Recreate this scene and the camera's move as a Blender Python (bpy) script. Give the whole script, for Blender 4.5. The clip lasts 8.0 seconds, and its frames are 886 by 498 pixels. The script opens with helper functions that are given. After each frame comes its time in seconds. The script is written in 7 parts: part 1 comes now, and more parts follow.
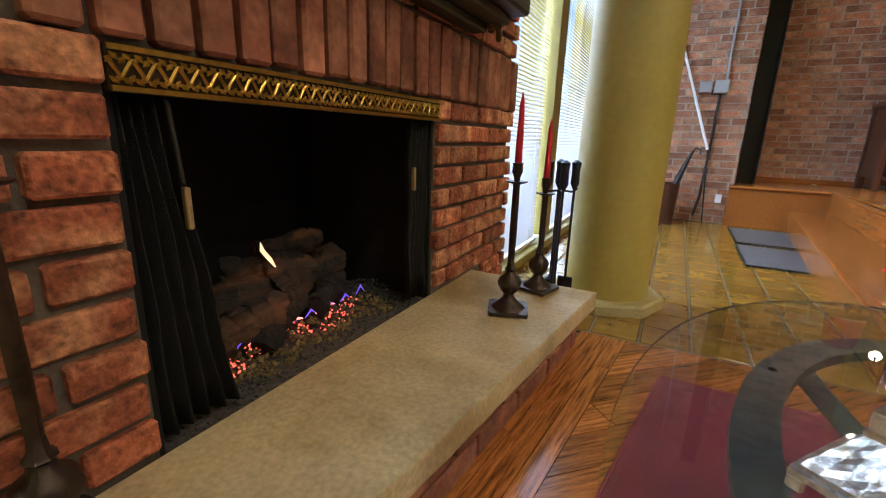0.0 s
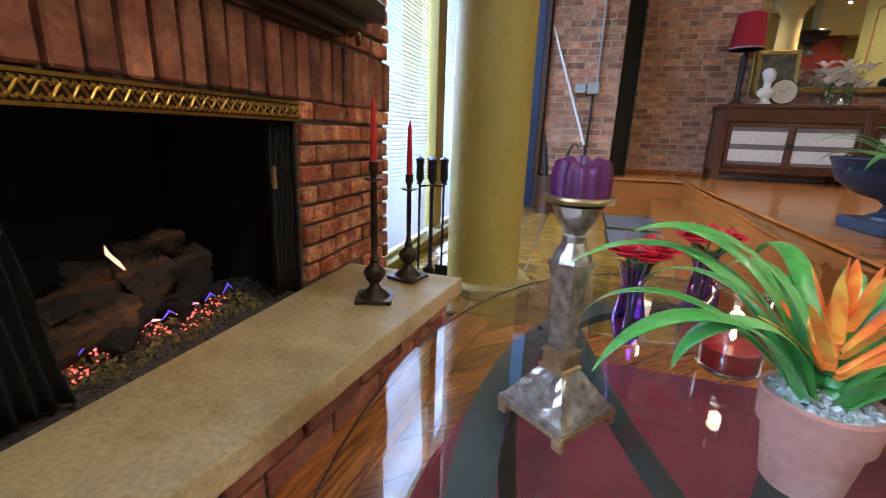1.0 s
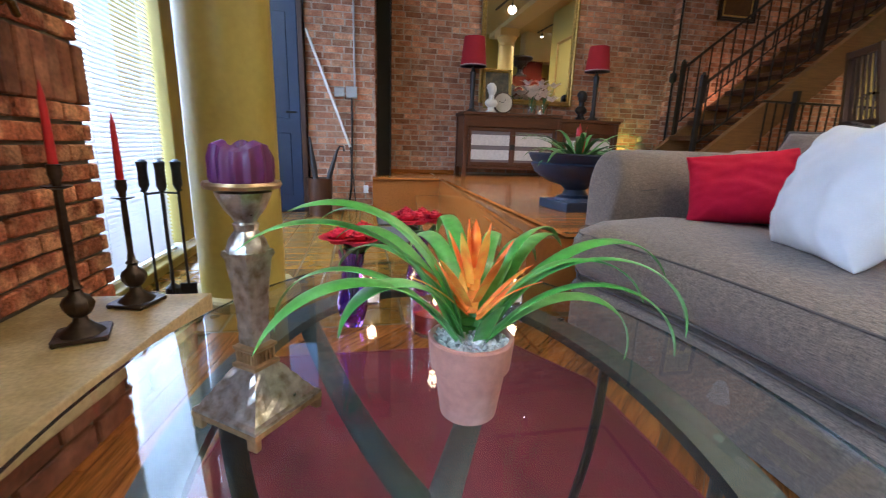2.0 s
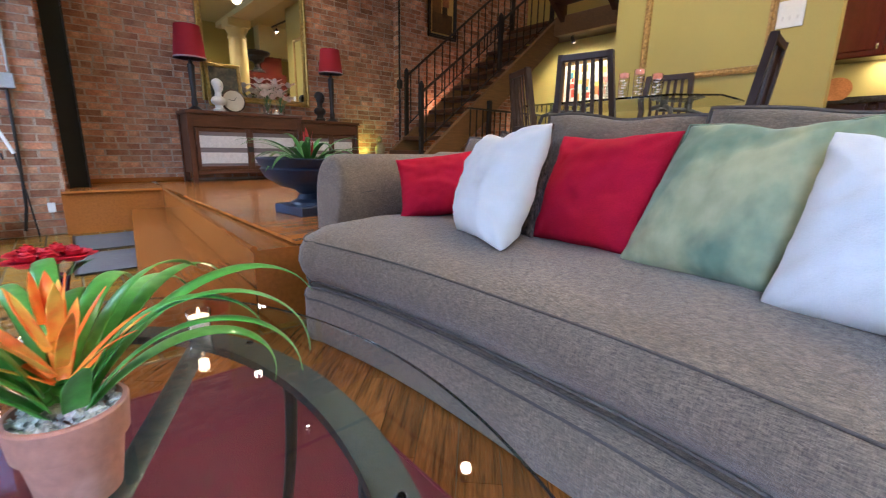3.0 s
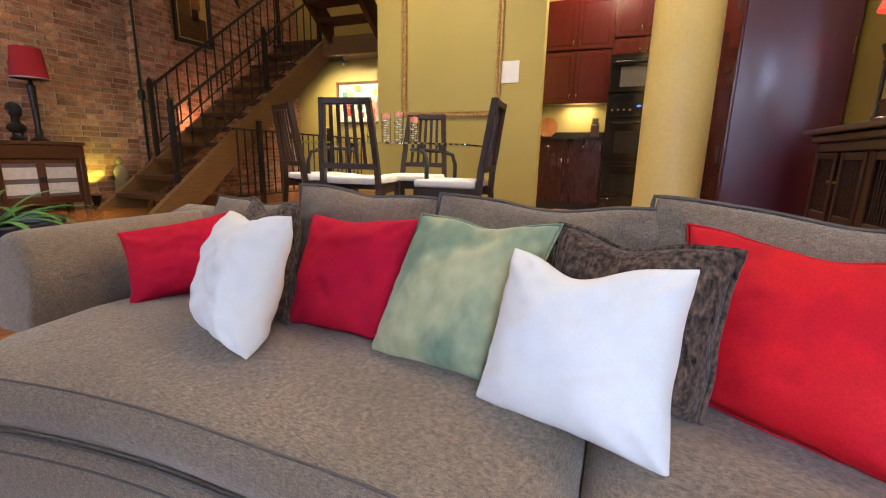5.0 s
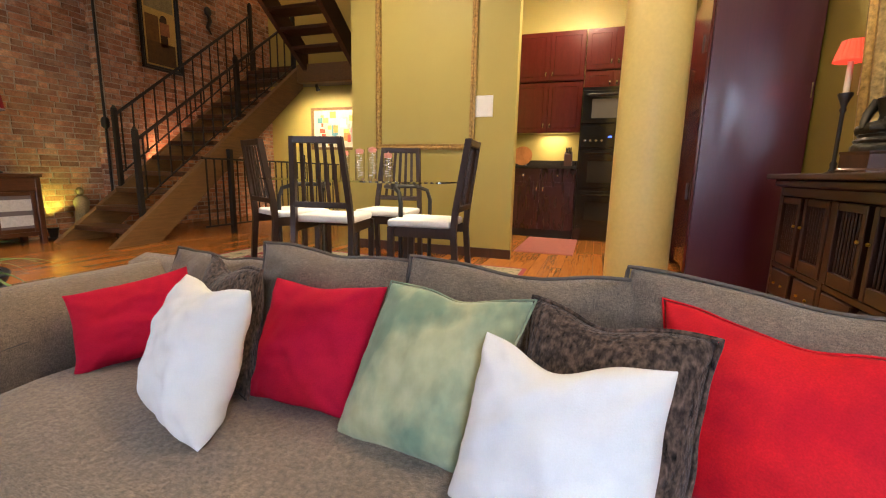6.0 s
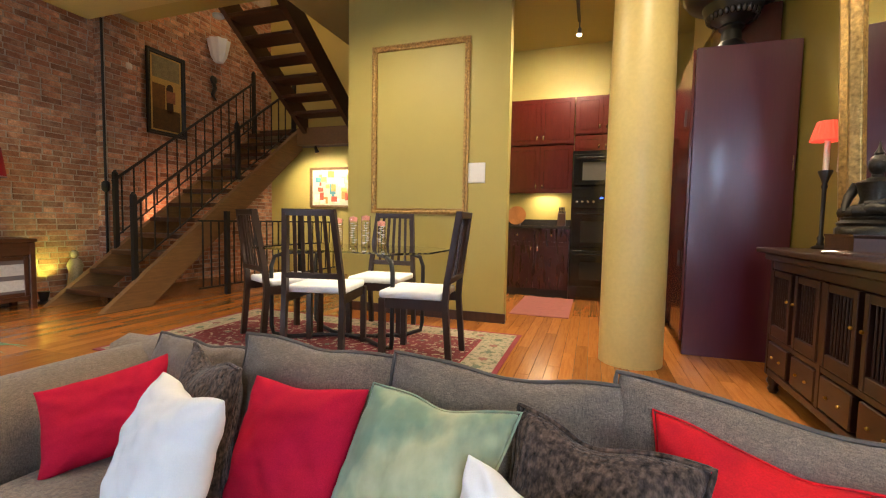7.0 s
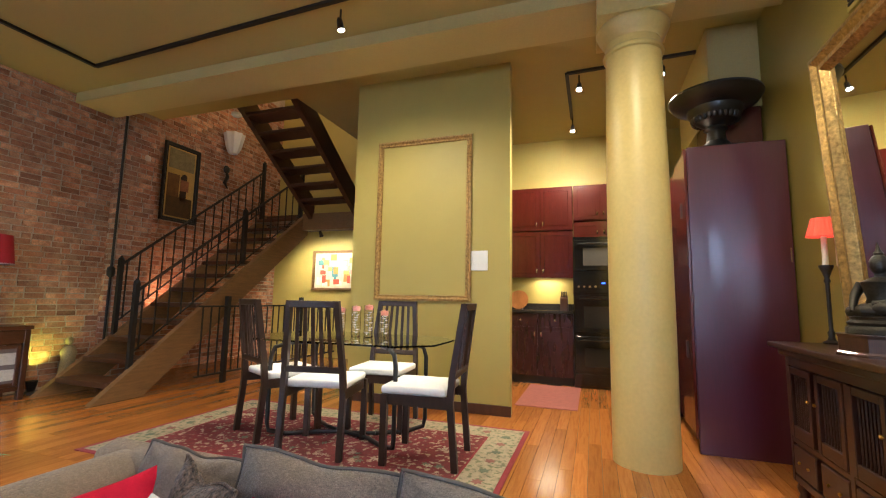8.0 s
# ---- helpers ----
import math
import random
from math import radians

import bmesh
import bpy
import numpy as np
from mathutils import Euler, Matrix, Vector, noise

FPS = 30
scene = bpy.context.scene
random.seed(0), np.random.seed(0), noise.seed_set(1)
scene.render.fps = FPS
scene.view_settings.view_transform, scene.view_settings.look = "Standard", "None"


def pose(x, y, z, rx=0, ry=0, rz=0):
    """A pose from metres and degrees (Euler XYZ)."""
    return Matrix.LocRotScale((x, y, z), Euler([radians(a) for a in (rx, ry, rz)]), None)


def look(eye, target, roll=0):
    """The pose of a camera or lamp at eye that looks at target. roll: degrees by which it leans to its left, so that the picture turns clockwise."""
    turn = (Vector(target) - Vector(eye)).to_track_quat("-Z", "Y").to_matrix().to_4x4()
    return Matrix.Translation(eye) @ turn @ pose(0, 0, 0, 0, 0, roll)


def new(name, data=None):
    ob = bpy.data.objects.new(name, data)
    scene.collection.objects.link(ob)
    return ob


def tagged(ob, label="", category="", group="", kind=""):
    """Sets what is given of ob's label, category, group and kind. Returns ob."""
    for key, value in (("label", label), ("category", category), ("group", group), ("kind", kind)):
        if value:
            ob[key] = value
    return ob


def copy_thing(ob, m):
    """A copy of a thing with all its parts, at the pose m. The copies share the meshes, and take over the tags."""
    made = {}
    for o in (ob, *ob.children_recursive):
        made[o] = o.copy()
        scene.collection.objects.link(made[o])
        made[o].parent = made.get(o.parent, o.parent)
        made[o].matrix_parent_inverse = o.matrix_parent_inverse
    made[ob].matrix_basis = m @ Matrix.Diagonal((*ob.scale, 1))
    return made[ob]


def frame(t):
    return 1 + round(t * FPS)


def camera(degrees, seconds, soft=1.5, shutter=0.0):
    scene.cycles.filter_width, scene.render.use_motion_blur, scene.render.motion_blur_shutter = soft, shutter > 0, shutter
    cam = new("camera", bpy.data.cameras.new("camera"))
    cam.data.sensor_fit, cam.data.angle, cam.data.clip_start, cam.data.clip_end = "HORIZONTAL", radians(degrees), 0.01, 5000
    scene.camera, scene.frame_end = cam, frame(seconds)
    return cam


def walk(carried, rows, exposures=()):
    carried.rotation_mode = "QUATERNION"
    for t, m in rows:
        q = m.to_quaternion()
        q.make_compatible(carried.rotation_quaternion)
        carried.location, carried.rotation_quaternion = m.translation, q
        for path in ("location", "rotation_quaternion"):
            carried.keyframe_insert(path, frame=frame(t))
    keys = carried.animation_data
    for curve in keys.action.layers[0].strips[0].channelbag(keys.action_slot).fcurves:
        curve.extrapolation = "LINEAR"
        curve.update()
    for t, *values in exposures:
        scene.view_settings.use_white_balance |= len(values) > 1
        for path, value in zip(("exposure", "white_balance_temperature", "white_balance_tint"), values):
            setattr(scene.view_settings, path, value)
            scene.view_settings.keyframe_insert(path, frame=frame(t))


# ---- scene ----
# ---- camera ----
cam = camera(91.4, 8.0, soft=1.1, shutter=0.12)
PATH = [
    (0, (0.65, 0.592, 0.343), (-0.246, 2.307, -0.161), 1.8),
    (0.5, (0.759, 0.572, 0.357), (-0.044, 2.329, -0.163), 1.7),
    (1, (0.848, 0.573, 0.367), (0.29, 2.422, -0.151), 2.0),
    (1.5, (0.918, 0.581, 0.35), (0.753, 2.514, -0.137), 1.6),
    (2, (0.971, 0.579, 0.35), (1.343, 2.487, -0.117), 1.8),
    (2.2, (0.989, 0.575, 0.342), (1.574, 2.436, -0.112), 1.7),
    (3.3, (1.17, 0.482, 0.415), (2.624, 1.777, -0.04), 1.0),
    (3.5, (1.191, 0.472, 0.436), (2.729, 1.667, -0.018), 1.2),
    (4, (1.236, 0.449, 0.51), (2.921, 1.427, 0.058), 1.3),
    (4.5, (1.253, 0.438, 0.578), (3.019, 1.265, 0.133), 1.4),
    (5.8, (1.34, 0.452, 0.761), (3.196, 1.1, 0.39), 1.3),
    (6, (1.361, 0.453, 0.79), (3.223, 1.098, 0.446), 1.3),
    (6.5, (1.402, 0.446, 0.875), (3.278, 1.09, 0.624), 1.3),
    (7, (1.406, 0.426, 0.94), (3.293, 1.077, 0.815), 1.1),
    (7.5, (1.401, 0.434, 0.995), (3.29, 1.089, 1.033), 1.1),
    (8, (1.392, 0.457, 1.033), (3.268, 1.11, 1.264), 1.1),
]
EXPOSURES = [(0, 0.84, 5150, 10), (1, 0.92, 4780, 11), (2, 0.98, 4920, 12), (3.5, 1.10, 4900, 14), (4.7, 1.08, 5450, 16), (6, 1.12, 5950, 14), (8, 1.17, 5200, 8)]
walk(cam, [(t, look(eye, target, roll)) for t, eye, target, roll in PATH], EXPOSURES)

# ---- building helpers ----
TAU = 2 * math.pi


def link(name, bm, material, smooth=False, angle=40):
    """One mesh object from a bmesh."""
    me = bpy.data.meshes.new(name)
    bmesh.ops.recalc_face_normals(bm, faces=bm.faces)
    bm.to_mesh(me)
    bm.free()
    if smooth:
        me.shade_smooth()
        me.set_sharp_from_angle(angle=radians(angle))
    me.materials.append(material)
    return new(name, me)


def part(name, bm, material, parent, label="", smooth=False, angle=40):
    ob = link(name, bm, material, smooth, angle)
    ob.parent = parent
    return tagged(ob, label)


def structure(name, bm, material, label="", category="", smooth=False):
    return tagged(link(name, bm, material, smooth), label, category, kind="structure")


def thing(name, m, label, category, group=""):
    ob = new(name)
    ob.empty_display_size = 0.1
    ob.matrix_basis = m
    return tagged(ob, label, category, group)


def B():
    return bmesh.new()


def box(bm, x0, y0, z0, x1, y1, z1, bevel=0.0, seg=1, m=None):
    r = bmesh.ops.create_cube(bm, size=1)
    vs = r["verts"]
    for v in vs:
        v.co = Vector(((x0 + x1) / 2 + v.co.x * (x1 - x0), (y0 + y1) / 2 + v.co.y * (y1 - y0), (z0 + z1) / 2 + v.co.z * (z1 - z0)))
    if bevel:
        es = list({e for v in vs for e in v.link_edges})
        r = bmesh.ops.bevel(bm, geom=es, offset=bevel, segments=seg, affect="EDGES", profile=0.5)
        vs = list({v for f in r["faces"] for v in f.verts})
    if m is not None:
        for v in vs:
            v.co = m @ v.co
    return bm


def prism(bm, pts, z0, z1, axis="z"):
    """A polygon of (a, b) pairs pulled from z0 to z1 along the axis."""
    def at(a, b, c):
        return {"z": (a, b, c), "y": (a, c, b), "x": (c, a, b)}[axis]
    lo = [bm.verts.new(at(a, b, z0)) for a, b in pts]
    hi = [bm.verts.new(at(a, b, z1)) for a, b in pts]
    n = len(pts)
    bm.faces.new(lo[::-1])
    bm.faces.new(hi)
    for i in range(n):
        bm.faces.new((lo[i], lo[(i + 1) % n], hi[(i + 1) % n], hi[i]))
    return bm


def lathe(bm, profile, seg=24, c=(0, 0, 0), flute=0.0, lobes=0):
    """Rings of (radius, height) turned about the vertical through c; caps where the radius is not zero."""
    rings = []
    for r, z in profile:
        ring = []
        for i in range(seg):
            a = TAU * i / seg
            q = r * (1 + flute * math.cos(lobes * a)) if lobes else r
            ring.append(bm.verts.new((c[0] + q * math.cos(a), c[1] + q * math.sin(a), c[2] + z)))
        rings.append(ring)
    for a, b in zip(rings, rings[1:]):
        for i in range(seg):
            bm.faces.new((a[i], a[(i + 1) % seg], b[(i + 1) % seg], b[i]))
    bm.faces.new(rings[0][::-1])
    bm.faces.new(rings[-1])
    return bm


def tube(bm, pts, radius, seg=8, closed=False, flat=1.0):
    """A tube along points; radius a number or one for each point. flat squashes it across its second axis."""
    pts = [Vector(p) for p in pts]
    n = len(pts)
    rs = radius if isinstance(radius, (list, tuple)) else [radius] * n
    rings = []
    side = None
    for i, p in enumerate(pts):
        if closed:
            d = (pts[(i + 1) % n] - pts[i - 1]).normalized()
        else:
            d = (pts[min(i + 1, n - 1)] - pts[max(i - 1, 0)]).normalized()
        if side is None:
            side = d.orthogonal().normalized()
            if abs(d.z) < 0.9:
                side = d.cross(Vector((0, 0, 1))).normalized()
        side = (side - d * side.dot(d)).normalized()
        up = d.cross(side)
        rings.append([bm.verts.new(p + rs[i] * (math.cos(TAU * k / seg) * side + flat * math.sin(TAU * k / seg) * up)) for k in range(seg)])
    for i in range(n if closed else n - 1):
        a, b = rings[i], rings[(i + 1) % n]
        for k in range(seg):
            bm.faces.new((a[k], a[(k + 1) % seg], b[(k + 1) % seg], b[k]))
    if not closed:
        bm.faces.new(rings[0][::-1])
        bm.faces.new(rings[-1])
    return bm


def rod(bm, p, q, r, r2=None, seg=10):
    return tube(bm, [p, q], [r, r if r2 is None else r2], seg)


def bar(bm, p, q, w, h):
    """A square bar from p to q, w wide and h high."""
    p, q = Vector(p), Vector(q)
    d = (q - p).normalized()
    side = d.cross(Vector((0, 0, 1)))
    side = side.normalized() if side.length > 1e-3 else Vector((1, 0, 0))
    up = side.cross(d)
    vs = [[bm.verts.new(o + a * side * w / 2 + b * up * h / 2) for a, b in ((-1, -1), (1, -1), (1, 1), (-1, 1))] for o in (p, q)]
    for i in range(4):
        bm.faces.new((vs[0][i], vs[0][(i + 1) % 4], vs[1][(i + 1) % 4], vs[1][i]))
    bm.faces.new(vs[0][::-1])
    bm.faces.new(vs[1])
    return bm


def sphere(bm, c, r, u=14, v=8, s=(1, 1, 1)):
    made = bmesh.ops.create_uvsphere(bm, u_segments=u, v_segments=v, radius=r)["verts"]
    for w in made:
        w.co = Vector((c[0] + w.co.x * s[0], c[1] + w.co.y * s[1], c[2] + w.co.z * s[2]))
    return bm


def pieces(name, boxes, material, parent, bevel=0.0, kind=""):
    """Each box (centre, size, matrix or None) becomes an object of its own; alike sizes share a mesh."""
    meshes = {}
    for c, size, turn in boxes:
        key = tuple(round(q, 3) for q in size)
        if key not in meshes:
            bm = B()
            box(bm, *(-q / 2 for q in key), *(q / 2 for q in key), bevel)
            me = bpy.data.meshes.new(name)
            bm.to_mesh(me)
            bm.free()
            me.materials.append(material)
            meshes[key] = me
        ob = new(name, meshes[key])
        ob.parent = parent
        ob.matrix_basis = Matrix.Translation(c) @ (turn or Matrix())


def joined(name, boxes, material, parent=None, label="", category="", kind="stuff"):
    """Many plain boxes (centre, size, matrix or None) in one mesh."""
    vs, fs = [], []
    quad = ((0, 1, 3, 2), (4, 6, 7, 5), (0, 4, 5, 1), (2, 3, 7, 6), (0, 2, 6, 4), (1, 5, 7, 3))
    for c, size, turn in boxes:
        k = len(vs)
        for i in range(8):
            p = Vector((((i >> 2) - 0.5) * size[0], ((i >> 1 & 1) - 0.5) * size[1], ((i & 1) - 0.5) * size[2]))
            if turn:
                p = turn @ p
            vs.append(p + Vector(c))
        fs += [tuple(k + j for j in q) for q in quad]
    me = bpy.data.meshes.new(name)
    me.from_pydata(vs, [], fs)
    me.materials.append(material)
    ob = new(name, me)
    ob.parent = parent
    return tagged(ob, label, category, kind=kind)

# ---- light ----
world = bpy.data.worlds.new("sky")
scene.world = world
world.use_nodes = True
wn = world.node_tree.nodes
sky = wn.new("ShaderNodeTexSky")
sky.sky_type, sky.sun_disc = "NISHITA", False
sky.sun_elevation, sky.sun_rotation = radians(40), radians(-70)
world.node_tree.links.new(sky.outputs[0], wn["Background"].inputs[0])
wn["Background"].inputs[1].default_value = 0.12


def lamp(name, kind, m, energy, colour, size=0.05, spot=70, size_y=None):
    data = bpy.data.lights.new(name, kind)
    data.energy, data.color = energy, colour
    if kind == "AREA":
        data.size = size
        if size_y:
            data.shape, data.size_y = "RECTANGLE", size_y
    else:
        data.shadow_soft_size = size
    if kind == "SPOT":
        data.spot_size, data.spot_blend = radians(spot), 0.7
    ob = new(name, data)
    ob.matrix_basis = m
    return ob


sun = lamp("sun", "SUN", look((-4, 1.5, 4), (0, 3.2, 0)), 3.0, (1, 0.94, 0.85))
sun.data.angle = radians(0.5)
WARM = (1.0, 0.75, 0.44)
# daylight through the windows beside the chimney
lamp("window_light", "AREA", look((-0.15, 3.6, 0.9), (1.5, 3.6, 0.8)), 70, (0.80, 0.88, 1.0), 2.2, size_y=2.6)
lamp("window_light", "AREA", look((-0.15, -0.36, 0.9), (1.5, -0.36, 0.8)), 80, (0.70, 0.83, 1.0), 0.75, size_y=2.6)
# track spots; (4.05, 3.4) and (1.7, 0.5) are added fill without fixtures
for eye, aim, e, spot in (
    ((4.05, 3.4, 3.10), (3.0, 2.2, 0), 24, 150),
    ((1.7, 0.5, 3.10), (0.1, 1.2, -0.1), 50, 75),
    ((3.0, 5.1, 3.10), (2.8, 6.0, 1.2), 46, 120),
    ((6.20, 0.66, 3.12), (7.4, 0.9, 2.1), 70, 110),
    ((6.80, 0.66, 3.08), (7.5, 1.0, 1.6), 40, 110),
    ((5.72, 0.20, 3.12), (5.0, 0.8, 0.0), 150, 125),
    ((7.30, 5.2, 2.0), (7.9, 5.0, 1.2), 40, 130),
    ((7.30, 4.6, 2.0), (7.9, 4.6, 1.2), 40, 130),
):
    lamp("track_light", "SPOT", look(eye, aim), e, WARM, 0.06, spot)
lamp("stair_light", "POINT", Matrix.Translation((6.6, 4.7, 4.7)), 15, (1.0, 0.66, 0.36), 0.12)
# bare halogen head of the room's track, then added fill without a fixture
lamp("track_light", "SPOT", look((4.03, 2.24, 3.04), (4.35, 2.1, 0)), 72, WARM, 0.08, 165)
lamp("track_light", "SPOT", look((3.1, 0.1, 3.05), (3.4, 0.0, 0)), 60, WARM, 0.08, 165)

# ---- materials ----
def mat(name, base, rough=0.6, metal=0.0, var=0.15, scale=6.0, bump=0.1, fine=90.0, spec=0.5, coat=0.0, stretch=(1, 1, 1), rand=0.0, second=None, mix_scale=3.0, mix_at=(0.45, 0.6), sheen=0.0, island=False, dist=0.004):
    """A surface with two scales of variation, fine relief, and a second colour in patches where given."""
    m = bpy.data.materials.new(name)
    m.use_nodes = True
    nt = m.node_tree
    nd, ln = nt.nodes, nt.links
    bs = nd["Principled BSDF"]
    bs.inputs["Metallic"].default_value = metal
    bs.inputs["Specular IOR Level"].default_value = spec
    bs.inputs["Coat Weight"].default_value = coat
    bs.inputs["Coat Roughness"].default_value = 0.12
    bs.inputs["Sheen Weight"].default_value = sheen
    tc = nd.new("ShaderNodeTexCoord")
    mp = nd.new("ShaderNodeMapping")
    mp.inputs["Scale"].default_value = stretch
    ln.new(tc.outputs["Object"], mp.inputs["Vector"])
    shift = mp.outputs["Vector"]
    info = nd.new("ShaderNodeObjectInfo")
    geo = nd.new("ShaderNodeNewGeometry")
    rnd = geo.outputs["Random Per Island"] if island else info.outputs["Random"]
    if rand:
        add = nd.new("ShaderNodeVectorMath")
        add.operation = "MULTIPLY_ADD"
        ln.new(rnd, add.inputs[0])
        add.inputs[1].default_value = (37, 53, 71)
        ln.new(shift, add.inputs[2])
        shift = add.outputs[0]
    big = nd.new("ShaderNodeTexNoise")
    big.inputs["Scale"].default_value, big.inputs["Detail"].default_value = scale, 5
    ln.new(shift, big.inputs["Vector"])
    small = nd.new("ShaderNodeTexNoise")
    small.inputs["Scale"].default_value, small.inputs["Detail"].default_value = fine, 3
    ln.new(shift, small.inputs["Vector"])
    col = None
    if second is not None:
        pick = nd.new("ShaderNodeTexNoise")
        pick.inputs["Scale"].default_value, pick.inputs["Detail"].default_value = mix_scale, 6
        ln.new(shift, pick.inputs["Vector"])
        mr = nd.new("ShaderNodeMapRange")
        mr.inputs["From Min"].default_value, mr.inputs["From Max"].default_value = mix_at
        ln.new(pick.outputs["Fac"], mr.inputs["Value"])
        mx = nd.new("ShaderNodeMix")
        mx.data_type = "RGBA"
        mx.inputs[6].default_value, mx.inputs[7].default_value = (*base, 1), (*second, 1)
        ln.new(mr.outputs["Result"], mx.inputs[0])
        col = mx.outputs[2]
    hsv = nd.new("ShaderNodeHueSaturation")
    if col is None:
        hsv.inputs["Color"].default_value = (*base, 1)
    else:
        ln.new(col, hsv.inputs["Color"])
    v1 = nd.new("ShaderNodeMath")
    v1.operation = "ADD"
    ln.new(big.outputs["Fac"], v1.inputs[0])
    ln.new(small.outputs["Fac"], v1.inputs[1])
    v2 = nd.new("ShaderNodeMapRange")
    v2.inputs["From Min"].default_value, v2.inputs["From Max"].default_value = 0.65, 1.35
    v2.inputs["To Min"].default_value, v2.inputs["To Max"].default_value = 1 - var * 1.4, 1 + var * 1.4
    ln.new(v1.outputs[0], v2.inputs["Value"])
    val = v2.outputs["Result"]
    if rand:
        v3 = nd.new("ShaderNodeMapRange")
        v3.inputs["To Min"].default_value, v3.inputs["To Max"].default_value = 1 - rand, 1 + rand
        ln.new(rnd, v3.inputs["Value"])
        v4 = nd.new("ShaderNodeMath")
        v4.operation = "MULTIPLY"
        ln.new(val, v4.inputs[0])
        ln.new(v3.outputs["Result"], v4.inputs[1])
        val = v4.outputs[0]
    ln.new(val, hsv.inputs["Value"])
    ln.new(hsv.outputs["Color"], bs.inputs["Base Color"])
    r2 = nd.new("ShaderNodeMapRange")
    r2.inputs["To Min"].default_value, r2.inputs["To Max"].default_value = max(0.02, rough * 0.8), min(1, rough * 1.2)
    ln.new(big.outputs["Fac"], r2.inputs["Value"])
    ln.new(r2.outputs["Result"], bs.inputs["Roughness"])
    if bump:
        bp = nd.new("ShaderNodeBump")
        bp.inputs["Strength"].default_value, bp.inputs["Distance"].default_value = bump, dist
        ln.new(v1.outputs[0], bp.inputs["Height"])
        ln.new(bp.outputs["Normal"], bs.inputs["Normal"])
    return m


def glow(name, colour, strength):
    m = bpy.data.materials.new(name)
    m.use_nodes = True
    nd = m.node_tree.nodes
    bs = nd["Principled BSDF"]
    bs.inputs["Base Color"].default_value = (*colour, 1)
    bs.inputs["Emission Color"].default_value = (*colour, 1)
    bs.inputs["Emission Strength"].default_value = strength
    return m


def clear(name, colour=(1, 1, 1), rough=0.0, ior=1.45):
    m = bpy.data.materials.new(name)
    m.use_nodes = True
    bs = m.node_tree.nodes["Principled BSDF"]
    bs.inputs["Base Color"].default_value = (*colour, 1)
    bs.inputs["Transmission Weight"].default_value = 1
    bs.inputs["Roughness"].default_value = rough
    bs.inputs["IOR"].default_value = ior
    return m


M = {}
M["brick_fp"] = mat("chimney_brick", (0.36, 0.105, 0.045), 0.85, var=0.5, scale=18, bump=1.0, dist=0.007, fine=90, rand=0.36, second=(0.48, 0.22, 0.105), mix_scale=9, mix_at=(0.48, 0.60))
M["brick_fps"] = mat("chimney_soldier_brick", (0.21, 0.070, 0.036), 0.7, var=0.3, scale=9, bump=0.4, fine=60, rand=0.25, second=(0.36, 0.15, 0.08), mix_scale=7)
M["brick_old"] = mat("old_brick", (0.37, 0.165, 0.085), 0.9, var=0.3, scale=9, bump=0.6, fine=60, rand=0.38, second=(0.50, 0.29, 0.17), mix_scale=7, island=True)
M["brick_old1"] = mat("old_brick_single", (0.37, 0.165, 0.085), 0.9, var=0.3, scale=9, bump=0.6, fine=60, rand=0.38, second=(0.50, 0.29, 0.17), mix_scale=7)
M["mortar_dark"] = mat("grey_mortar", (0.13, 0.105, 0.08), 0.95, var=0.2, bump=0.5, fine=120)
M["mortar_old"] = mat("old_lime_mortar", (0.46, 0.38, 0.29), 0.95, var=0.25, bump=0.6, fine=80)
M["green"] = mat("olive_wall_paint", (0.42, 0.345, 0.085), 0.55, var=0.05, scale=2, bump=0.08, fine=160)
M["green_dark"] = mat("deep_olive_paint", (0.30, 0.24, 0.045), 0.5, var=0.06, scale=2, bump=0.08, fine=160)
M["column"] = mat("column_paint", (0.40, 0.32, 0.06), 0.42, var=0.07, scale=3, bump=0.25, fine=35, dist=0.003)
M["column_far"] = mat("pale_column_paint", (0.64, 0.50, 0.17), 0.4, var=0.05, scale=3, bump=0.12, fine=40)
M["ceil"] = mat("olive_ceiling_paint", (0.42, 0.34, 0.11), 0.6, var=0.04, scale=1.5, bump=0.05)
M["oak"] = mat("oak_floor", (0.33, 0.118, 0.022), 0.22, var=0.34, scale=5, bump=0.06, fine=40, stretch=(1, 16, 1), rand=0.28, second=(0.13, 0.042, 0.010), mix_scale=7, mix_at=(0.46, 0.66), coat=0.3)
M["oak_up"] = mat("honey_oak_floor", (0.50, 0.19, 0.034), 0.24, var=0.15, scale=4, bump=0.05, fine=40, stretch=(1, 14, 1), rand=0.2, coat=0.3, second=(0.38, 0.135, 0.024), mix_scale=4)
M["oak_step"] = mat("oak_step", (0.31, 0.105, 0.016), 0.24, var=0.14, scale=4, bump=0.05, fine=40, stretch=(14, 1, 14), coat=0.3)
M["grout"] = mat("floor_grout", (0.12, 0.085, 0.03), 0.8, var=0.15)
M["tile"] = mat("yellow_floor_tile", (0.245, 0.135, 0.016), 0.22, var=0.2, scale=7, bump=0.05, fine=30, rand=0.16, second=(0.185, 0.092, 0.011), mix_scale=6, mix_at=(0.4, 0.65), coat=0.3)
M["stone"] = mat("limestone_slab", (0.55, 0.44, 0.24), 0.6, var=0.2, scale=5, bump=0.12, fine=90, second=(0.32, 0.23, 0.085), mix_scale=2.6, mix_at=(0.44, 0.62))
M["black"] = mat("black_iron", (0.012, 0.011, 0.010), 0.5, var=0.2, bump=0.15)
M["soot_shade"] = mat("soot_and_shade_black", (0.004, 0.0036, 0.0033), 0.9, var=0.3, bump=0.4, fine=40)
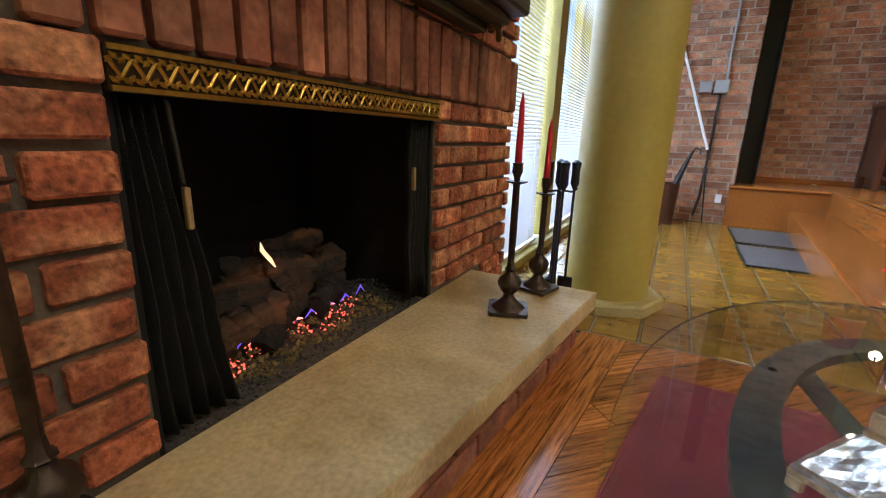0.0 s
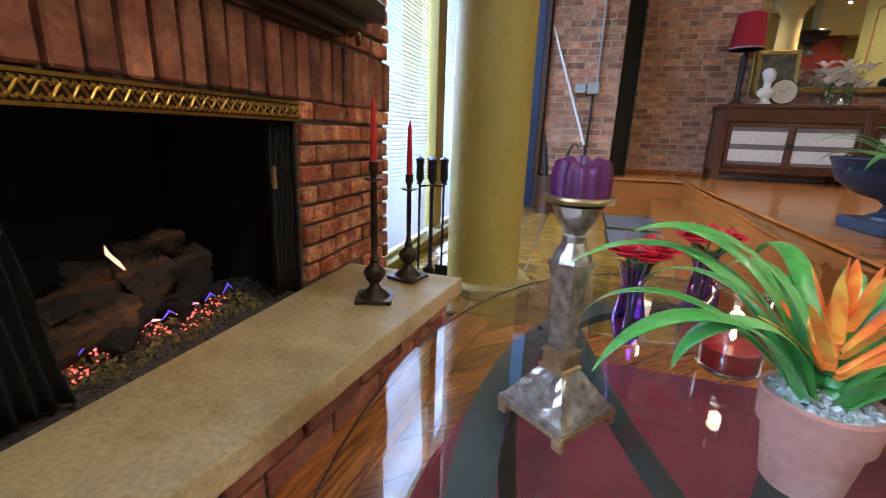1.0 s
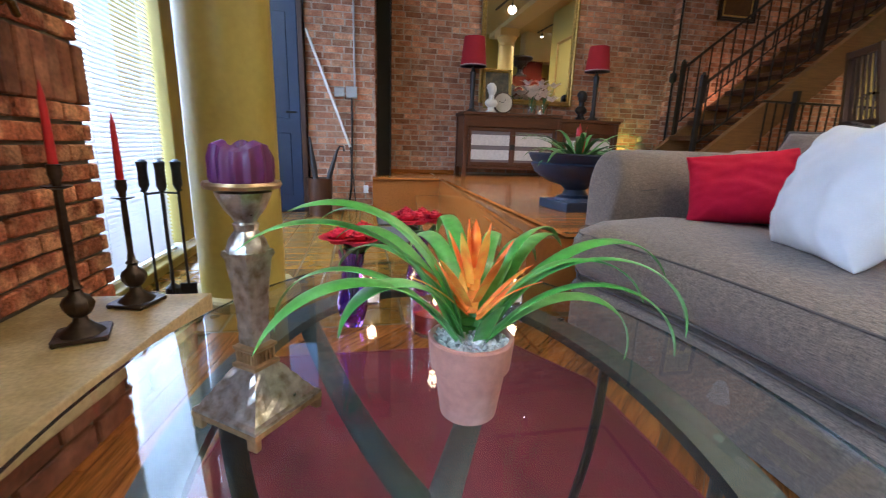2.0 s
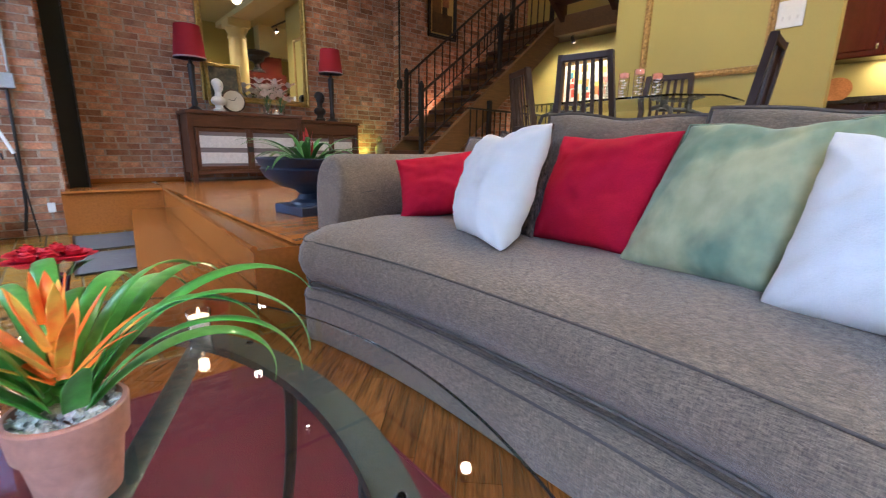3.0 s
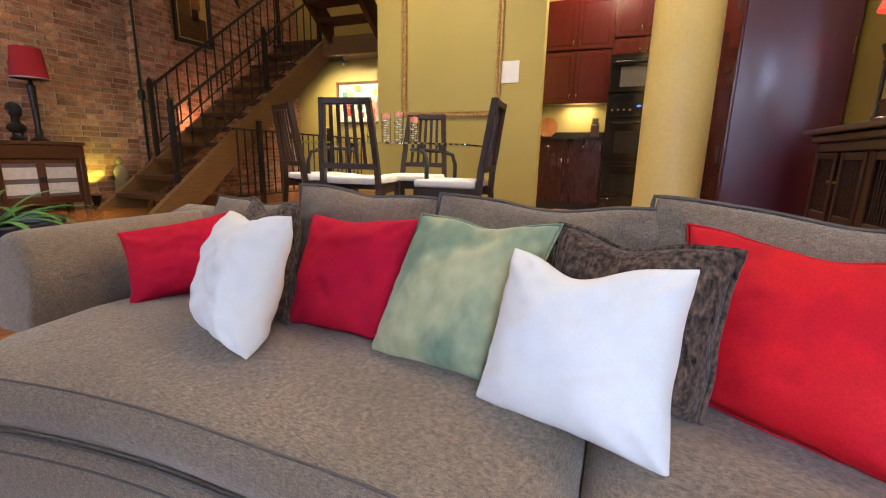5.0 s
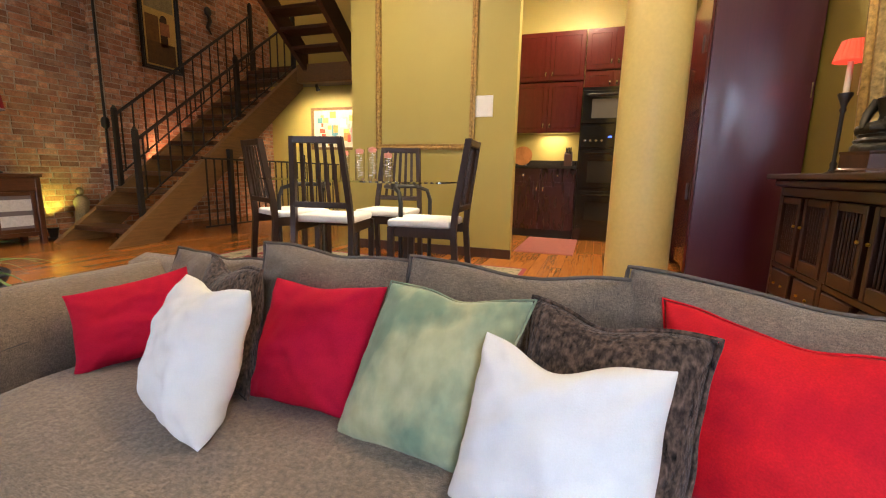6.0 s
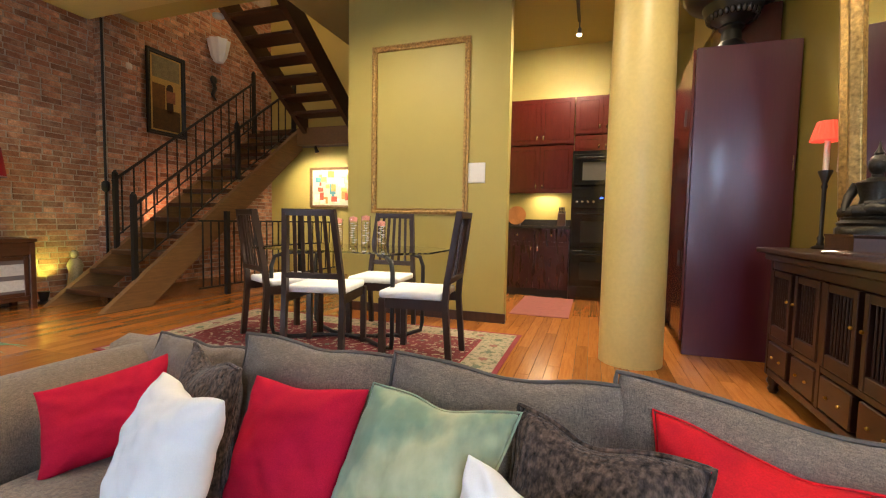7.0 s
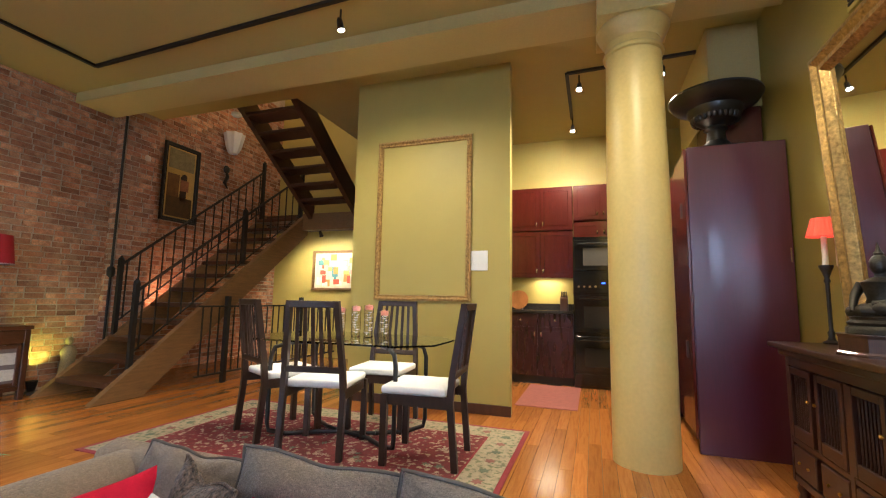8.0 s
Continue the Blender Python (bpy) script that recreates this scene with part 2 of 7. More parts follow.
M["white"] = mat("white_paint", (0.78, 0.78, 0.76), 0.5, var=0.03, bump=0.03)
M["cherry"] = mat("cherry_cabinet", (0.070, 0.009, 0.006), 0.22, var=0.12, scale=4, bump=0.01, fine=30, stretch=(6, 6, 1), coat=0.4)
M["dark_wood"] = mat("dark_wood", (0.055, 0.022, 0.010), 0.35, var=0.25, scale=4, bump=0.06, fine=50, stretch=(8, 8, 1), coat=0.2)


def woven(name, base, dark, pitch=640.0, rough=0.95):
    """A coarse two-thread cloth: threads run both ways, with flecks and faint broad wear."""
    m = mat(name, base, rough, var=0.16, scale=5, bump=0.0, fine=60, sheen=0.25, spec=0.15)
    nd, ln = m.node_tree.nodes, m.node_tree.links
    bs = nd["Principled BSDF"]
    tc = nd.new("ShaderNodeTexCoord")
    layers = []
    for stretch in ((0.12, 0.12, 1.0), (0.5, 1.0, 0.08), (1.0, 0.10, 0.5)):
        mp = nd.new("ShaderNodeMapping")
        mp.inputs["Scale"].default_value = stretch
        ln.new(tc.outputs["Object"], mp.inputs["Vector"])
        nz = nd.new("ShaderNodeTexNoise")
        nz.inputs["Scale"].default_value, nz.inputs["Detail"].default_value = pitch, 2
        ln.new(mp.outputs["Vector"], nz.inputs["Vector"])
        layers.append(nz.outputs["Fac"])
    add = nd.new("ShaderNodeMath")
    add.operation = "ADD"
    ln.new(layers[0], add.inputs[0])
    ln.new(layers[1], add.inputs[1])
    both = nd.new("ShaderNodeMath")
    both.operation = "ADD"
    ln.new(add.outputs[0], both.inputs[0])
    ln.new(layers[2], both.inputs[1])
    mr = nd.new("ShaderNodeMapRange")
    mr.inputs["From Min"].default_value, mr.inputs["From Max"].default_value = 1.22, 1.78
    ln.new(both.outputs[0], mr.inputs["Value"])
    mx = nd.new("ShaderNodeMix")
    mx.data_type = "RGBA"
    mx.inputs[6].default_value = (*dark, 1)
    ln.new(mr.outputs["Result"], mx.inputs[0])
    old = bs.inputs["Base Color"].links[0].from_socket
    ln.new(old, mx.inputs[7])
    ln.new(mx.outputs[2], bs.inputs["Base Color"])
    bp = nd.new("ShaderNodeBump")
    bp.inputs["Strength"].default_value, bp.inputs["Distance"].default_value = 0.7, 0.002
    ln.new(both.outputs[0], bp.inputs["Height"])
    ln.new(bp.outputs["Normal"], bs.inputs["Normal"])
    return m


M["sofa"] = woven("taupe_chenille", (0.295, 0.222, 0.155), (0.130, 0.099, 0.074))
M["beam"] = mat("beam_paint", (0.52, 0.43, 0.17), 0.55, var=0.05, scale=2, bump=0.06)
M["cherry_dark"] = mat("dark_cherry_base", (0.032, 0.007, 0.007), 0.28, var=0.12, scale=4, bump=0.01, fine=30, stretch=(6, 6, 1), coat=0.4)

# ---- the room ----
LOW, MID, CEIL, CEIL_B = -0.36, -0.18, 3.30, 3.36
WALL_F, WALL_R = 6.05, -0.86


def plain(x0, y0, z0, x1, y1, z1, name, material, label, category):
    return structure(name, box(B(), x0, y0, z0, x1, y1, z1), material, label, category)


ground = plain(-0.6, -3, LOW - 0.22, 9.2, 6.6, LOW - 0.02, "floor_base", M["grout"], "dark grout bed under the sunken floor", "floor")
bm = prism(B(), [(1.66, 2.26), (3.35, 2.2), (3.35, -3.0), (9.0, -3.0), (9.0, 6.3), (1.1, 6.3), (1.1, 5.22), (1.81, 5.22)], LOW - 0.02, -0.022)
structure("floor_upper", bm, M["oak_step"], "raised oak platform with board risers", "floor")
bm = prism(B(), [(1.28, 2.26), (1.655, 2.26), (1.805, 5.215), (1.56, 5.215)], LOW - 0.02, MID)
structure("step", bm, M["oak_step"], "wide oak step along the raised floor", "step")

wall_far = plain(1.1, WALL_F - 0.001, LOW - 0.02, 9.0, WALL_F + 0.3, CEIL_B, "wall_far", M["mortar_old"], "old exposed brick wall with lime mortar", "wall")
plain(0.46, 5.309, LOW - 0.02, 1.13, WALL_F + 0.3, CEIL_B, "wall_pier", M["mortar_old"], "brick pier beside the entrance", "wall")
plain(4.979, WALL_F - 0.151, -0.02, 5.42, WALL_F - 0.001, CEIL_B, "wall_pier_2", M["mortar_old"], "shallow brick pier with a conduit", "wall")
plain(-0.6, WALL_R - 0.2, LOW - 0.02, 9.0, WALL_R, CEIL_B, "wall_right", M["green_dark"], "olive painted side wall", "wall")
plain(7.95, WALL_R, -0.02, 8.2, WALL_F + 0.03, CEIL_B, "wall_back", M["green"], "olive painted back wall", "wall")
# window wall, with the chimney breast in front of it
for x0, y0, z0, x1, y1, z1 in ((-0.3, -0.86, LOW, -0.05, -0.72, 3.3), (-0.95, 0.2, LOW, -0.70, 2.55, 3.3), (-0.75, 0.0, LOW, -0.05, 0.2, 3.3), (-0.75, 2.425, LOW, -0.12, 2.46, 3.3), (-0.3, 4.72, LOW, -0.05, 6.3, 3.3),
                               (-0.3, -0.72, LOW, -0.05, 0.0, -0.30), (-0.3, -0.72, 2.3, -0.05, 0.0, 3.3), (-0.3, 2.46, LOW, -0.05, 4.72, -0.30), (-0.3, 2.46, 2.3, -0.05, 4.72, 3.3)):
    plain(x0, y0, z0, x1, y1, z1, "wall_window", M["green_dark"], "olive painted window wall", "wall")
partition = plain(5.38, 1.185, 0, 5.50, 2.86, CEIL_B, "wall_partition", M["green"], "freestanding olive painted partition wall", "wall")
plain(5.365, 1.17, 0, 5.38, 2.875, 0.09, "baseboard", M["dark_wood"], "dark stained baseboard of the partition", "baseboard")
plain(-0.6, -1.1, CEIL, 4.60, 6.4, CEIL + 0.3, "ceiling", M["ceil"], "olive painted plaster ceiling", "ceiling")
plain(4.60, -1.1, CEIL_B, 5.42, 6.4, CEIL_B + 0.18, "ceiling_back", M["ceil"], "olive painted ceiling behind the beam", "ceiling")
plain(5.42, -1.1, CEIL_B, 9.0, 3.72, CEIL_B + 0.18, "ceiling_dining", M["ceil"], "olive painted ceiling over the dining space", "ceiling")
# storey above, round the stair opening: brick wall, plus closures added against sky light
wall_upper = plain(5.42, WALL_F - 0.001, CEIL_B, 9.0, WALL_F + 0.3, 5.2, "wall_stairwell", M["mortar_old"], "old brick wall rising up the stairwell", "wall")
plain(5.30, 3.60, CEIL_B + 0.18, 5.42, WALL_F, 5.2, "wall_upper_side", M["green"], "olive wall added to close off the storey above", "wall")
plain(5.42, 3.60, CEIL_B + 0.18, 8.2, 3.72, 5.2, "wall_upper_front", M["green"], "olive wall added to close off the storey above", "wall")
plain(7.95, 3.72, CEIL_B, 8.2, WALL_F, 5.2, "wall_upper_back", M["green"], "olive wall added to close off the storey above", "wall")
plain(5.30, 3.60, 5.2, 9.0, 6.4, 5.3, "ceiling_upper", M["ceil"], "olive ceiling added to keep sky light out of the stairwell", "ceiling")
plain(7.66, WALL_R, 0, 7.95, 1.62, CEIL_B, "wall_kitchen_back", M["green"], "olive painted kitchen back wall", "wall")
plain(4.46, -0.86, 3.185, 4.90, 6.0, CEIL_B + 0.02, "ceiling_beam", M["beam"], "broad plastered ceiling beam", "beam")
plain(5.50, 1.62, 0, 7.95, 1.72, CEIL_B, "wall_kitchen_side", M["green"], "olive painted kitchen side wall", "wall")
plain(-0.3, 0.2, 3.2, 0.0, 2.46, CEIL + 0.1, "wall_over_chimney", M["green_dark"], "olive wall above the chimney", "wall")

# ---- chimney breast, hearth and fire ----
rnd = random.Random(4)
CO, BL = 0.0677, 0.213          # brick course and length
OP_L, OP_R, OP_T, HEARTH = 0.905, 1.782, 0.446, -0.158

chimney = thing("fireplace", pose(0, 0, 0), "orange-red brick fireplace with a black firebox and soldier course", "fireplace")
for y0, y1, z0, z1 in ((0.23, OP_L, LOW, 3.2), (OP_R, 2.42, LOW, 3.2), (OP_L, OP_R, OP_T + 0.0, 3.2), (OP_L, OP_R, LOW, HEARTH - 0.05)):
    part("core", box(B(), -0.25, y0, z0, -0.014, y1, z1), M["mortar_dark"], chimney, "dark grey mortar joints")
for x0, y0, z0, x1, y1, z1 in ((-0.62, OP_L - 0.04, HEARTH - 0.05, -0.60, OP_R + 0.04, OP_T + 0.05), (-0.60, OP_L + 0.001, HEARTH - 0.03, -0.02, OP_L + 0.012, OP_T - 0.01), (-0.60, OP_R - 0.012, HEARTH - 0.03, -0.02, OP_R - 0.001, OP_T - 0.01),
                               (-0.60, OP_L + 0.001, OP_T - 0.012, -0.02, OP_R - 0.001, OP_T - 0.002), (-0.60, OP_L - 0.03, HEARTH - 0.05, -0.02, OP_R + 0.03, HEARTH - 0.03)):
    part("firebox_panel", box(B(), x0, y0, z0, x1, y1, z1), M["soot_shade"], chimney, "sooty black firebox lining")

# brass fretwork strip under the soldier course
m_brass = mat("aged_brass", (0.44, 0.28, 0.045), 0.32, metal=1.0, var=0.2, bump=0.1)
strip = part("brass_trim", box(B(), -0.012, OP_L, OP_T - 0.060, 0.004, OP_R, OP_T - 0.002, 0.002), mat("dark_brass_ground", (0.035, 0.022, 0.006), 0.5, metal=0.6), chimney, "brass strip with a cut-out vine pattern")
bm = B()
for z in (OP_T - 0.006, OP_T - 0.056):
    bar(bm, (0.006, OP_L + 0.002, z), (0.006, OP_R - 0.002, z), 0.004, 0.007)
n = 58
for i in range(n):
    y = OP_L + (i + 0.5) * (OP_R - OP_L) / n
    s = 1 if i % 2 else -1
    w = (OP_R - OP_L) / n
    pts = [(0.006, y - w / 2, OP_T - 0.031 - s * 0.012), (0.006, y - w / 4, OP_T - 0.031 - s * 0.006), (0.006, y + w / 4, OP_T - 0.031 + s * 0.006), (0.006, y + w / 2, OP_T - 0.031 + s * 0.012)]
    tube(bm, pts, 0.0030, 5)
    for dy, dz, a in ((-0.3, 0.010, 0.8), (0.1, 0.014, -0.7), (0.3, -0.012, 0.9), (-0.1, -0.015, -0.6)):
        c, sa = math.cos(a) * 0.0065, math.sin(a) * 0.0065
        tube(bm, [(0.006, y + dy * w - c, OP_T - 0.031 + dz - sa), (0.0065, y + dy * w, OP_T - 0.031 + dz), (0.006, y + dy * w + c, OP_T - 0.031 + dz + sa)], [0.001, 0.0042, 0.001], 5)
part("vine_fretwork", bm, m_brass, strip, "polished brass vine fretwork")

# chain-mesh curtains with brass pulls
m_mesh = mat("black_mesh_curtain", (0.006, 0.006, 0.0065), 0.7, metal=0.1, var=0.4, scale=30, bump=0.8, fine=350)
for y0, y1, yp in ((OP_L, OP_L + 0.085, 1), (OP_R - 0.115, OP_R, -1)):
    bm = B()
    rows = []
    k = 48
    for j in range(9):
        z = HEARTH + 0.004 + (OP_T - 0.062 - HEARTH) * j / 8
        row = []
        for i in range(k + 1):
            f = i / k
            y = y0 + (y1 - y0) * f * (1 + (0.9 * (1 - j / 8) if yp > 0 else 0))
            row.append(bm.verts.new((-0.035 + 0.012 * math.sin(f * 5.5 * TAU + 0.5 * math.sin(j)) + 0.004 * math.sin(j * 1.7 + f * 9), y, z)))
        rows.append(row)
    for a, b in zip(rows, rows[1:]):
        for i in range(k):
            bm.faces.new((a[i], a[i + 1], b[i + 1], b[i]))
    cur = part("mesh_curtain", bm, m_mesh, chimney, "gathered black chain-mesh fire curtain", True)
    cur.modifiers.new("thick", "SOLIDIFY").thickness = 0.003
    yy = (OP_L + 0.088 if yp > 0 else OP_R - 0.128)
    part("pull", box(B(), -0.012, yy - 0.005, 0.190, 0.000, yy + 0.005, 0.256, 0.002), mat("pull_brass", (0.62, 0.48, 0.24), 0.4, metal=0.9), cur, "small brass curtain pull")
    if yp > 0:
        part("pull_rod", rod(B(), (-0.01, yy, 0.262), (-0.015, yy - 0.008, OP_T - 0.065), 0.004), M["black"], cur)

# mantel bracket edge above; unseen left shelf added to shade the soldier bricks
m_mantel = mat("carved_mantel", (0.030, 0.016, 0.008), 0.45, var=0.3, bump=0.3)
mant = thing("mantel_shelf", pose(0, 0, 0.66), "dark carved wooden mantel shelf on the chimney", "mantel")
bm = B()
box(bm, 0.0, 0.62, 0.06, 0.17, 2.06, 0.12, 0.008)
box(bm, 0.0, 0.66, 0.03, 0.12, 2.02, 0.06, 0.006)
box(bm, 0.0, 0.70, 0.005, 0.06, 1.98, 0.03, 0.006)
part("shelf", bm, m_mantel, mant)
bm = B()
for k in range(7):
    a = k / 6 * math.pi * 1.5
    sphere(bm, (0.075 + 0.01 * math.sin(a), 2.0 + 0.022 * math.cos(a), 0.045 + 0.025 * math.sin(a)), 0.014, 8, 6)
tube(bm, [(0.07, 1.97, 0.05), (0.09, 2.0, 0.02), (0.08, 2.03, -0.005), (0.07, 2.05, 0.02)], [0.008, 0.012, 0.010, 0.004], 8)
part("leaf_carving", bm, mat("gilt_carving", (0.16, 0.09, 0.02), 0.4, metal=0.7, var=0.3), mant, "tarnished gilt leaf carving", True)

# hearth slab on brick
hearth = thing("hearth", pose(0, 0, LOW), "raised hearth of worn limestone slab on brick", "hearth")
bm = B()
box(bm, 0.0, 0.05, 0.140, 1.0, 2.085, 0.202, 0.006, 2)
# the front edge runs askew to the chimney, with chips along it
for v in bm.verts:
    v.co.x *= 0.335 + 0.120 * (v.co.y - 0.94)
bmesh.ops.subdivide_edges(bm, edges=[e for e in bm.edges if abs(e.verts[0].co.y - e.verts[1].co.y) > 1.0], cuts=90)
for v in bm.verts:
    if v.co.x > 0.15:
        n3 = noise.noise_vector(Vector((v.co.y * 26, v.co.z * 30, 0)))
        v.co.x += 0.0035 * n3.x - 0.004 * max(0, n3.y - 0.25)
        v.co.z += 0.0018 * n3.z
slab = part("slab", bm, M["stone"], hearth, "worn cream limestone slab with chipped edge", True)
bm = B()
prism(bm, [(0.0, 0.08), (0.205, 0.08), (0.409, 2.045), (0.0, 2.045)], 0.0, 0.140)
part("core", bm, M["mortar_dark"], hearth)
bx = []
for r in range(2):
    y, k = 0.085 - (0.1 if r else 0), 0
    while y < 2.04:
        a, b = max(y + 0.005, 0.09), min(y + BL - 0.005, 2.055)
        if b - a > 0.03:
            bx.append(((0.203 + 0.104 * ((a + b) / 2 - 0.08) + rnd.uniform(-0.001, 0.003), (a + b) / 2, 0.035 + r * 0.068), (0.03, b - a, 0.060), Matrix.Rotation(-0.104, 4, "Z") @ Matrix.Rotation(rnd.uniform(-0.012, 0.012), 4, "X")))
        y += BL
    bx.append(((0.13 + 0.03 * r, 2.04, 0.035 + r * 0.068), (0.2, 0.03, 0.060), None))
    bx.append(((0.33 + 0.01 * r, 2.04, 0.035 + r * 0.068), (0.14, 0.03, 0.060), None))
pieces("brick", bx, M["brick_fps"], hearth, 0.004)

# log set, embers and gravel
logs = thing("gas_log_set", pose(-0.25, 1.36, HEARTH - 0.03), "charred ceramic logs over glowing embers in the firebox", "fire logs")
m_log = mat("charred_log", (0.090, 0.044, 0.018), 0.95, var=0.6, scale=14, bump=1.0, fine=50, stretch=(1, 0.12, 1), second=(0.012, 0.010, 0.009), mix_scale=16, mix_at=(0.4, 0.55), dist=0.01)
m_char = mat("black_char", (0.012, 0.010, 0.009), 0.95, var=0.5, scale=20, bump=1.0, fine=60, dist=0.01)


def log_piece(p, q, r, material, name="log"):
    bm = B()
    p, q = Vector(p), Vector(q)
    pts, rs = [], []
    for i in range(31):
        f = i / 30
        pts.append(p.lerp(q, f) + Vector((rnd.uniform(-1, 1), rnd.uniform(-1, 1), rnd.uniform(-1, 1))) * r * 0.05)
        rs.append(r * (1 + 0.18 * math.sin(f * 9 + p.y * 40)) * (0.86 if i in (0, 30) else 1))
    tube(bm, pts, rs, 20)
    for v in bm.verts:
        v.co += noise.noise_vector(v.co * 40) * r * 0.25 + noise.noise_vector(v.co * 110) * r * 0.22
    part(name, bm, material, logs, "", True, 60)


log_piece((-0.06, -0.26, 0.115), (-0.02, 0.02, 0.125), 0.045, m_log)
log_piece((0.06, -0.30, 0.070), (0.04, -0.03, 0.085), 0.046, m_log)
log_piece((0.02, -0.02, 0.125), (-0.02, 0.24, 0.150), 0.043, m_log)
log_piece((-0.08, -0.10, 0.180), (0.03, 0.10, 0.165), 0.036, m_log)
log_piece((-0.12, 0.04, 0.185), (-0.06, 0.22, 0.215), 0.035, m_log)
log_piece((0.09, -0.14, 0.030), (0.05, 0.02, 0.110), 0.034, m_char, "charred_log")
log_piece((0.07, 0.06, 0.060), (0.0, 0.24, 0.095), 0.034, m_char, "charred_log")
m_gravel = mat("dark_lava_gravel", (0.045, 0.042, 0.038), 0.9, var=0.5, scale=60, bump=0.5, island=True, rand=0.6)
m_moss = mat("rock_wool", (0.16, 0.125, 0.045), 0.95, var=0.4, scale=60, bump=0.6, island=True, rand=0.4)
gx, ex, mx = [], [], []
for k in range(4200):
    x, y = rnd.uniform(-0.30, 0.225), rnd.uniform(-0.44, 0.40)
    s = rnd.uniform(0.0025, 0.006)
    turn = Euler((rnd.uniform(0, 3), rnd.uniform(0, 3), rnd.uniform(0, 3))).to_matrix().to_4x4()
    hump = 0.035 * math.exp(-((x - 0.02) / 0.10) ** 2)
    edge = 0.115 + 0.02 * math.sin(y * 17)
    if 0.055 < x < edge and -0.33 < y < 0.24 and rnd.random() < 0.55:
        ex.append(((x, y, hump + s), (s * 0.6, s * 0.8, s * 0.6), turn))
    elif 0.06 < x < 0.165 + 0.02 * math.sin(y * 31) and -0.33 < y < 0.30 and rnd.random() < 0.75:
        mx.append(((x, y, hump + s), (s * 1.5, s * 2.2, s * 1.3), turn))
    else:
        gx.append(((x, y, hump + s * 0.7), (s, s, s), turn))
part("gravel_bed", box(B(), -0.34, -0.45, -0.01, 0.235, 0.415, 0.006), m_gravel, logs)
joined("gravel", gx, m_gravel, logs)
joined("rock_wool", mx, m_moss, logs)
joined("ember", ex, glow("ember_glow", (1.0, 0.13, 0.06), 1.1), logs)
m_hot, m_blue, m_flame = glow("hot_ember", (1.0, 0.20, 0.12), 2.0), glow("blue_flame", (0.20, 0.10, 0.85), 0.35), glow("yellow_flame", (1.0, 0.48, 0.20), 1.2)
for y, w in ((-0.30, 0.05), (-0.13, 0.03), (-0.02, 0.035), (0.10, 0.04)):
    bm = B()
    tube(bm, [(0.075, y - w, 0.043), (0.08, y, 0.054 + rnd.uniform(0, 0.012)), (0.07, y + w, 0.045)], [0.002, 0.005, 0.002], 6)
    part("hot_coal", bm, m_hot, logs, "glowing orange coal")
bm = B()
tube(bm, [(0.055, -0.12, 0.07), (0.06, -0.10, 0.095), (0.055, -0.095, 0.125)], [0.005, 0.009, 0.003], 6)
part("hot_coal", bm, m_hot, logs, "glowing orange coal")
for k in range(9):
    bm = B()
    y = -0.32 + k * 0.07
    tube(bm, [(0.085, y - 0.02, 0.05), (0.088, y, 0.066 + rnd.uniform(0, 0.01)), (0.085, y + 0.02, 0.052)], [0.001, 0.0035, 0.001], 6)
    part("blue_flame", bm, m_blue, logs, "low blue gas flame")
bm = B()
tube(bm, [(0.02, -0.020, 0.190), (0.02, -0.036, 0.215), (0.015, -0.052, 0.240), (0.015, -0.056, 0.262)], [0.003, 0.010, 0.009, 0.001], 8, flat=0.4)
part("flame", bm, m_flame, logs, "small yellow flame", True)
lamp("fire_light", "POINT", Matrix.Translation((-0.12, 1.33, 0.0)), 0.16, (1.0, 0.35, 0.10), 0.08)

# two twisted iron candlesticks with tall red tapers, and a third at the other end
m_iron = mat("bronzed_iron", (0.055, 0.038, 0.028), 0.42, metal=0.7, var=0.35, bump=0.4, fine=60)
m_taper = mat("red_wax", (0.50, 0.012, 0.016), 0.35, var=0.06, bump=0.02)


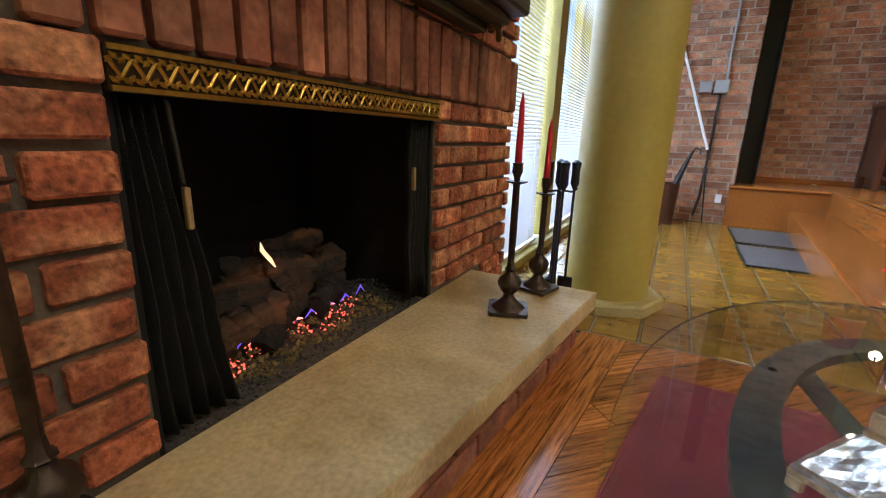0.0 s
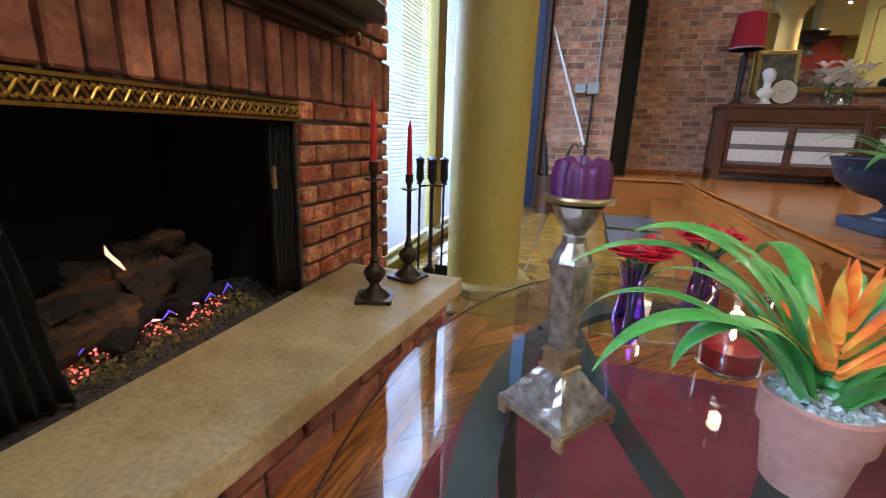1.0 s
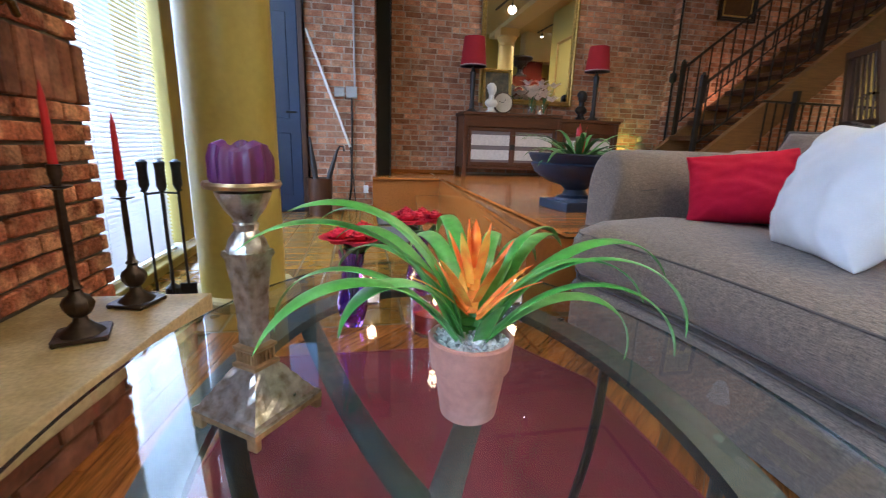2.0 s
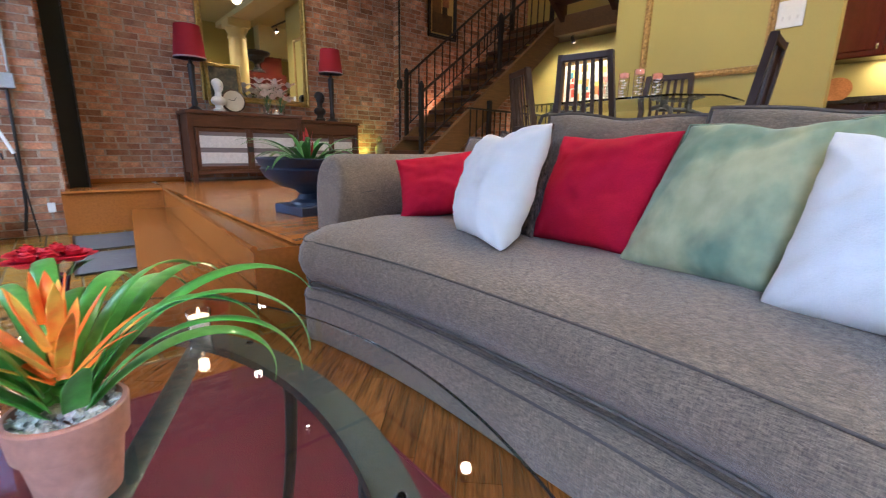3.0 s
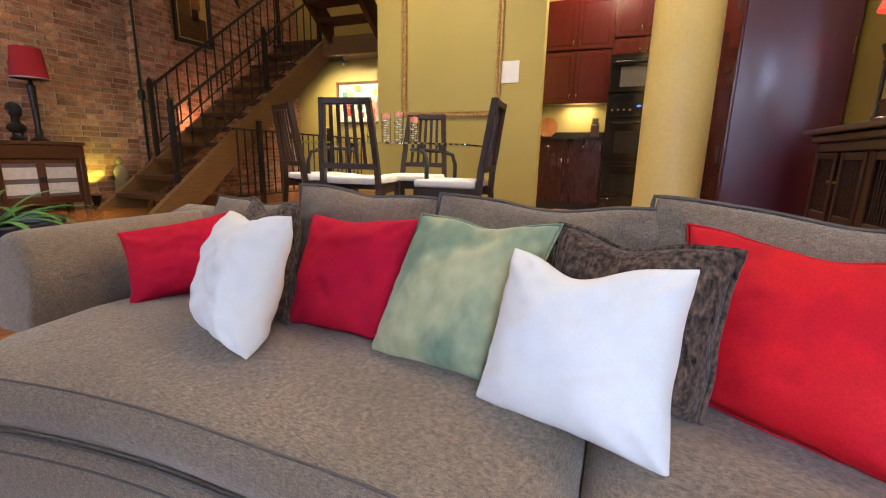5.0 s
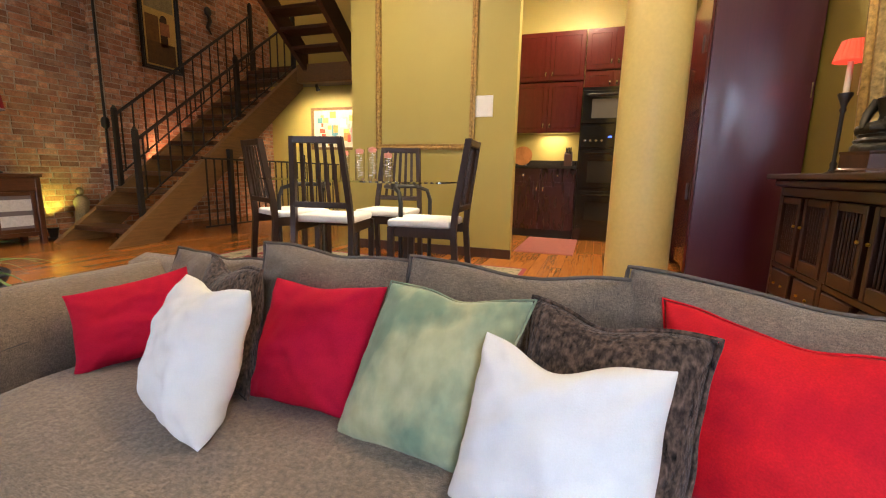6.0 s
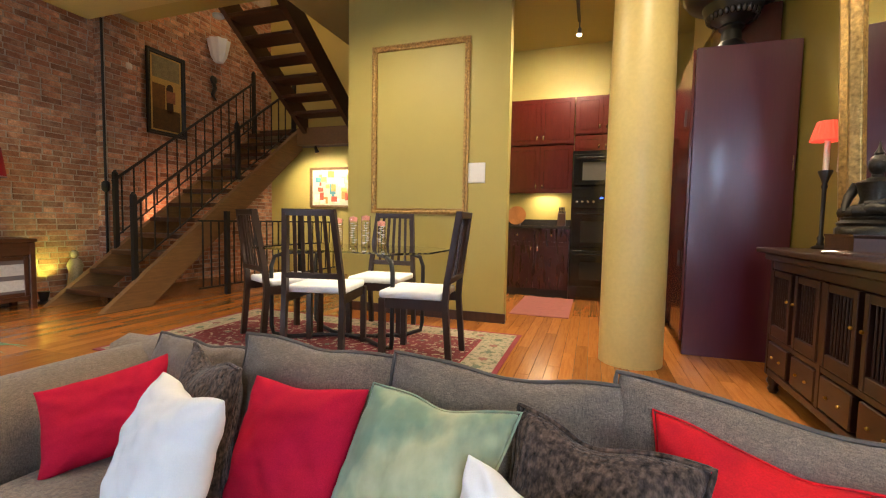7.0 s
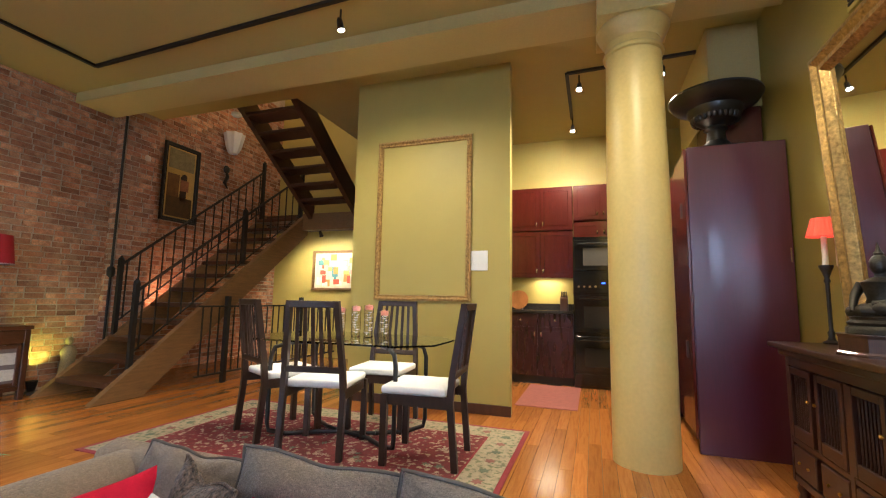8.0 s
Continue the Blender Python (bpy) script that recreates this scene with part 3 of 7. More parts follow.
def candlestick(x, y, turn, high=0.40, taper=True, label="tall dark iron candlestick with a red taper candle"):
    t = thing("candlestick", pose(x, y, HEARTH, 0, 0, turn), label, "candlestick", "candlesticks on the hearth")
    bm = B()
    prism(bm, [(0.058 * a, 0.058 * b) for a, b in ((-1, -0.8), (-0.8, -1), (0.8, -1), (1, -0.8), (1, 0.8), (0.8, 1), (-0.8, 1), (-1, 0.8))], 0.004, 0.013)
    for a in (-1, 1):
        for b in (-1, 1):
            sphere(bm, (a * 0.05, b * 0.05, 0.006), 0.008, 8, 6)
    lathe(bm, [(0.052, 0.012), (0.046, 0.020), (0.034, 0.028), (0.028, 0.034), (0.018, 0.044), (0.014, 0.058)], 8)
    part("foot", bm, m_iron, t, "square moulded iron foot", True)
    lathe_p = [(0.014, 0.056), (0.022, 0.062), (0.031, 0.078), (0.034, 0.092), (0.028, 0.106), (0.016, 0.116), (0.012, 0.126), (0.017, 0.132), (0.011, 0.140), (0.0085, 0.16)]
    part("knop", lathe(B(), lathe_p, 16, flute=0.05, lobes=8), m_iron, t, "", True)
    bm = B()
    lathe(bm, [(0.0085, 0.155), (0.0095, 0.25), (0.0085, high - 0.03), (0.010, high - 0.02)], 12, flute=0.12, lobes=4)
    part("stem", bm, m_iron, t, "", True)
    bm = B()
    lathe(bm, [(0.006, high - 0.024), (0.030, high - 0.016), (0.031, high - 0.013), (0.008, high - 0.014), (0.010, high), (0.015, high + 0.012), (0.014, high + 0.032), (0.016, high + 0.036), (0.012, high + 0.037)], 16)
    part("drip_cup", bm, m_iron, t, "", True)
    if taper:
        part("taper", lathe(B(), [(0.0105, high + 0.03), (0.0095, high + 0.10), (0.007, high + 0.19), (0.003, high + 0.212), (0.001, high + 0.222)], 12), m_taper, t, "tall red taper candle", True)
    return t


candlestick(0.265, 1.76, 20, 0.40)
candlestick(0.285, 2.00, -15, 0.345, label="shorter dark iron candlestick with a red taper candle")
candlestick(0.056, 0.750, 10, 0.46, taper=False, label="dark iron candlestick at the hearth's other end")

# fire tools on a stand
tools = thing("fire_tool_set", pose(0.265, 2.31, LOW) @ Matrix.Diagonal((0.85, 0.85, 0.90, 1)), "black iron fire tools hanging on a stand", "fire tools")
part("base", lathe(B(), [(0.10, 0), (0.10, 0.012), (0.06, 0.03), (0.012, 0.045)], 20), M["black"], tools, "", True)
part("pole", rod(B(), (0, 0, 0.04), (0, 0, 0.62), 0.008), M["black"], tools)
bm = B()
for a in range(4):
    q = TAU * a / 4 + 0.4
    tube(bm, [(0, 0, 0.57), (0.05 * math.cos(q), 0.05 * math.sin(q), 0.565), (0.075 * math.cos(q), 0.075 * math.sin(q), 0.58)], 0.005, 6)
part("hook", bm, M["black"], tools)
m_tool = mat("blued_steel_handle", (0.05, 0.065, 0.08), 0.3, metal=0.8, var=0.2)
for a, tip in zip(range(4), ("shovel", "brush", "poker", "tongs")):
    q = TAU * a / 4 + 0.4
    x, y = 0.06 * math.cos(q), 0.06 * math.sin(q)
    bm = B()
    rod(bm, (x, y, 0.16), (x, y, 0.60), 0.006)
    if tip == "shovel":
        box(bm, x - 0.035, y - 0.005, 0.06, x + 0.035, y + 0.005, 0.18, 0.003)
    elif tip == "brush":
        lathe(bm, [(0.008, 0.17), (0.03, 0.15), (0.035, 0.07)], 12, (x, y, 0))
    tl = part(tip, bm, M["black"], tools)
    part("handle", lathe(B(), [(0.008, 0.575), (0.020, 0.60), (0.018, 0.66), (0.022, 0.69), (0.008, 0.70)], 12, (x, y, 0)), m_tool, tl, "blued steel handle", True)

# bricks of the chimney face
bx, sx = [], []
k = 0
z = LOW + 0.006
row = 0
while z < 1.35:
    zc = z + CO / 2 - 0.004
    if not OP_T < zc < OP_T + 0.205:
        y = OP_L - 4 * BL - (BL / 2 if row % 2 else 0)
        while y < 2.42:
            a, b = max(y + 0.006, 0.232), min(y + BL - 0.006, 2.44)
            spans = [(a, b)]
            if HEARTH - 0.05 < zc < OP_T:
                spans = [(a, min(b, OP_L - 0.002)), (max(a, OP_R + 0.002), b)]
            for p, q in spans:
                if q - p > 0.03 and (zc > HEARTH or p > 2.08):
                    out = rnd.uniform(0.0, 0.010)
                    bx.append(((-0.06 + out, (p + q) / 2 + rnd.uniform(-0.002, 0.002), zc + rnd.uniform(-0.0015, 0.0015)), (0.12, round((q - p) * 50) / 50 - 0.002, CO - 0.0125), Matrix.Rotation(rnd.uniform(-0.010, 0.010), 4, "X")))
            y += BL
        # end bricks seen on the return
        bx.append(((-0.16, 2.425 + (0.012 if row % 2 else 0), zc), (0.18, 0.06 - 0.02 * (row % 2), CO - 0.0125), None))
    z += CO
    row += 1
y = OP_L - 0.075
while y < 2.43:
    sx.append(((-0.055 + rnd.uniform(0.0, 0.010), y + 0.031, OP_T + 0.104 + rnd.uniform(-0.003, 0.003)), (0.12, 0.056, 0.196), Matrix.Rotation(rnd.uniform(-0.012, 0.012), 4, "X")))
    y += 0.0677
for r in range(3):
    for y in (0.235, 0.445, 0.655):
        yy = y - (0.1 if r % 2 else 0)
        if yy + 0.19 < OP_L - 0.075 and yy > 0.2:
            bx.append(((-0.055 + rnd.uniform(0, 0.01), yy + 0.1, OP_T + 0.034 + r * CO), (0.12, 0.2, CO - 0.0125), None))
pieces("brick", bx, M["brick_fp"], chimney, 0.005)
pieces("soldier_brick", sx, M["brick_fps"], chimney, 0.006)

# ---- sofa with its pillows ----
sofa = thing("sofa", pose(0, 0, LOW), "curved taupe chenille sofa with rolled arm and piped cushions", "sofa")
m_pipe = mat("dark_piping", (0.105, 0.088, 0.074), 0.9, var=0.15, scale=40, bump=0.3, fine=300)


def front_x(y):
    """The concave front line of the sofa."""
    return 1.862 - 0.30 * max(0.0, y - 1.25) ** 2 * (0.5 if y < 2 else 0.62) - 0.20 * max(0.0, 0.95 - y) ** 2 + 3.0 * max(0.0, y - 1.95) ** 2


def swept(y0, y1, section, n=28, ends=0.0):
    """A body swept along the curved front from y0 to y1; section is a list of (out, height), out measured back from the front line."""
    bm = B()
    rings = []
    for i in range(n + 1):
        f = i / n
        y = y0 + (y1 - y0) * f
        e = min(f, 1 - f) * n
        squash = ends * (1 - min(1, e / 3)) ** 2
        mid = sum(s[1] for s in section) / len(section)
        cx = sum(s[0] for s in section) / len(section)
        rings.append([bm.verts.new((front_x(y) + o + (cx - o) * squash * 0.12, y, mid + (h - mid) * (1 - squash))) for o, h in section])
    k = len(section)
    for a, b in zip(rings, rings[1:]):
        for j in range(k):
            bm.faces.new((a[j], a[(j + 1) % k], b[(j + 1) % k], b[j]))
    bm.faces.new(rings[0])
    bm.faces.new(rings[-1][::-1])
    return bm


def soften(ob, levels=2):
    s = ob.modifiers.new("soft", "SUBSURF")
    s.levels = s.render_levels = levels
    return ob


def line_along(y0, y1, out, z, r=0.006, n=60):
    return tube(B(), [(front_x(y0 + (y1 - y0) * i / n) + out, y0 + (y1 - y0) * i / n, z) for i in range(n + 1)], r, 8)


BASE = [(0.0, 0.02), (0.012, 0.004), (0.30, 0.0), (0.95, 0.0), (0.95, 0.22), (0.30, 0.235), (0.03, 0.215), (0.0, 0.19)]
part("base", swept(2.22, -0.80, BASE, 60, 0.1), M["sofa"], sofa, "", True, 60)
part("piping", line_along(2.21, -0.80, 0.000, 0.185, 0.004), m_pipe, sofa)
part("piping", line_along(2.21, -0.80, 0.020, 0.226, 0.0045), m_pipe, sofa)
CUSH = [(0.02, 0.250), (-0.005, 0.285), (-0.018, 0.325), (-0.010, 0.372), (0.012, 0.405), (0.10, 0.437), (0.35, 0.455), (0.75, 0.440), (0.78, 0.35), (0.76, 0.245), (0.30, 0.235), (0.06, 0.238)]
for y0, y1 in ((2.22, 0.457), (0.453, -0.80)):
    c = part("seat_cushion", swept(y0, y1, CUSH, 50, 0.45), M["sofa"], sofa, "deep seat cushion with crowned top", True, 70)
    part("piping", line_along(y0 - 0.03, y1 + 0.03, 0.008, 0.404, 0.0032), m_pipe, c)
    part("piping", line_along(y0 - 0.03, y1 + 0.03, 0.012, 0.252, 0.0032), m_pipe, c)
# rolled arm
bm = B()
prof = [(-0.150, 0.0), (-0.155, 0.30), (-0.160, 0.42), (-0.185, 0.50), (-0.185, 0.58), (-0.15, 0.66), (-0.09, 0.708), (-0.02, 0.722), (0.035, 0.705), (0.075, 0.65), (0.085, 0.56), (0.07, 0.45), (0.065, 0.35), (0.07, 0.0)]
rings = []
for x, s in ((2.035, 0.80), (2.042, 0.92), (2.065, 0.985), (2.11, 1.0), (2.4, 1.0), (2.75, 0.995), (2.98, 0.99)):
    rings.append([bm.verts.new((x + 0.05 * max(0, b - 0.40), 2.425 + a * s, 0.35 + (b - 0.35) * s)) for a, b in prof])
for a, b in zip(rings, rings[1:]):
    for j in range(len(prof)):
        bm.faces.new((a[j], a[(j + 1) % len(prof)], b[(j + 1) % len(prof)], b[j]))
bm.faces.new(rings[0])
bm.faces.new(rings[-1][::-1])
arm = soften(part("arm", bm, M["sofa"], sofa, "rolled sofa arm", True, 60), 2)
part("seam", tube(B(), [(2.105, 2.262, 0.43), (2.107, 2.258, 0.50), (2.108, 2.248, 0.545)], 0.0025, 6), m_pipe, arm, "", True)
part("seam", tube(B(), [(2.106, 2.247, 0.535), (2.16, 2.243, 0.548), (2.22, 2.243, 0.552)], 0.0022, 6), m_pipe, arm, "", True)
# back frame
bm = B()
sec = [(0.0, 0.0), (0.0, 0.55), (0.05, 0.70), (0.14, 0.73), (0.22, 0.69), (0.24, 0.0)]
rings = []
for i in range(25):
    y = 2.55 - 3.35 * i / 24
    x = 2.74 - 0.10 * max(0, 0.7 - y) ** 2
    rings.append([bm.verts.new((x + a, y, b)) for a, b in sec])
for a, b in zip(rings, rings[1:]):
    for j in range(len(sec)):
        bm.faces.new((a[j], a[(j + 1) % len(sec)], b[(j + 1) % len(sec)], b[j]))
bm.faces.new(rings[0])
bm.faces.new(rings[-1][::-1])
part("back", bm, M["sofa"], sofa, "", True, 60)


def cushion_mesh(corners, t, n=34, pinch=0.08, dip=0.0, seed=0, folds=1.0, slump=1.0):
    """A stuffed cushion spread between four corners (bottom left, bottom right, top left, top right) in the local xz plane.
    Edges curve in, the corners stay sharp, folds run in from the corners and along the seams, and the top edge may dip."""
    bm = B()
    r = random.Random(seed)
    off = Vector((r.uniform(0, 9), r.uniform(0, 9), r.uniform(0, 9)))
    bl, br, tl, tr = corners
    mid = (bl + br + tl + tr) / 4
    lean = r.uniform(-0.2, 0.2)
    grid = {}
    for s in (1, -1):
        for i in range(n + 1):
            for j in range(n + 1):
                if s < 0 and (i in (0, n) or j in (0, n)):
                    grid[s, i, j] = grid[1, i, j]
                    continue
                u, v = 2 * i / n - 1, 2 * j / n - 1
                a = u * (1 - pinch * (1 - v * v) * u * u)
                b = v * (1 - pinch * (1 - u * u) * v * v)
                f, g = (a + 1) / 2, (b + 1) / 2
                p = (bl * (1 - f) + br * f) * (1 - g) + (tl * (1 - f) + tr * f) * g
                q = max(0.0, 1 - abs(u) ** 2.3) * max(0.0, 1 - abs(v) ** 2.3)
                body = q ** 0.5 * (1 - 0.18 * v)
                if v > 0:
                    w = (u - lean)
                    p.z -= dip * math.exp(-(w / 0.42) ** 2) * v ** 3
                    body *= 1 - 1.6 * dip / 0.3 * math.exp(-(w / 0.25) ** 2) * v * v
                p.y = mid.y * 0 - s * t / 2 * body
                nn = noise.noise_vector(Vector((a * 2.0, b * 2.0, s)) + off)
                n2 = noise.noise_vector(Vector((a * 4.6, b * 4.6, s * 2)) + off)
                p += Vector((nn.x * 0.007, nn.y * 0.014 * q, nn.z * 0.007)) * slump
                p.y += n2.y * 0.006 * q ** 0.4 * folds
                # folds that run in from the corners, and puckers along the seams
                d = min(1.0, (1 - abs(u)) + (1 - abs(v)))
                p.y += s * folds * 0.008 * math.sin(15 * (abs(u) - abs(v)) + off.x) * (1 - d) ** 1.3 * q ** 0.25
                e = 1 - max(abs(u), abs(v))
                along = u if abs(v) > abs(u) else v
                p.y += s * folds * 0.0035 * math.sin(24 * along + 5 * noise.noise(Vector((along * 3, 0, 0)) + off)) * math.exp(-e / 0.13) * q ** 0.2
                # a few long soft creases
                for c in range(3):
                    ang = off.y * 3 + c * 2.1
                    h = a * math.cos(ang) + b * math.sin(ang) - 0.7 + 0.5 * c
                    p.y += s * folds * 0.0045 * math.exp(-(h / 0.05) ** 2) * q * (0.5 + noise.noise(Vector((a * 2, b * 2, c)) + off))
                grid[s, i, j] = bm.verts.new(p)
    for s in (1, -1):
        for i in range(n):
            for j in range(n):
                f = (grid[s, i, j], grid[s, i + 1, j], grid[s, i + 1, j + 1], grid[s, i, j + 1])
                try:
                    bm.faces.new(f if s > 0 else f[::-1])
                except ValueError:
                    pass
    rim = [(u, 0) for u in range(n)] + [(n, v) for v in range(n)] + [(u, n) for u in range(n, 0, -1)] + [(0, v) for v in range(n, 0, -1)]
    return bm, [grid[1, i, j].co.copy() for i, j in rim]


def pillow(bl, br, tl, tr, t, material, label, seed, name="throw_pillow", piping=None, thick=0.003, pinch=0.08, dip=0.0, parent=None, folds=1.0):
    """A pillow set between its four corners, as seen from the front."""
    cs = [Vector(c) for c in (bl, br, tl, tr)]
    mid = sum(cs, Vector()) / 4
    x = (cs[1] + cs[3] - cs[0] - cs[2]).normalized()
    up = cs[2] + cs[3] - cs[0] - cs[1]
    z = (up - x * up.dot(x)).normalized()
    y = z.cross(x)
    m = Matrix((x, y, z)).transposed().to_4x4()
    m.translation = mid
    local = [m.inverted() @ c for c in cs]
    bm, rim = cushion_mesh(local, t, pinch=pinch, dip=dip, seed=seed, folds=folds, slump=2.0 if parent else 1.0)
    if parent is None:
        ob = link(name, bm, material, True, 180)
        tagged(ob, label, "pillow", "pillows on the sofa")
    else:
        ob = part(name, bm, material, parent, label, True, 180)
    ob.matrix_basis = m
    soften(ob, 1)
    if piping:
        part("piping", tube(B(), rim, thick, 6, closed=True), piping, ob, "", True)
    return ob


# loose back cushions belong to the sofa
for k, (bl, br, tl, tr) in enumerate((
        ((2.68, 2.20, 0.43), (2.62, 1.62, 0.43), (2.735, 2.165, 0.806), (2.72, 1.60, 0.80)),
        ((2.60, 1.62, 0.43), (2.62, 1.02, 0.43), (2.630, 1.592, 0.893), (2.660, 1.01, 0.860)),
        ((2.61, 1.02, 0.43), (2.58, 0.34, 0.43), (2.645, 1.012, 0.872), (2.630, 0.315, 0.872)),
        ((2.60, 0.36, 0.43), (2.36, -0.46, 0.43), (2.630, 0.350, 0.905), (2.40, -0.50, 0.860)))):
    pillow(bl, br, tl, tr, 0.16, M["sofa"], "loose back cushion with piped edge", 30 + k, "back_cushion", m_pipe, 0.0062, -0.02, 0.022, sofa, 1.3)

m_red = mat("crimson_cotton", (0.52, 0.008, 0.030), 0.9, var=0.16, scale=7, bump=0.2, fine=320, spec=0.15, second=(0.42, 0.006, 0.035), mix_scale=5, mix_at=(0.4, 0.65))
m_red2 = mat("scarlet_suede", (0.66, 0.006, 0.014), 0.8, var=0.14, scale=6, bump=0.12, fine=260, spec=0.25, second=(0.50, 0.004, 0.016), mix_scale=7, mix_at=(0.42, 0.6))
m_white = mat("white_cotton", (0.80, 0.79, 0.78), 0.9, var=0.03, scale=20, bump=0.25, fine=350, spec=0.2)
m_sage = mat("sage_velvet", (0.20, 0.285, 0.190), 0.75, var=0.16, scale=7, bump=0.05, fine=22, sheen=0.15, second=(0.42, 0.42, 0.24), mix_scale=4.2, mix_at=(0.46, 0.58), spec=0.2, stretch=(1.0, 1.0, 0.7))
m_brown = mat("brown_chenille", (0.105, 0.070, 0.052), 0.95, var=0.7, scale=90, bump=0.9, fine=190, stretch=(0.6, 1, 0.35), sheen=0.15, spec=0.15, dist=0.006, second=(0.050, 0.034, 0.028), mix_scale=120, mix_at=(0.45, 0.6))
pillow((2.235, 2.075, 0.072), (2.62, 1.885, 0.090), (2.305, 2.215, 0.334), (2.70, 2.045, 0.392), 0.16, m_red, "crimson cotton throw pillow propped in the sofa's corner", 1, pinch=0.10, folds=1.5)
pillow((2.50, 1.80, 0.085), (2.33, 1.41, 0.085), (2.63, 1.83, 0.468), (2.437, 1.437, 0.480), 0.15, m_brown, "dark brown chenille throw pillow", 2, pinch=0.06, dip=0.04, piping=m_brown, thick=0.006)
pillow((2.215, 1.680, 0.090), (2.085, 1.335, 0.082), (2.418, 1.725, 0.443), (2.252, 1.305, 0.474), 0.20, m_white, "plump white cotton throw pillow", 3, dip=0.03, pinch=0.05, folds=2.0)
pillow((2.372, 1.438, 0.072), (2.335, 1.062, 0.082), (2.485, 1.430, 0.449), (2.520, 1.018, 0.447), 0.17, m_red, "crimson cotton throw pillow on the seat", 4, dip=0.015, pinch=0.06, folds=1.6)
pillow((2.285, 1.085, 0.074), (2.250, 0.690, 0.075), (2.530, 1.015, 0.460), (2.440, 0.575, 0.482), 0.18, m_sage, "mottled sage green velvet throw pillow", 5, dip=0.022, pinch=0.05, piping=m_sage, thick=0.0035, folds=1.4)
pillow((2.40, 0.62, 0.08), (2.262, 0.225, 0.070), (2.520, 0.590, 0.466), (2.368, 0.182, 0.460), 0.15, m_brown, "dark brown chenille throw pillow behind a white one", 6, piping=m_brown, thick=0.007, dip=0.030, pinch=0.05)
pillow((2.178, 0.718, 0.074), (2.060, 0.305, 0.080), (2.302, 0.670, 0.438), (2.192, 0.280, 0.450), 0.20, m_white, "large white cotton throw pillow", 7, dip=0.045, pinch=0.08, folds=2.0)
pillow((2.395, 0.270, 0.085), (2.140, -0.150, 0.075), (2.550, 0.275, 0.497), (2.370, -0.190, 0.452), 0.22, m_red2, "large scarlet suede throw pillow", 8, dip=0.02, pinch=0.06, piping=m_red2, thick=0.003, folds=1.3)
pillow((2.32, -0.15, 0.085), (2.10, -0.50, 0.085), (2.545, -0.135, 0.462), (2.30, -0.52, 0.45), 0.17, m_sage, "sage green velvet pillow at the sofa's far end", 9)

# ---- coffee table and what stands on it ----
TOP = 0.034
m_glass = clear("table_glass", (0.93, 0.97, 0.95), 0.0, 1.36)
m_ring = mat("verdigris_iron", (0.040, 0.050, 0.046), 0.42, metal=0.5, var=0.3, bump=0.25)
ct = thing("coffee_table", pose(1.075, 1.05, LOW), "oval glass coffee table on dark curved iron legs", "coffee table")
h = TOP - LOW
bm = B()
n = 96
prism(bm, [(0.450 * math.cos(TAU * i / n), 0.685 * math.sin(TAU * i / n)) for i in range(n)], h - 0.012, h)
glass = part("glass_top", bm, m_glass, ct, "clear glass top with polished edge", True)
glass.visible_shadow = False
glass.data.materials.append(mat("dark_green_glass_edge", (0.02, 0.035, 0.028), 0.15, var=0.1, bump=0, coat=0.3))
for f in glass.data.polygons:
    f.material_index = 1 if abs(f.normal.z) < 0.5 else 0


def oval_band(rx, ry, w, z0, z1, n=80):
    bm = B()
    rs = []
    for i in range(n):
        a = TAU * i / n
        rs.append([bm.verts.new(((rx + o) * math.cos(a), (ry + o) * math.sin(a), z)) for o, z in ((-w / 2, z0), (w / 2, z0), (w / 2, z1), (-w / 2, z1))])
    for i in range(n):
        p, q = rs[i], rs[(i + 1) % n]
        for k in range(4):
            bm.faces.new((p[k], p[(k + 1) % 4], q[(k + 1) % 4], q[k]))
    return bm


part("ring", oval_band(0.305, 0.50, 0.050, h - 0.036, h - 0.020), m_ring, ct, "broad oval iron ring under the glass", True)
for sx in (-1, 1):
    pts = []
    for i in range(17):
        f = i / 16
        pts.append((sx * (0.21 - 0.36 * f) - 0.03 * math.sin(f * math.pi), 0.36 - 0.78 * f, h - 0.036 - 0.05 * math.sin(f * math.pi)))
    part("brace", tube(B(), pts, 0.020, 10, flat=0.3), m_ring, ct, "curved flat iron brace", True)
    for sy in (-1, 1):
        pts = [(sx * (0.292 - 0.03 * f * f), sy * (0.12 + 0.03 * f * f), h - 0.04 - (h - 0.045) * f) for f in (i / 12 for i in range(13))]
        part("leg", tube(B(), pts, 0.019, 10, flat=0.4), m_ring, ct, "curved flat iron leg", True)
m_bumper = clear("bumper", (0.9, 0.9, 0.9), 0.1)
for a in (0.5, 2.6, 3.7, 5.8):
    part("glass_bumper", lathe(B(), [(0.004, h), (0.006, h + 0.001), (0.0055, h + 0.003), (0.002, h + 0.004)], 10, (0.305 * math.cos(a), 0.50 * math.sin(a), 0)), m_bumper, ct)

# maroon rug underneath
m_rug = mat("maroon_rug", (0.115, 0.010, 0.018), 0.95, var=0.2, scale=25, bump=0.5, fine=220)
rugl = thing("floor_rug", pose(1.12, 1.13, LOW), "plain maroon rug with clipped corners under the glass table", "rug")
pts = [(-0.52, -0.6), (-0.52, 0.20), (-0.42, 0.82), (0.38, 0.82), (0.54, 0.55), (0.54, -0.6), (0.40, -0.85), (-0.40, -0.85)]
part("carpet", prism(B(), pts, 0.002, 0.010), m_rug, rugl)
part("binding", tube(B(), [(a, b, 0.007) for a, b in pts], 0.006, 6, closed=True), mat("rug_binding", (0.16, 0.012, 0.03), 0.9), rugl)

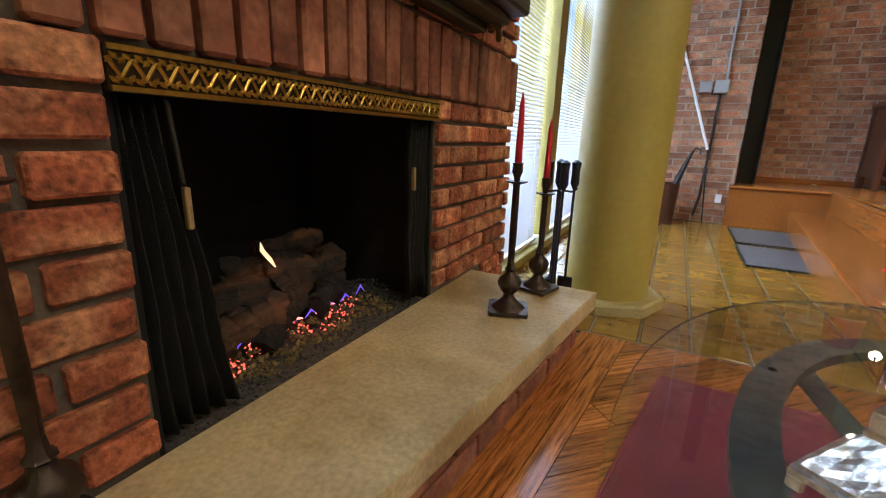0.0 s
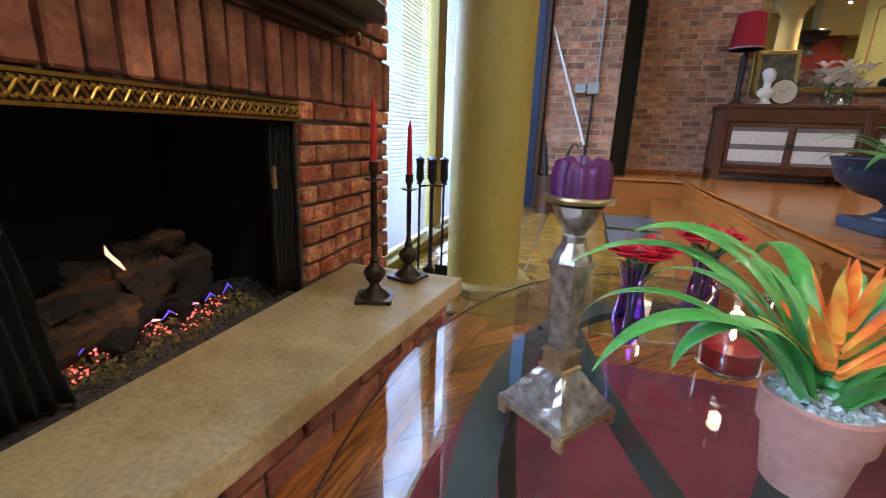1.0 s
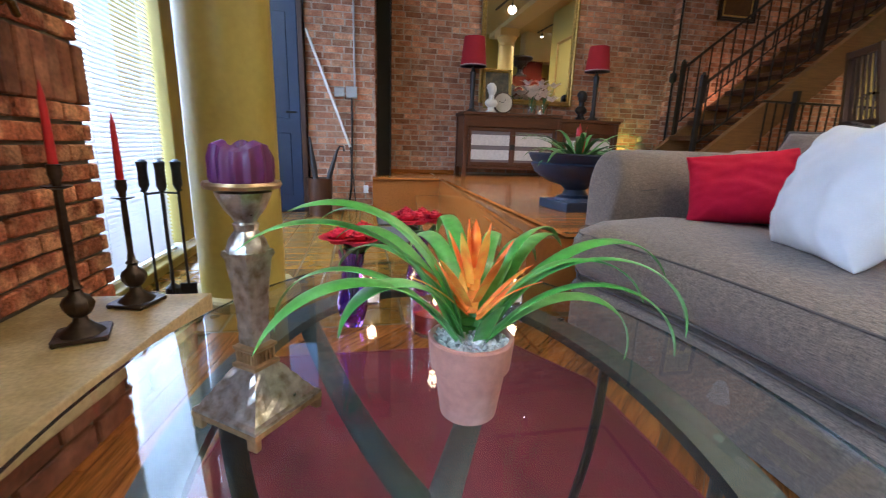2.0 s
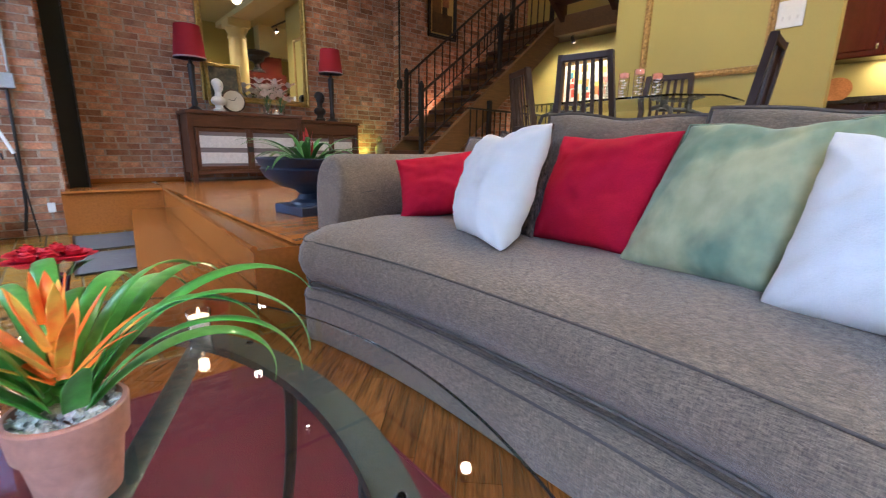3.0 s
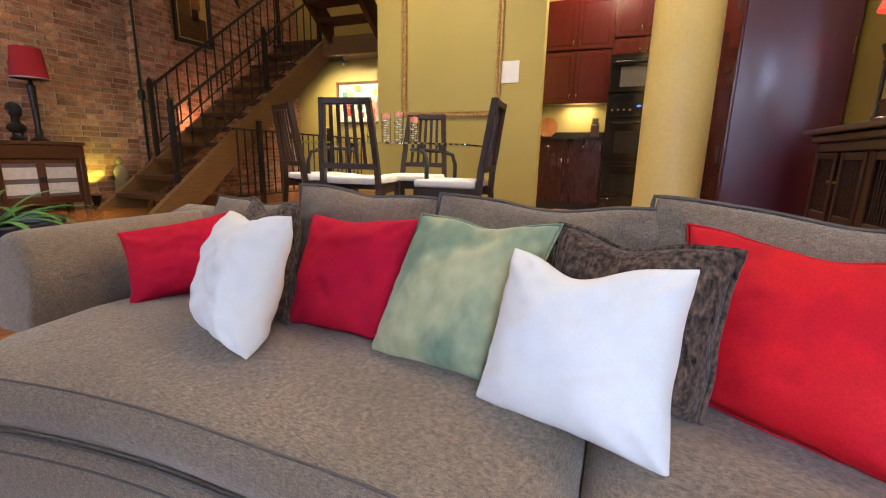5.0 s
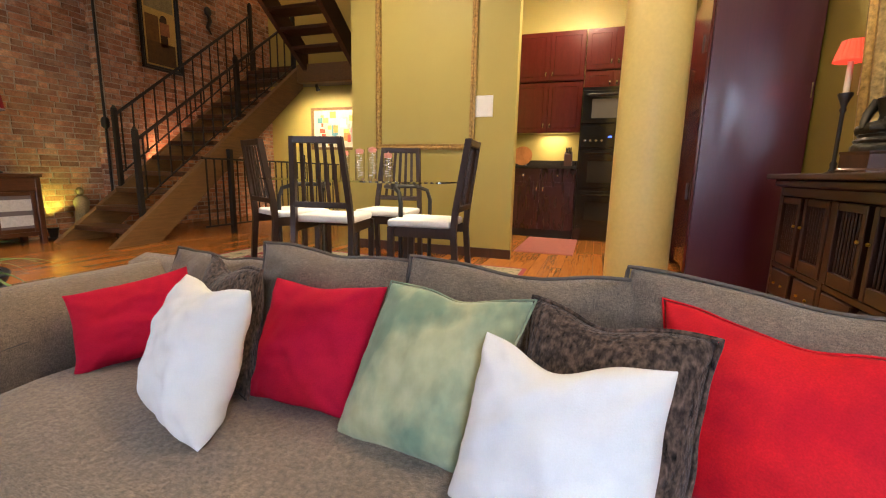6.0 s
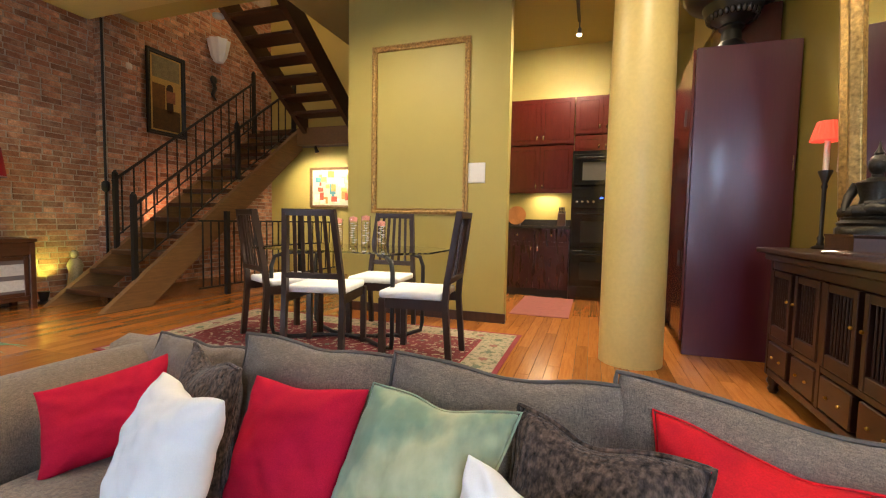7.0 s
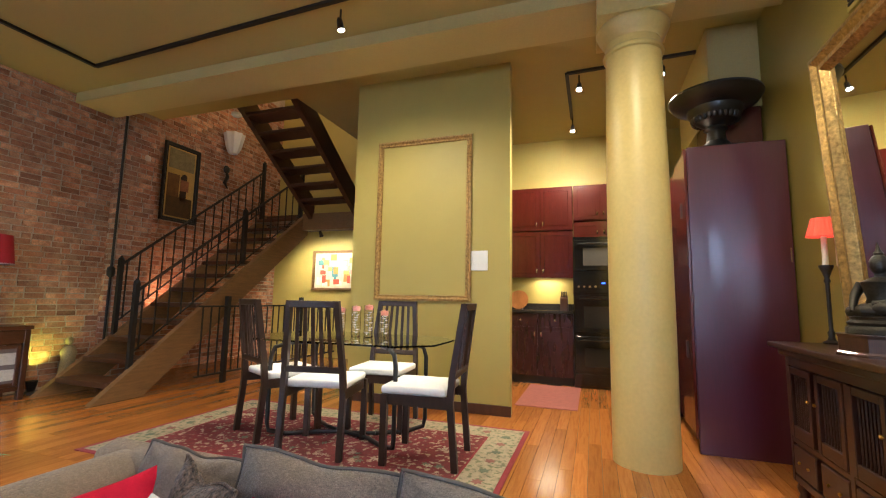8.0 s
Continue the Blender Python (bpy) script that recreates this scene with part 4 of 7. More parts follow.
# carved candle stand with a purple candle
m_silver = mat("antique_silver_gilt", (0.60, 0.56, 0.48), 0.30, metal=0.85, var=0.16, scale=30, bump=0.5, fine=90, second=(0.25, 0.19, 0.11), mix_scale=70, mix_at=(0.38, 0.70), dist=0.002)
m_gilt = mat("worn_gilt_edge", (0.48, 0.33, 0.16), 0.35, metal=0.8, var=0.3, bump=0.3)
stand = thing("candle_stand", pose(0.852, 1.058, TOP, 0, 0, -36.6) @ Matrix.Diagonal((0.93, 0.93, 0.985, 1)), "carved silver-gilt square candle stand with purple candle", "candle holder")


def square_lathe(bm, prof, turn=45):
    rings = []
    for r, z in prof:
        rings.append([bm.verts.new((r * math.cos(radians(turn + 90 * k)) * 1.414, r * math.sin(radians(turn + 90 * k)) * 1.414, z)) for k in range(4)])
    for a, b in zip(rings, rings[1:]):
        for k in range(4):
            bm.faces.new((a[k], a[(k + 1) % 4], b[(k + 1) % 4], b[k]))
    bm.faces.new(rings[0][::-1])
    bm.faces.new(rings[-1])
    return bm


bm = B()
square_lathe(bm, [(0.0525, 0.016), (0.0525, 0.024), (0.047, 0.026), (0.018, 0.068), (0.0165, 0.071)])
bmesh.ops.subdivide_edges(bm, edges=bm.edges[:], cuts=5, use_grid_fill=True)
for v in bm.verts:
    if 0.027 < v.co.z < 0.067:
        v.co += v.co.normalized() * 0.0016 * math.sin(v.co.x * 330) * math.sin(v.co.y * 330)
part("foot", bm, m_silver, stand, "carved pyramid foot", False)
bm = B()
square_lathe(bm, [(0.0535, 0.014), (0.0535, 0.020)])
for a in (-1, 1):
    for b in (-1, 1):
        box(bm, min(a * 0.0535, a * 0.038), min(b * 0.0535, b * 0.044), 0, max(a * 0.0535, a * 0.038), max(b * 0.0535, b * 0.044), 0.015, 0.002)
part("foot_rim", bm, m_gilt, stand, "worn gilt rim and feet")
bm = B()
square_lathe(bm, [(0.0190, 0.069), (0.0190, 0.073), (0.0155, 0.075), (0.0155, 0.089), (0.0175, 0.091), (0.0175, 0.094), (0.0130, 0.096)])
flutes = []
for k in range(5):
    for s in (-1, 1):
        flutes += [(-0.0135 + k * 0.0060, s * 0.0158 - 0.001, 0.076, -0.0105 + k * 0.0060, s * 0.0158 + 0.001, 0.088), (s * 0.0168 - 0.001, -0.0135 + k * 0.0060, 0.076, s * 0.0168 + 0.001, -0.0105 + k * 0.0060, 0.088)]
collar = part("collar", bm, m_gilt, stand)
for f in flutes:
    part("flute", box(B(), *f), m_gilt, collar)
bm = B()
square_lathe(bm, [(0.0120, 0.095), (0.0125, 0.13), (0.0145, 0.165), (0.0180, 0.195), (0.0200, 0.200), (0.0200, 0.204)])
bmesh.ops.subdivide_edges(bm, edges=bm.edges[:], cuts=6, use_grid_fill=True)
for v in bm.verts:
    v.co.x *= 1 + 0.035 * math.sin(v.co.z * 420) * math.cos(v.co.y * 300)
    v.co.y *= 1 + 0.035 * math.sin(v.co.z * 420) * math.cos(v.co.x * 300)
part("shaft", bm, m_silver, stand, "chased tapering square shaft")
bm = B()
lathe(bm, [(0.023, 0.203), (0.022, 0.207), (0.019, 0.216), (0.012, 0.226), (0.0135, 0.233), (0.011, 0.235), (0.014, 0.240), (0.021, 0.249), (0.027, 0.262), (0.029, 0.267), (0.020, 0.270)], 24, flute=0.05, lobes=8)
part("cup", bm, m_silver, stand, "leaf-carved cup", True)
part("plate", lathe(B(), [(0.012, 0.268), (0.039, 0.271), (0.0415, 0.275), (0.040, 0.278), (0.010, 0.276)], 32), m_gilt, stand, "shallow gilt drip plate", True)
m_purple = mat("purple_wax", (0.105, 0.018, 0.085), 0.38, var=0.15, scale=30, bump=0.1)
bm = B()
prof = [(0.031, 0.277), (0.0325, 0.282), (0.0325, 0.302), (0.029, 0.312), (0.018, 0.316), (0.013, 0.309), (0.012, 0.304)]
lathe(bm, prof, 72, flute=0.055, lobes=14)
for v in bm.verts:
    if v.co.z > 0.306:
        v.co.z += 0.004 * math.sin(3 * math.atan2(v.co.y, v.co.x) + 1)
part("candle", bm, m_purple, stand, "fluted purple candle burnt hollow", True)

# potted orange bromeliad
m_terra = mat("terracotta", (0.50, 0.235, 0.165), 0.85, var=0.12, scale=12, bump=0.2, fine=90, second=(0.58, 0.36, 0.29), mix_scale=6, mix_at=(0.5, 0.7))
m_leaf = mat("bromeliad_leaf", (0.115, 0.36, 0.050), 0.30, var=0.2, scale=9, bump=0.08, second=(0.25, 0.50, 0.14), mix_scale=9, stretch=(1, 1, 1))
m_bract = mat("orange_bract", (0.92, 0.20, 0.012), 0.45, var=0.12, scale=20, second=(0.98, 0.52, 0.06), mix_scale=22)
m_pebble = mat("white_pebbles", (0.62, 0.60, 0.55), 0.8, var=0.3, scale=40, island=True, rand=0.35)


def leaf(bm, base, yaw, length, rise, droop, width, n=12, twist=0.0, fold=0.35):
    """A strap leaf that rises from base and arches over."""
    rows = []
    p = Vector(base)
    pitch = rise
    step = length / n
    d0 = Vector((math.cos(yaw), math.sin(yaw), 0))
    side = Vector((-math.sin(yaw), math.cos(yaw), 0))
    for i in range(n + 1):
        f = i / n
        w = width * (0.75 + 0.5 * f if f < 0.3 else 0.9) * (1 - max(0, (f - 0.55) / 0.45) ** 1.8) + 0.0004
        d = d0 * math.cos(pitch) + Vector((0, 0, 1)) * math.sin(pitch)
        nrm = side.cross(d)
        s = (side * math.cos(twist * f) + nrm * math.sin(twist * f))
        lift = nrm * w * fold * (1 - 0.6 * f)
        rows.append([bm.verts.new(p - s * w / 2 - lift * -0.5), bm.verts.new(p), bm.verts.new(p + s * w / 2 - lift * -0.5)])
        p = p + d * step
        pitch -= droop / n * (0.4 + 1.4 * f)
    for a, b in zip(rows, rows[1:]):
        for k in range(2):
            bm.faces.new((a[k], a[k + 1], b[k + 1], b[k]))


def leafy(name, parent, specs, material, label="", thick=0.0012):
    for s in specs:
        bm = B()
        leaf(bm, *s)
        ob = part(name, bm, material, parent, label, True, 180)
        ob.modifiers.new("thick", "SOLIDIFY").thickness = thick
        soften(ob, 1)


pot = thing("potted_bromeliad", pose(1.097, 1.035, TOP), "green strap-leaved bromeliad with orange bloom in terracotta pot", "potted plant")
part("pot", lathe(B(), [(0.032, 0), (0.034, 0.002), (0.0425, 0.062), (0.0475, 0.064), (0.0505, 0.098), (0.049, 0.1), (0.045, 0.1), (0.044, 0.085), (0.01, 0.083)], 40), m_terra, pot, "terracotta flower pot with thick rim", True)
r5 = random.Random(8)
bx = []
for k in range(420):
    a, q = r5.uniform(0, TAU), 0.044 * math.sqrt(r5.random())
    s = r5.uniform(0.003, 0.006)
    bx.append(((q * math.cos(a), q * math.sin(a), 0.087 + r5.uniform(0, 0.009)), (s, s * 1.3, s * 0.8), Euler((r5.uniform(0, 3), r5.uniform(0, 3), r5.uniform(0, 3))).to_matrix().to_4x4()))
joined("gravel_fill", bx, m_pebble, pot)
specs = []
for k in range(26):
    a = TAU * k / 26 + r5.uniform(-0.14, 0.14)
    ring = k % 3
    if math.sin(a) < -0.55:
        continue
    specs.append(((0.012 * math.cos(a), 0.012 * math.sin(a), 0.092 + 0.012 * ring), a, r5.uniform(0.25, 0.33) * (0.82 if ring == 2 else 1), radians(50 + 9 * ring + r5.uniform(-8, 8)), radians(128 + r5.uniform(-28, 32)), r5.uniform(0.022, 0.029), 16, r5.uniform(-0.5, 0.5)))
specs += [((0.006, -0.012, 0.10), -1.3, 0.075, radians(68), radians(45), 0.030, 12, -0.2), ((-0.01, -0.004, 0.10), -2.75, 0.22, radians(68), radians(160), 0.030, 14, 0.2), ((0.012, -0.002, 0.11), -0.35, 0.24, radians(66), radians(145), 0.028, 14, 0.2)]
leafy("leaf", pot, specs, m_leaf)
specs = []
for k in range(13):
    a = TAU * k / 13 * 2.618
    specs.append(((0.003 * math.cos(a), 0.003 * math.sin(a), 0.120 + 0.0055 * k), a, 0.100 - 0.0040 * k, radians(46 + 3.2 * k), radians(24 - 2 * k), 0.0165, 8, 0.0))
for a in (0.2, 1.7, 2.6, 3.4, 5.6):
    specs.append(((0.004 * math.cos(a), 0.004 * math.sin(a), 0.125), a, 0.095, radians(46), radians(30), 0.010, 8, 0.0))
leafy("bract", pot, specs, m_bract, "orange bloom bract")

# two purple vases with red roses
m_violet = clear("violet_glass", (0.50, 0.27, 0.93), 0.02)
m_petal = mat("red_rose", (0.62, 0.010, 0.035), 0.55, var=0.2, scale=40, bump=0.1)
m_stem = mat("stem_green", (0.06, 0.16, 0.04), 0.5)


def rose(parent, c, r, seed):
    rr = random.Random(seed)
    bud = part("rose", sphere(B(), (c[0], c[1], c[2] - r * 0.05), r * 0.42, 10, 8, (1, 1, 1.2)), m_petal, parent, "open red rose", True, 180)
    for layer in range(5):
        k = 3 + layer
        for i in range(k):
            a = TAU * i / k + layer * 0.7 + rr.uniform(-0.2, 0.2)
            R = r * (0.12 + 0.20 * layer)
            hgt = r * (1.05 - 0.12 * layer)
            bm = B()
            rows = []
            for u in range(5):
                f = u / 4
                row = []
                for v in range(5):
                    g = v / 4 - 0.5
                    q = a + g * (1.5 if layer else 2.4)
                    rad = R * (0.55 + 0.6 * f + 0.25 * f * f * (layer > 2)) * (1 - 0.15 * abs(g))
                    row.append(bm.verts.new((c[0] + rad * math.cos(q), c[1] + rad * math.sin(q), c[2] - r * 0.5 + hgt * f * (1 - 0.5 * g * g) - (0.2 * r * max(0, f - 0.8) * layer))))
                rows.append(row)
            for p, q in zip(rows, rows[1:]):
                for v in range(4):
                    bm.faces.new((p[v], p[v + 1], q[v + 1], q[v]))
            part("petal", bm, m_petal, bud, "", True, 180)


def rose_vase(x, y, seed, count, label):
    v = thing("rose_vase", pose(x, y, TOP), label, "vase", "rose vases")
    ob = part("vase", lathe(B(), [(0.017, 0), (0.019, 0.004), (0.026, 0.03), (0.0265, 0.045), (0.019, 0.085), (0.0175, 0.105), (0.024, 0.135), (0.0225, 0.135), (0.0155, 0.105), (0.017, 0.085), (0.0235, 0.045), (0.023, 0.03), (0.015, 0.010)], 32), m_violet, v, "violet glass vase", True)
    ob.visible_shadow = False
    rr = random.Random(seed)
    for k in range(count):
        a, q = TAU * k / count + seed, 0.032 * (0 if k == 0 and count > 4 else 1)
        c = (q * math.cos(a), q * math.sin(a), 0.165 + rr.uniform(-0.008, 0.012))
        rose(v, c, 0.026, seed * 10 + k)
        part("stem", tube(B(), [(0.004 * math.cos(a), 0.004 * math.sin(a), 0.02), (q * 0.4 * math.cos(a), q * 0.4 * math.sin(a), 0.11), (c[0], c[1], c[2] - 0.012)], 0.002, 6), m_stem, v)
    leafy("leaf", v, [((0.01, 0.0, 0.13), a, 0.06, radians(40), radians(60), 0.022, 8, 0.0) for a in (0.5, 2.4, 4.3)], m_stem)


rose_vase(0.955, 1.315, 3, 6, "violet glass vase with a bunch of red roses")
rose_vase(1.090, 1.455, 5, 5, "violet glass vase of red roses farther along the table")

# jar candle, votives and a small tray
m_jar = clear("clear_jar", (0.97, 0.95, 0.95), 0.0)
m_rwax = mat("dark_red_wax", (0.14, 0.006, 0.005), 0.25, var=0.1)
m_fl = glow("candle_flame", (1.0, 0.66, 0.30), 2.6)
jar = thing("jar_candle", pose(1.095, 1.268, TOP) @ Matrix.Scale(1.18, 4), "clear glass jar with dark red candle burning low", "candle")
part("jar", lathe(B(), [(0.030, 0), (0.036, 0.006), (0.0365, 0.085), (0.032, 0.095), (0.033, 0.108), (0.031, 0.108), (0.030, 0.096), (0.0345, 0.084), (0.034, 0.008), (0.02, 0.006)], 32), m_jar, jar, "clear glass jar", True).visible_shadow = False
part("wax", lathe(B(), [(0.033, 0.009), (0.0335, 0.034), (0.010, 0.036)], 28), m_rwax, jar, "dark red wax", True)
part("flame", lathe(B(), [(0.0006, 0.040), (0.004, 0.046), (0.003, 0.054), (0.0004, 0.062)], 10), m_fl, jar, "", True)
lamp("candle_light", "POINT", Matrix.Translation((1.095, 1.268, TOP + 0.085)), 0.06, (1, 0.62, 0.3), 0.01)
m_votwax = mat("cream_wax", (0.75, 0.66, 0.52), 0.4, var=0.05)
for x, y in ((1.285, 1.395), (0.99, 1.425)):
    vt = thing("votive_candle", pose(x, y, TOP), "lit cream votive candle in a small glass", "candle", "votive candles")
    part("glass_cup", lathe(B(), [(0.018, 0), (0.022, 0.045), (0.0205, 0.045), (0.0165, 0.004)], 24), m_jar, vt, "", True).visible_shadow = False
    part("wax", lathe(B(), [(0.0165, 0.005), (0.0185, 0.034), (0.005, 0.035)], 20), m_votwax, vt, "", True)
    part("flame", lathe(B(), [(0.0006, 0.037), (0.003, 0.042), (0.0004, 0.052)], 10), m_fl, vt)
    lamp("candle_light", "POINT", Matrix.Translation((x, y, TOP + 0.062)), 0.06, (1, 0.62, 0.3), 0.01)

# ---- along the far brick wall ----
m_con = mat("walnut_console", (0.085, 0.030, 0.012), 0.35, var=0.25, scale=5, bump=0.06, fine=40, stretch=(1, 8, 8), coat=0.3)
m_panel = mat("white_fabric_panel", (0.62, 0.60, 0.57), 0.8, var=0.1, scale=30, bump=0.2)
m_grey = mat("grey_fabric_panel", (0.17, 0.14, 0.14), 0.8, var=0.1)


def console(x0, x1, y, high, doors, label):
    t = thing("console_cabinet", pose(x0, y, 0), label, "cabinet", "console cabinets")
    w, d = x1 - x0, WALL_F - y - 0.02
    part("top", box(B(), -0.015, -0.012, high - 0.035, w + 0.015, d, high, 0.006, 2), m_con, t)
    part("drawer_rail", box(B(), 0.02, 0.002, high - 0.165, w - 0.02, 0.03, high - 0.037, 0.004), m_con, t)
    bm = box(B(), 0.012, 0.03, 0.10, w - 0.012, d, high - 0.035)
    part("body", bm, m_con, t)
    for x in (0.0, w - 0.05):
        for yy in (0.0, d - 0.05):
            part("leg", box(B(), x, yy, 0, x + 0.05, yy + 0.05, high - 0.036, 0.005), m_con, t)
    part("apron", box(B(), 0.05, 0.006, 0.09, w - 0.05, 0.03, 0.13, 0.003), m_con, t)
    dw = (w - 0.12) / doors
    for k in range(doors):
        a = 0.06 + k * dw
        z0, z1 = 0.135, high - 0.175
        bm = B()
        box(bm, a, 0.0, z0, a + 0.035, 0.028, z1, 0.003)
        box(bm, a + dw - 0.035, 0.0, z0, a + dw, 0.028, z1, 0.003)
        box(bm, a + 0.035, 0.002, z0, a + dw - 0.035, 0.028, z0 + 0.035, 0.003)
        box(bm, a + 0.035, 0.002, z1 - 0.035, a + dw - 0.035, 0.028, z1, 0.003)
        dr = part("door", bm, m_con, t)
        hh = (z1 - z0 - 0.07)
        part("panel", box(B(), a + 0.03, 0.012, z0 + 0.03, a + dw - 0.03, 0.024, z1 - 0.03), m_grey, dr, "grey backing panel")
        for f0, f1 in ((0.08, 0.40), (0.54, 0.88)):
            part("panel", box(B(), a + 0.036, 0.006, z0 + 0.035 + hh * f0, a + dw - 0.036, 0.013, z0 + 0.035 + hh * f1, 0.002), m_panel, dr, "white fabric panel")
        if k % 2 == 0:
            part("latch", box(B(), a + dw - 0.03, -0.006, (z0 + z1) / 2 - 0.03, a + dw + 0.03, 0.0, (z0 + z1) / 2 + 0.03, 0.004), M["black"], dr, "black iron latch")
    return t


console(2.15, 3.34, 5.60, 0.735, 2, "dark walnut console with white fabric door panels")
console(3.36, 4.14, 5.66, 0.700, 2, "lower dark walnut console beside the taller one")

m_shade = mat("crimson_lampshade", (0.33, 0.008, 0.02), 0.9, var=0.08, scale=40, bump=0.2, fine=300)
m_lampb = mat("black_lamp_base", (0.018, 0.014, 0.014), 0.4, var=0.2)


def table_lamp(x, y, z, base, shade_h, r0, r1, label):
    t = thing("table_lamp", pose(x, y, z), label, "lamp", "console lamps")
    part("base", lathe(B(), [(0.07, 0), (0.075, 0.012), (0.05, 0.03), (0.028, 0.05), (0.032, 0.09), (0.024, 0.13), (0.033, base - 0.12), (0.036, base - 0.08), (0.020, base - 0.06), (0.012, base)], 20), m_lampb, t, "turned black base", True)
    part("neck", rod(B(), (0, 0, base - 0.01), (0, 0, base + 0.10), 0.007), m_lampb, t)
    bm = lathe(B(), [(r0, base - 0.005), (r1, base - 0.005 + shade_h), (r1 - 0.004, base - 0.005 + shade_h), (r0 - 0.004, base - 0.004)], 36)
    part("shade", bm, m_shade, t, "crimson fabric drum shade", True)
    part("shade_trim", lathe(B(), [(r0 + 0.002, base - 0.018), (r0 + 0.003, base - 0.006), (r0 - 0.006, base - 0.006), (r0 - 0.004, base - 0.018)], 36), mat("pale_trim", (0.5, 0.4, 0.45), 0.8), t)


table_lamp(2.28, 5.80, 0.735, 0.53, 0.30, 0.150, 0.118, "tall black table lamp with crimson shade")
table_lamp(3.855, 5.82, 0.700, 0.60, 0.27, 0.148, 0.115, "black table lamp with crimson shade on the lower console")

# wall mirror in a gilt frame
m_gold = mat("gilt_frame", (0.42, 0.29, 0.075), 0.38, metal=0.8, var=0.3, scale=30, bump=0.6, fine=70)
m_mirror = mat("mirror_glass", (0.88, 0.88, 0.86), 0.015, metal=1.0, var=0.0, bump=0)


def framed(name, m, w, h, border, depth, m_frame, label, category, inner=None, m_inner=None, innerlabel="", steps=2):
    """A framed panel standing in the local xz plane, facing -y."""
    t = thing(name, m, label, category)
    for k in range(4):
        bm = B()
        L, W = (w, h) if k % 2 == 0 else (h, w)
        prof = [(0, 0), (0, -depth), (border * 0.25, -depth * 1.15), (border * 0.5, -depth * 0.8), (border * 0.75, -depth * 0.9), (border, -depth * 0.35), (border, 0)]
        rows = []
        for s in (-1, 1):
            rows.append([bm.verts.new((s * (L / 2 - b), y, W / 2 - b)) for b, y in prof])
        for j in range(len(prof)):
            bm.faces.new((rows[0][j], rows[0][(j + 1) % len(prof)], rows[1][(j + 1) % len(prof)], rows[1][j]))
        bm.faces.new(rows[0][::-1])
        bm.faces.new(rows[1])
        bm.transform(Matrix.Rotation(k * math.pi / 2, 4, "Y"))
        part("frame_rail", bm, m_frame, t)
    if m_inner:
        part(inner, box(B(), -w / 2 + border * 0.9, -depth * 0.3, -h / 2 + border * 0.9, w / 2 - border * 0.9, -0.002, h / 2 - border * 0.9), m_inner, t, innerlabel)
    return t


framed("wall_mirror", pose(3.02, WALL_F - 0.035, 1.80), 1.22, 1.86, 0.065, 0.04, m_gold, "large gilt-framed mirror on the brick wall", "mirror", "mirror_glass", m_mirror)
m_smallpic = mat("dark_landscape", (0.10, 0.085, 0.05), 0.6, var=0.5, scale=12, second=(0.03, 0.035, 0.025), mix_scale=8)
framed("framed_picture", pose(2.62, 5.93, 1.03, -8), 0.36, 0.46, 0.035, 0.02, m_gold, "small dark framed picture leaning on the mirror", "picture", "canvas", m_smallpic)

# white bust, round plate clock, vases of lilies, dark bust
m_plaster = mat("white_plaster", (0.75, 0.73, 0.68), 0.6, var=0.06, bump=0.05)


def bust(x, y, z, s, material, label):
    bm = B()
    lathe(bm, [(0.05, 0), (0.055, 0.02), (0.035, 0.035), (0.035, 0.06)], 16)
    sphere(bm, (0, 0, 0.10), 0.06, 16, 10, (1.25, 0.7, 0.8))
    lathe(bm, [(0.032, 0.12), (0.028, 0.17), (0.030, 0.19)], 14)
    sphere(bm, (0, -0.008, 0.235), 0.052, 16, 12, (0.85, 1.0, 1.2))
    sphere(bm, (0, 0.012, 0.26), 0.05, 12, 8, (0.95, 0.95, 0.9))
    sphere(bm, (0, -0.06, 0.23), 0.012, 8, 6)
    bm.transform(Matrix.Scale(s, 4))
    ob = link("bust_statue", bm, material, True, 60)
    ob.matrix_basis = pose(x, y, z, 0, 0, 15)
    tagged(ob, label, "statue")


bust(2.50, 5.74, 0.735, 1.12, m_plaster, "white plaster head bust on the console")
bust(3.66, 5.76, 0.700, 1.15, mat("black_bronze", (0.02, 0.018, 0.018), 0.35, metal=0.4, var=0.2), "dark bronze head bust on the lower console")
clock = thing("round_clock", pose(2.67, 5.83, 0.735, -6), "round pale-faced clock in dark rim leaning upright", "clock")
m_face = mat("cream_clock_face", (0.60, 0.54, 0.45), 0.5, var=0.08)
part("rim", lathe(B(), [(0.118, 0), (0.125, 0.01), (0.125, 0.03), (0.118, 0.035)], 36), M["dark_wood"], clock, "", True).matrix_basis = pose(0, 0, 0.126, 90)
part("face", lathe(B(), [(0.110, 0.034), (0.110, 0.040), (0.02, 0.041)], 36), m_face, clock).matrix_basis = pose(0, 0, 0.126, 90)
bm = B()
bar(bm, (0, -0.043, 0.126), (0.03, -0.043, 0.17), 0.004, 0.004)
bar(bm, (0, -0.043, 0.126), (-0.05, -0.043, 0.14), 0.004, 0.004)
part("pointer", bm, M["black"], clock)
m_lily = mat("white_pink_petal", (0.88, 0.82, 0.78), 0.6, var=0.1, scale=30)
m_vase = clear("clear_vase", (0.97, 0.97, 0.97), 0.02)
r6 = random.Random(11)
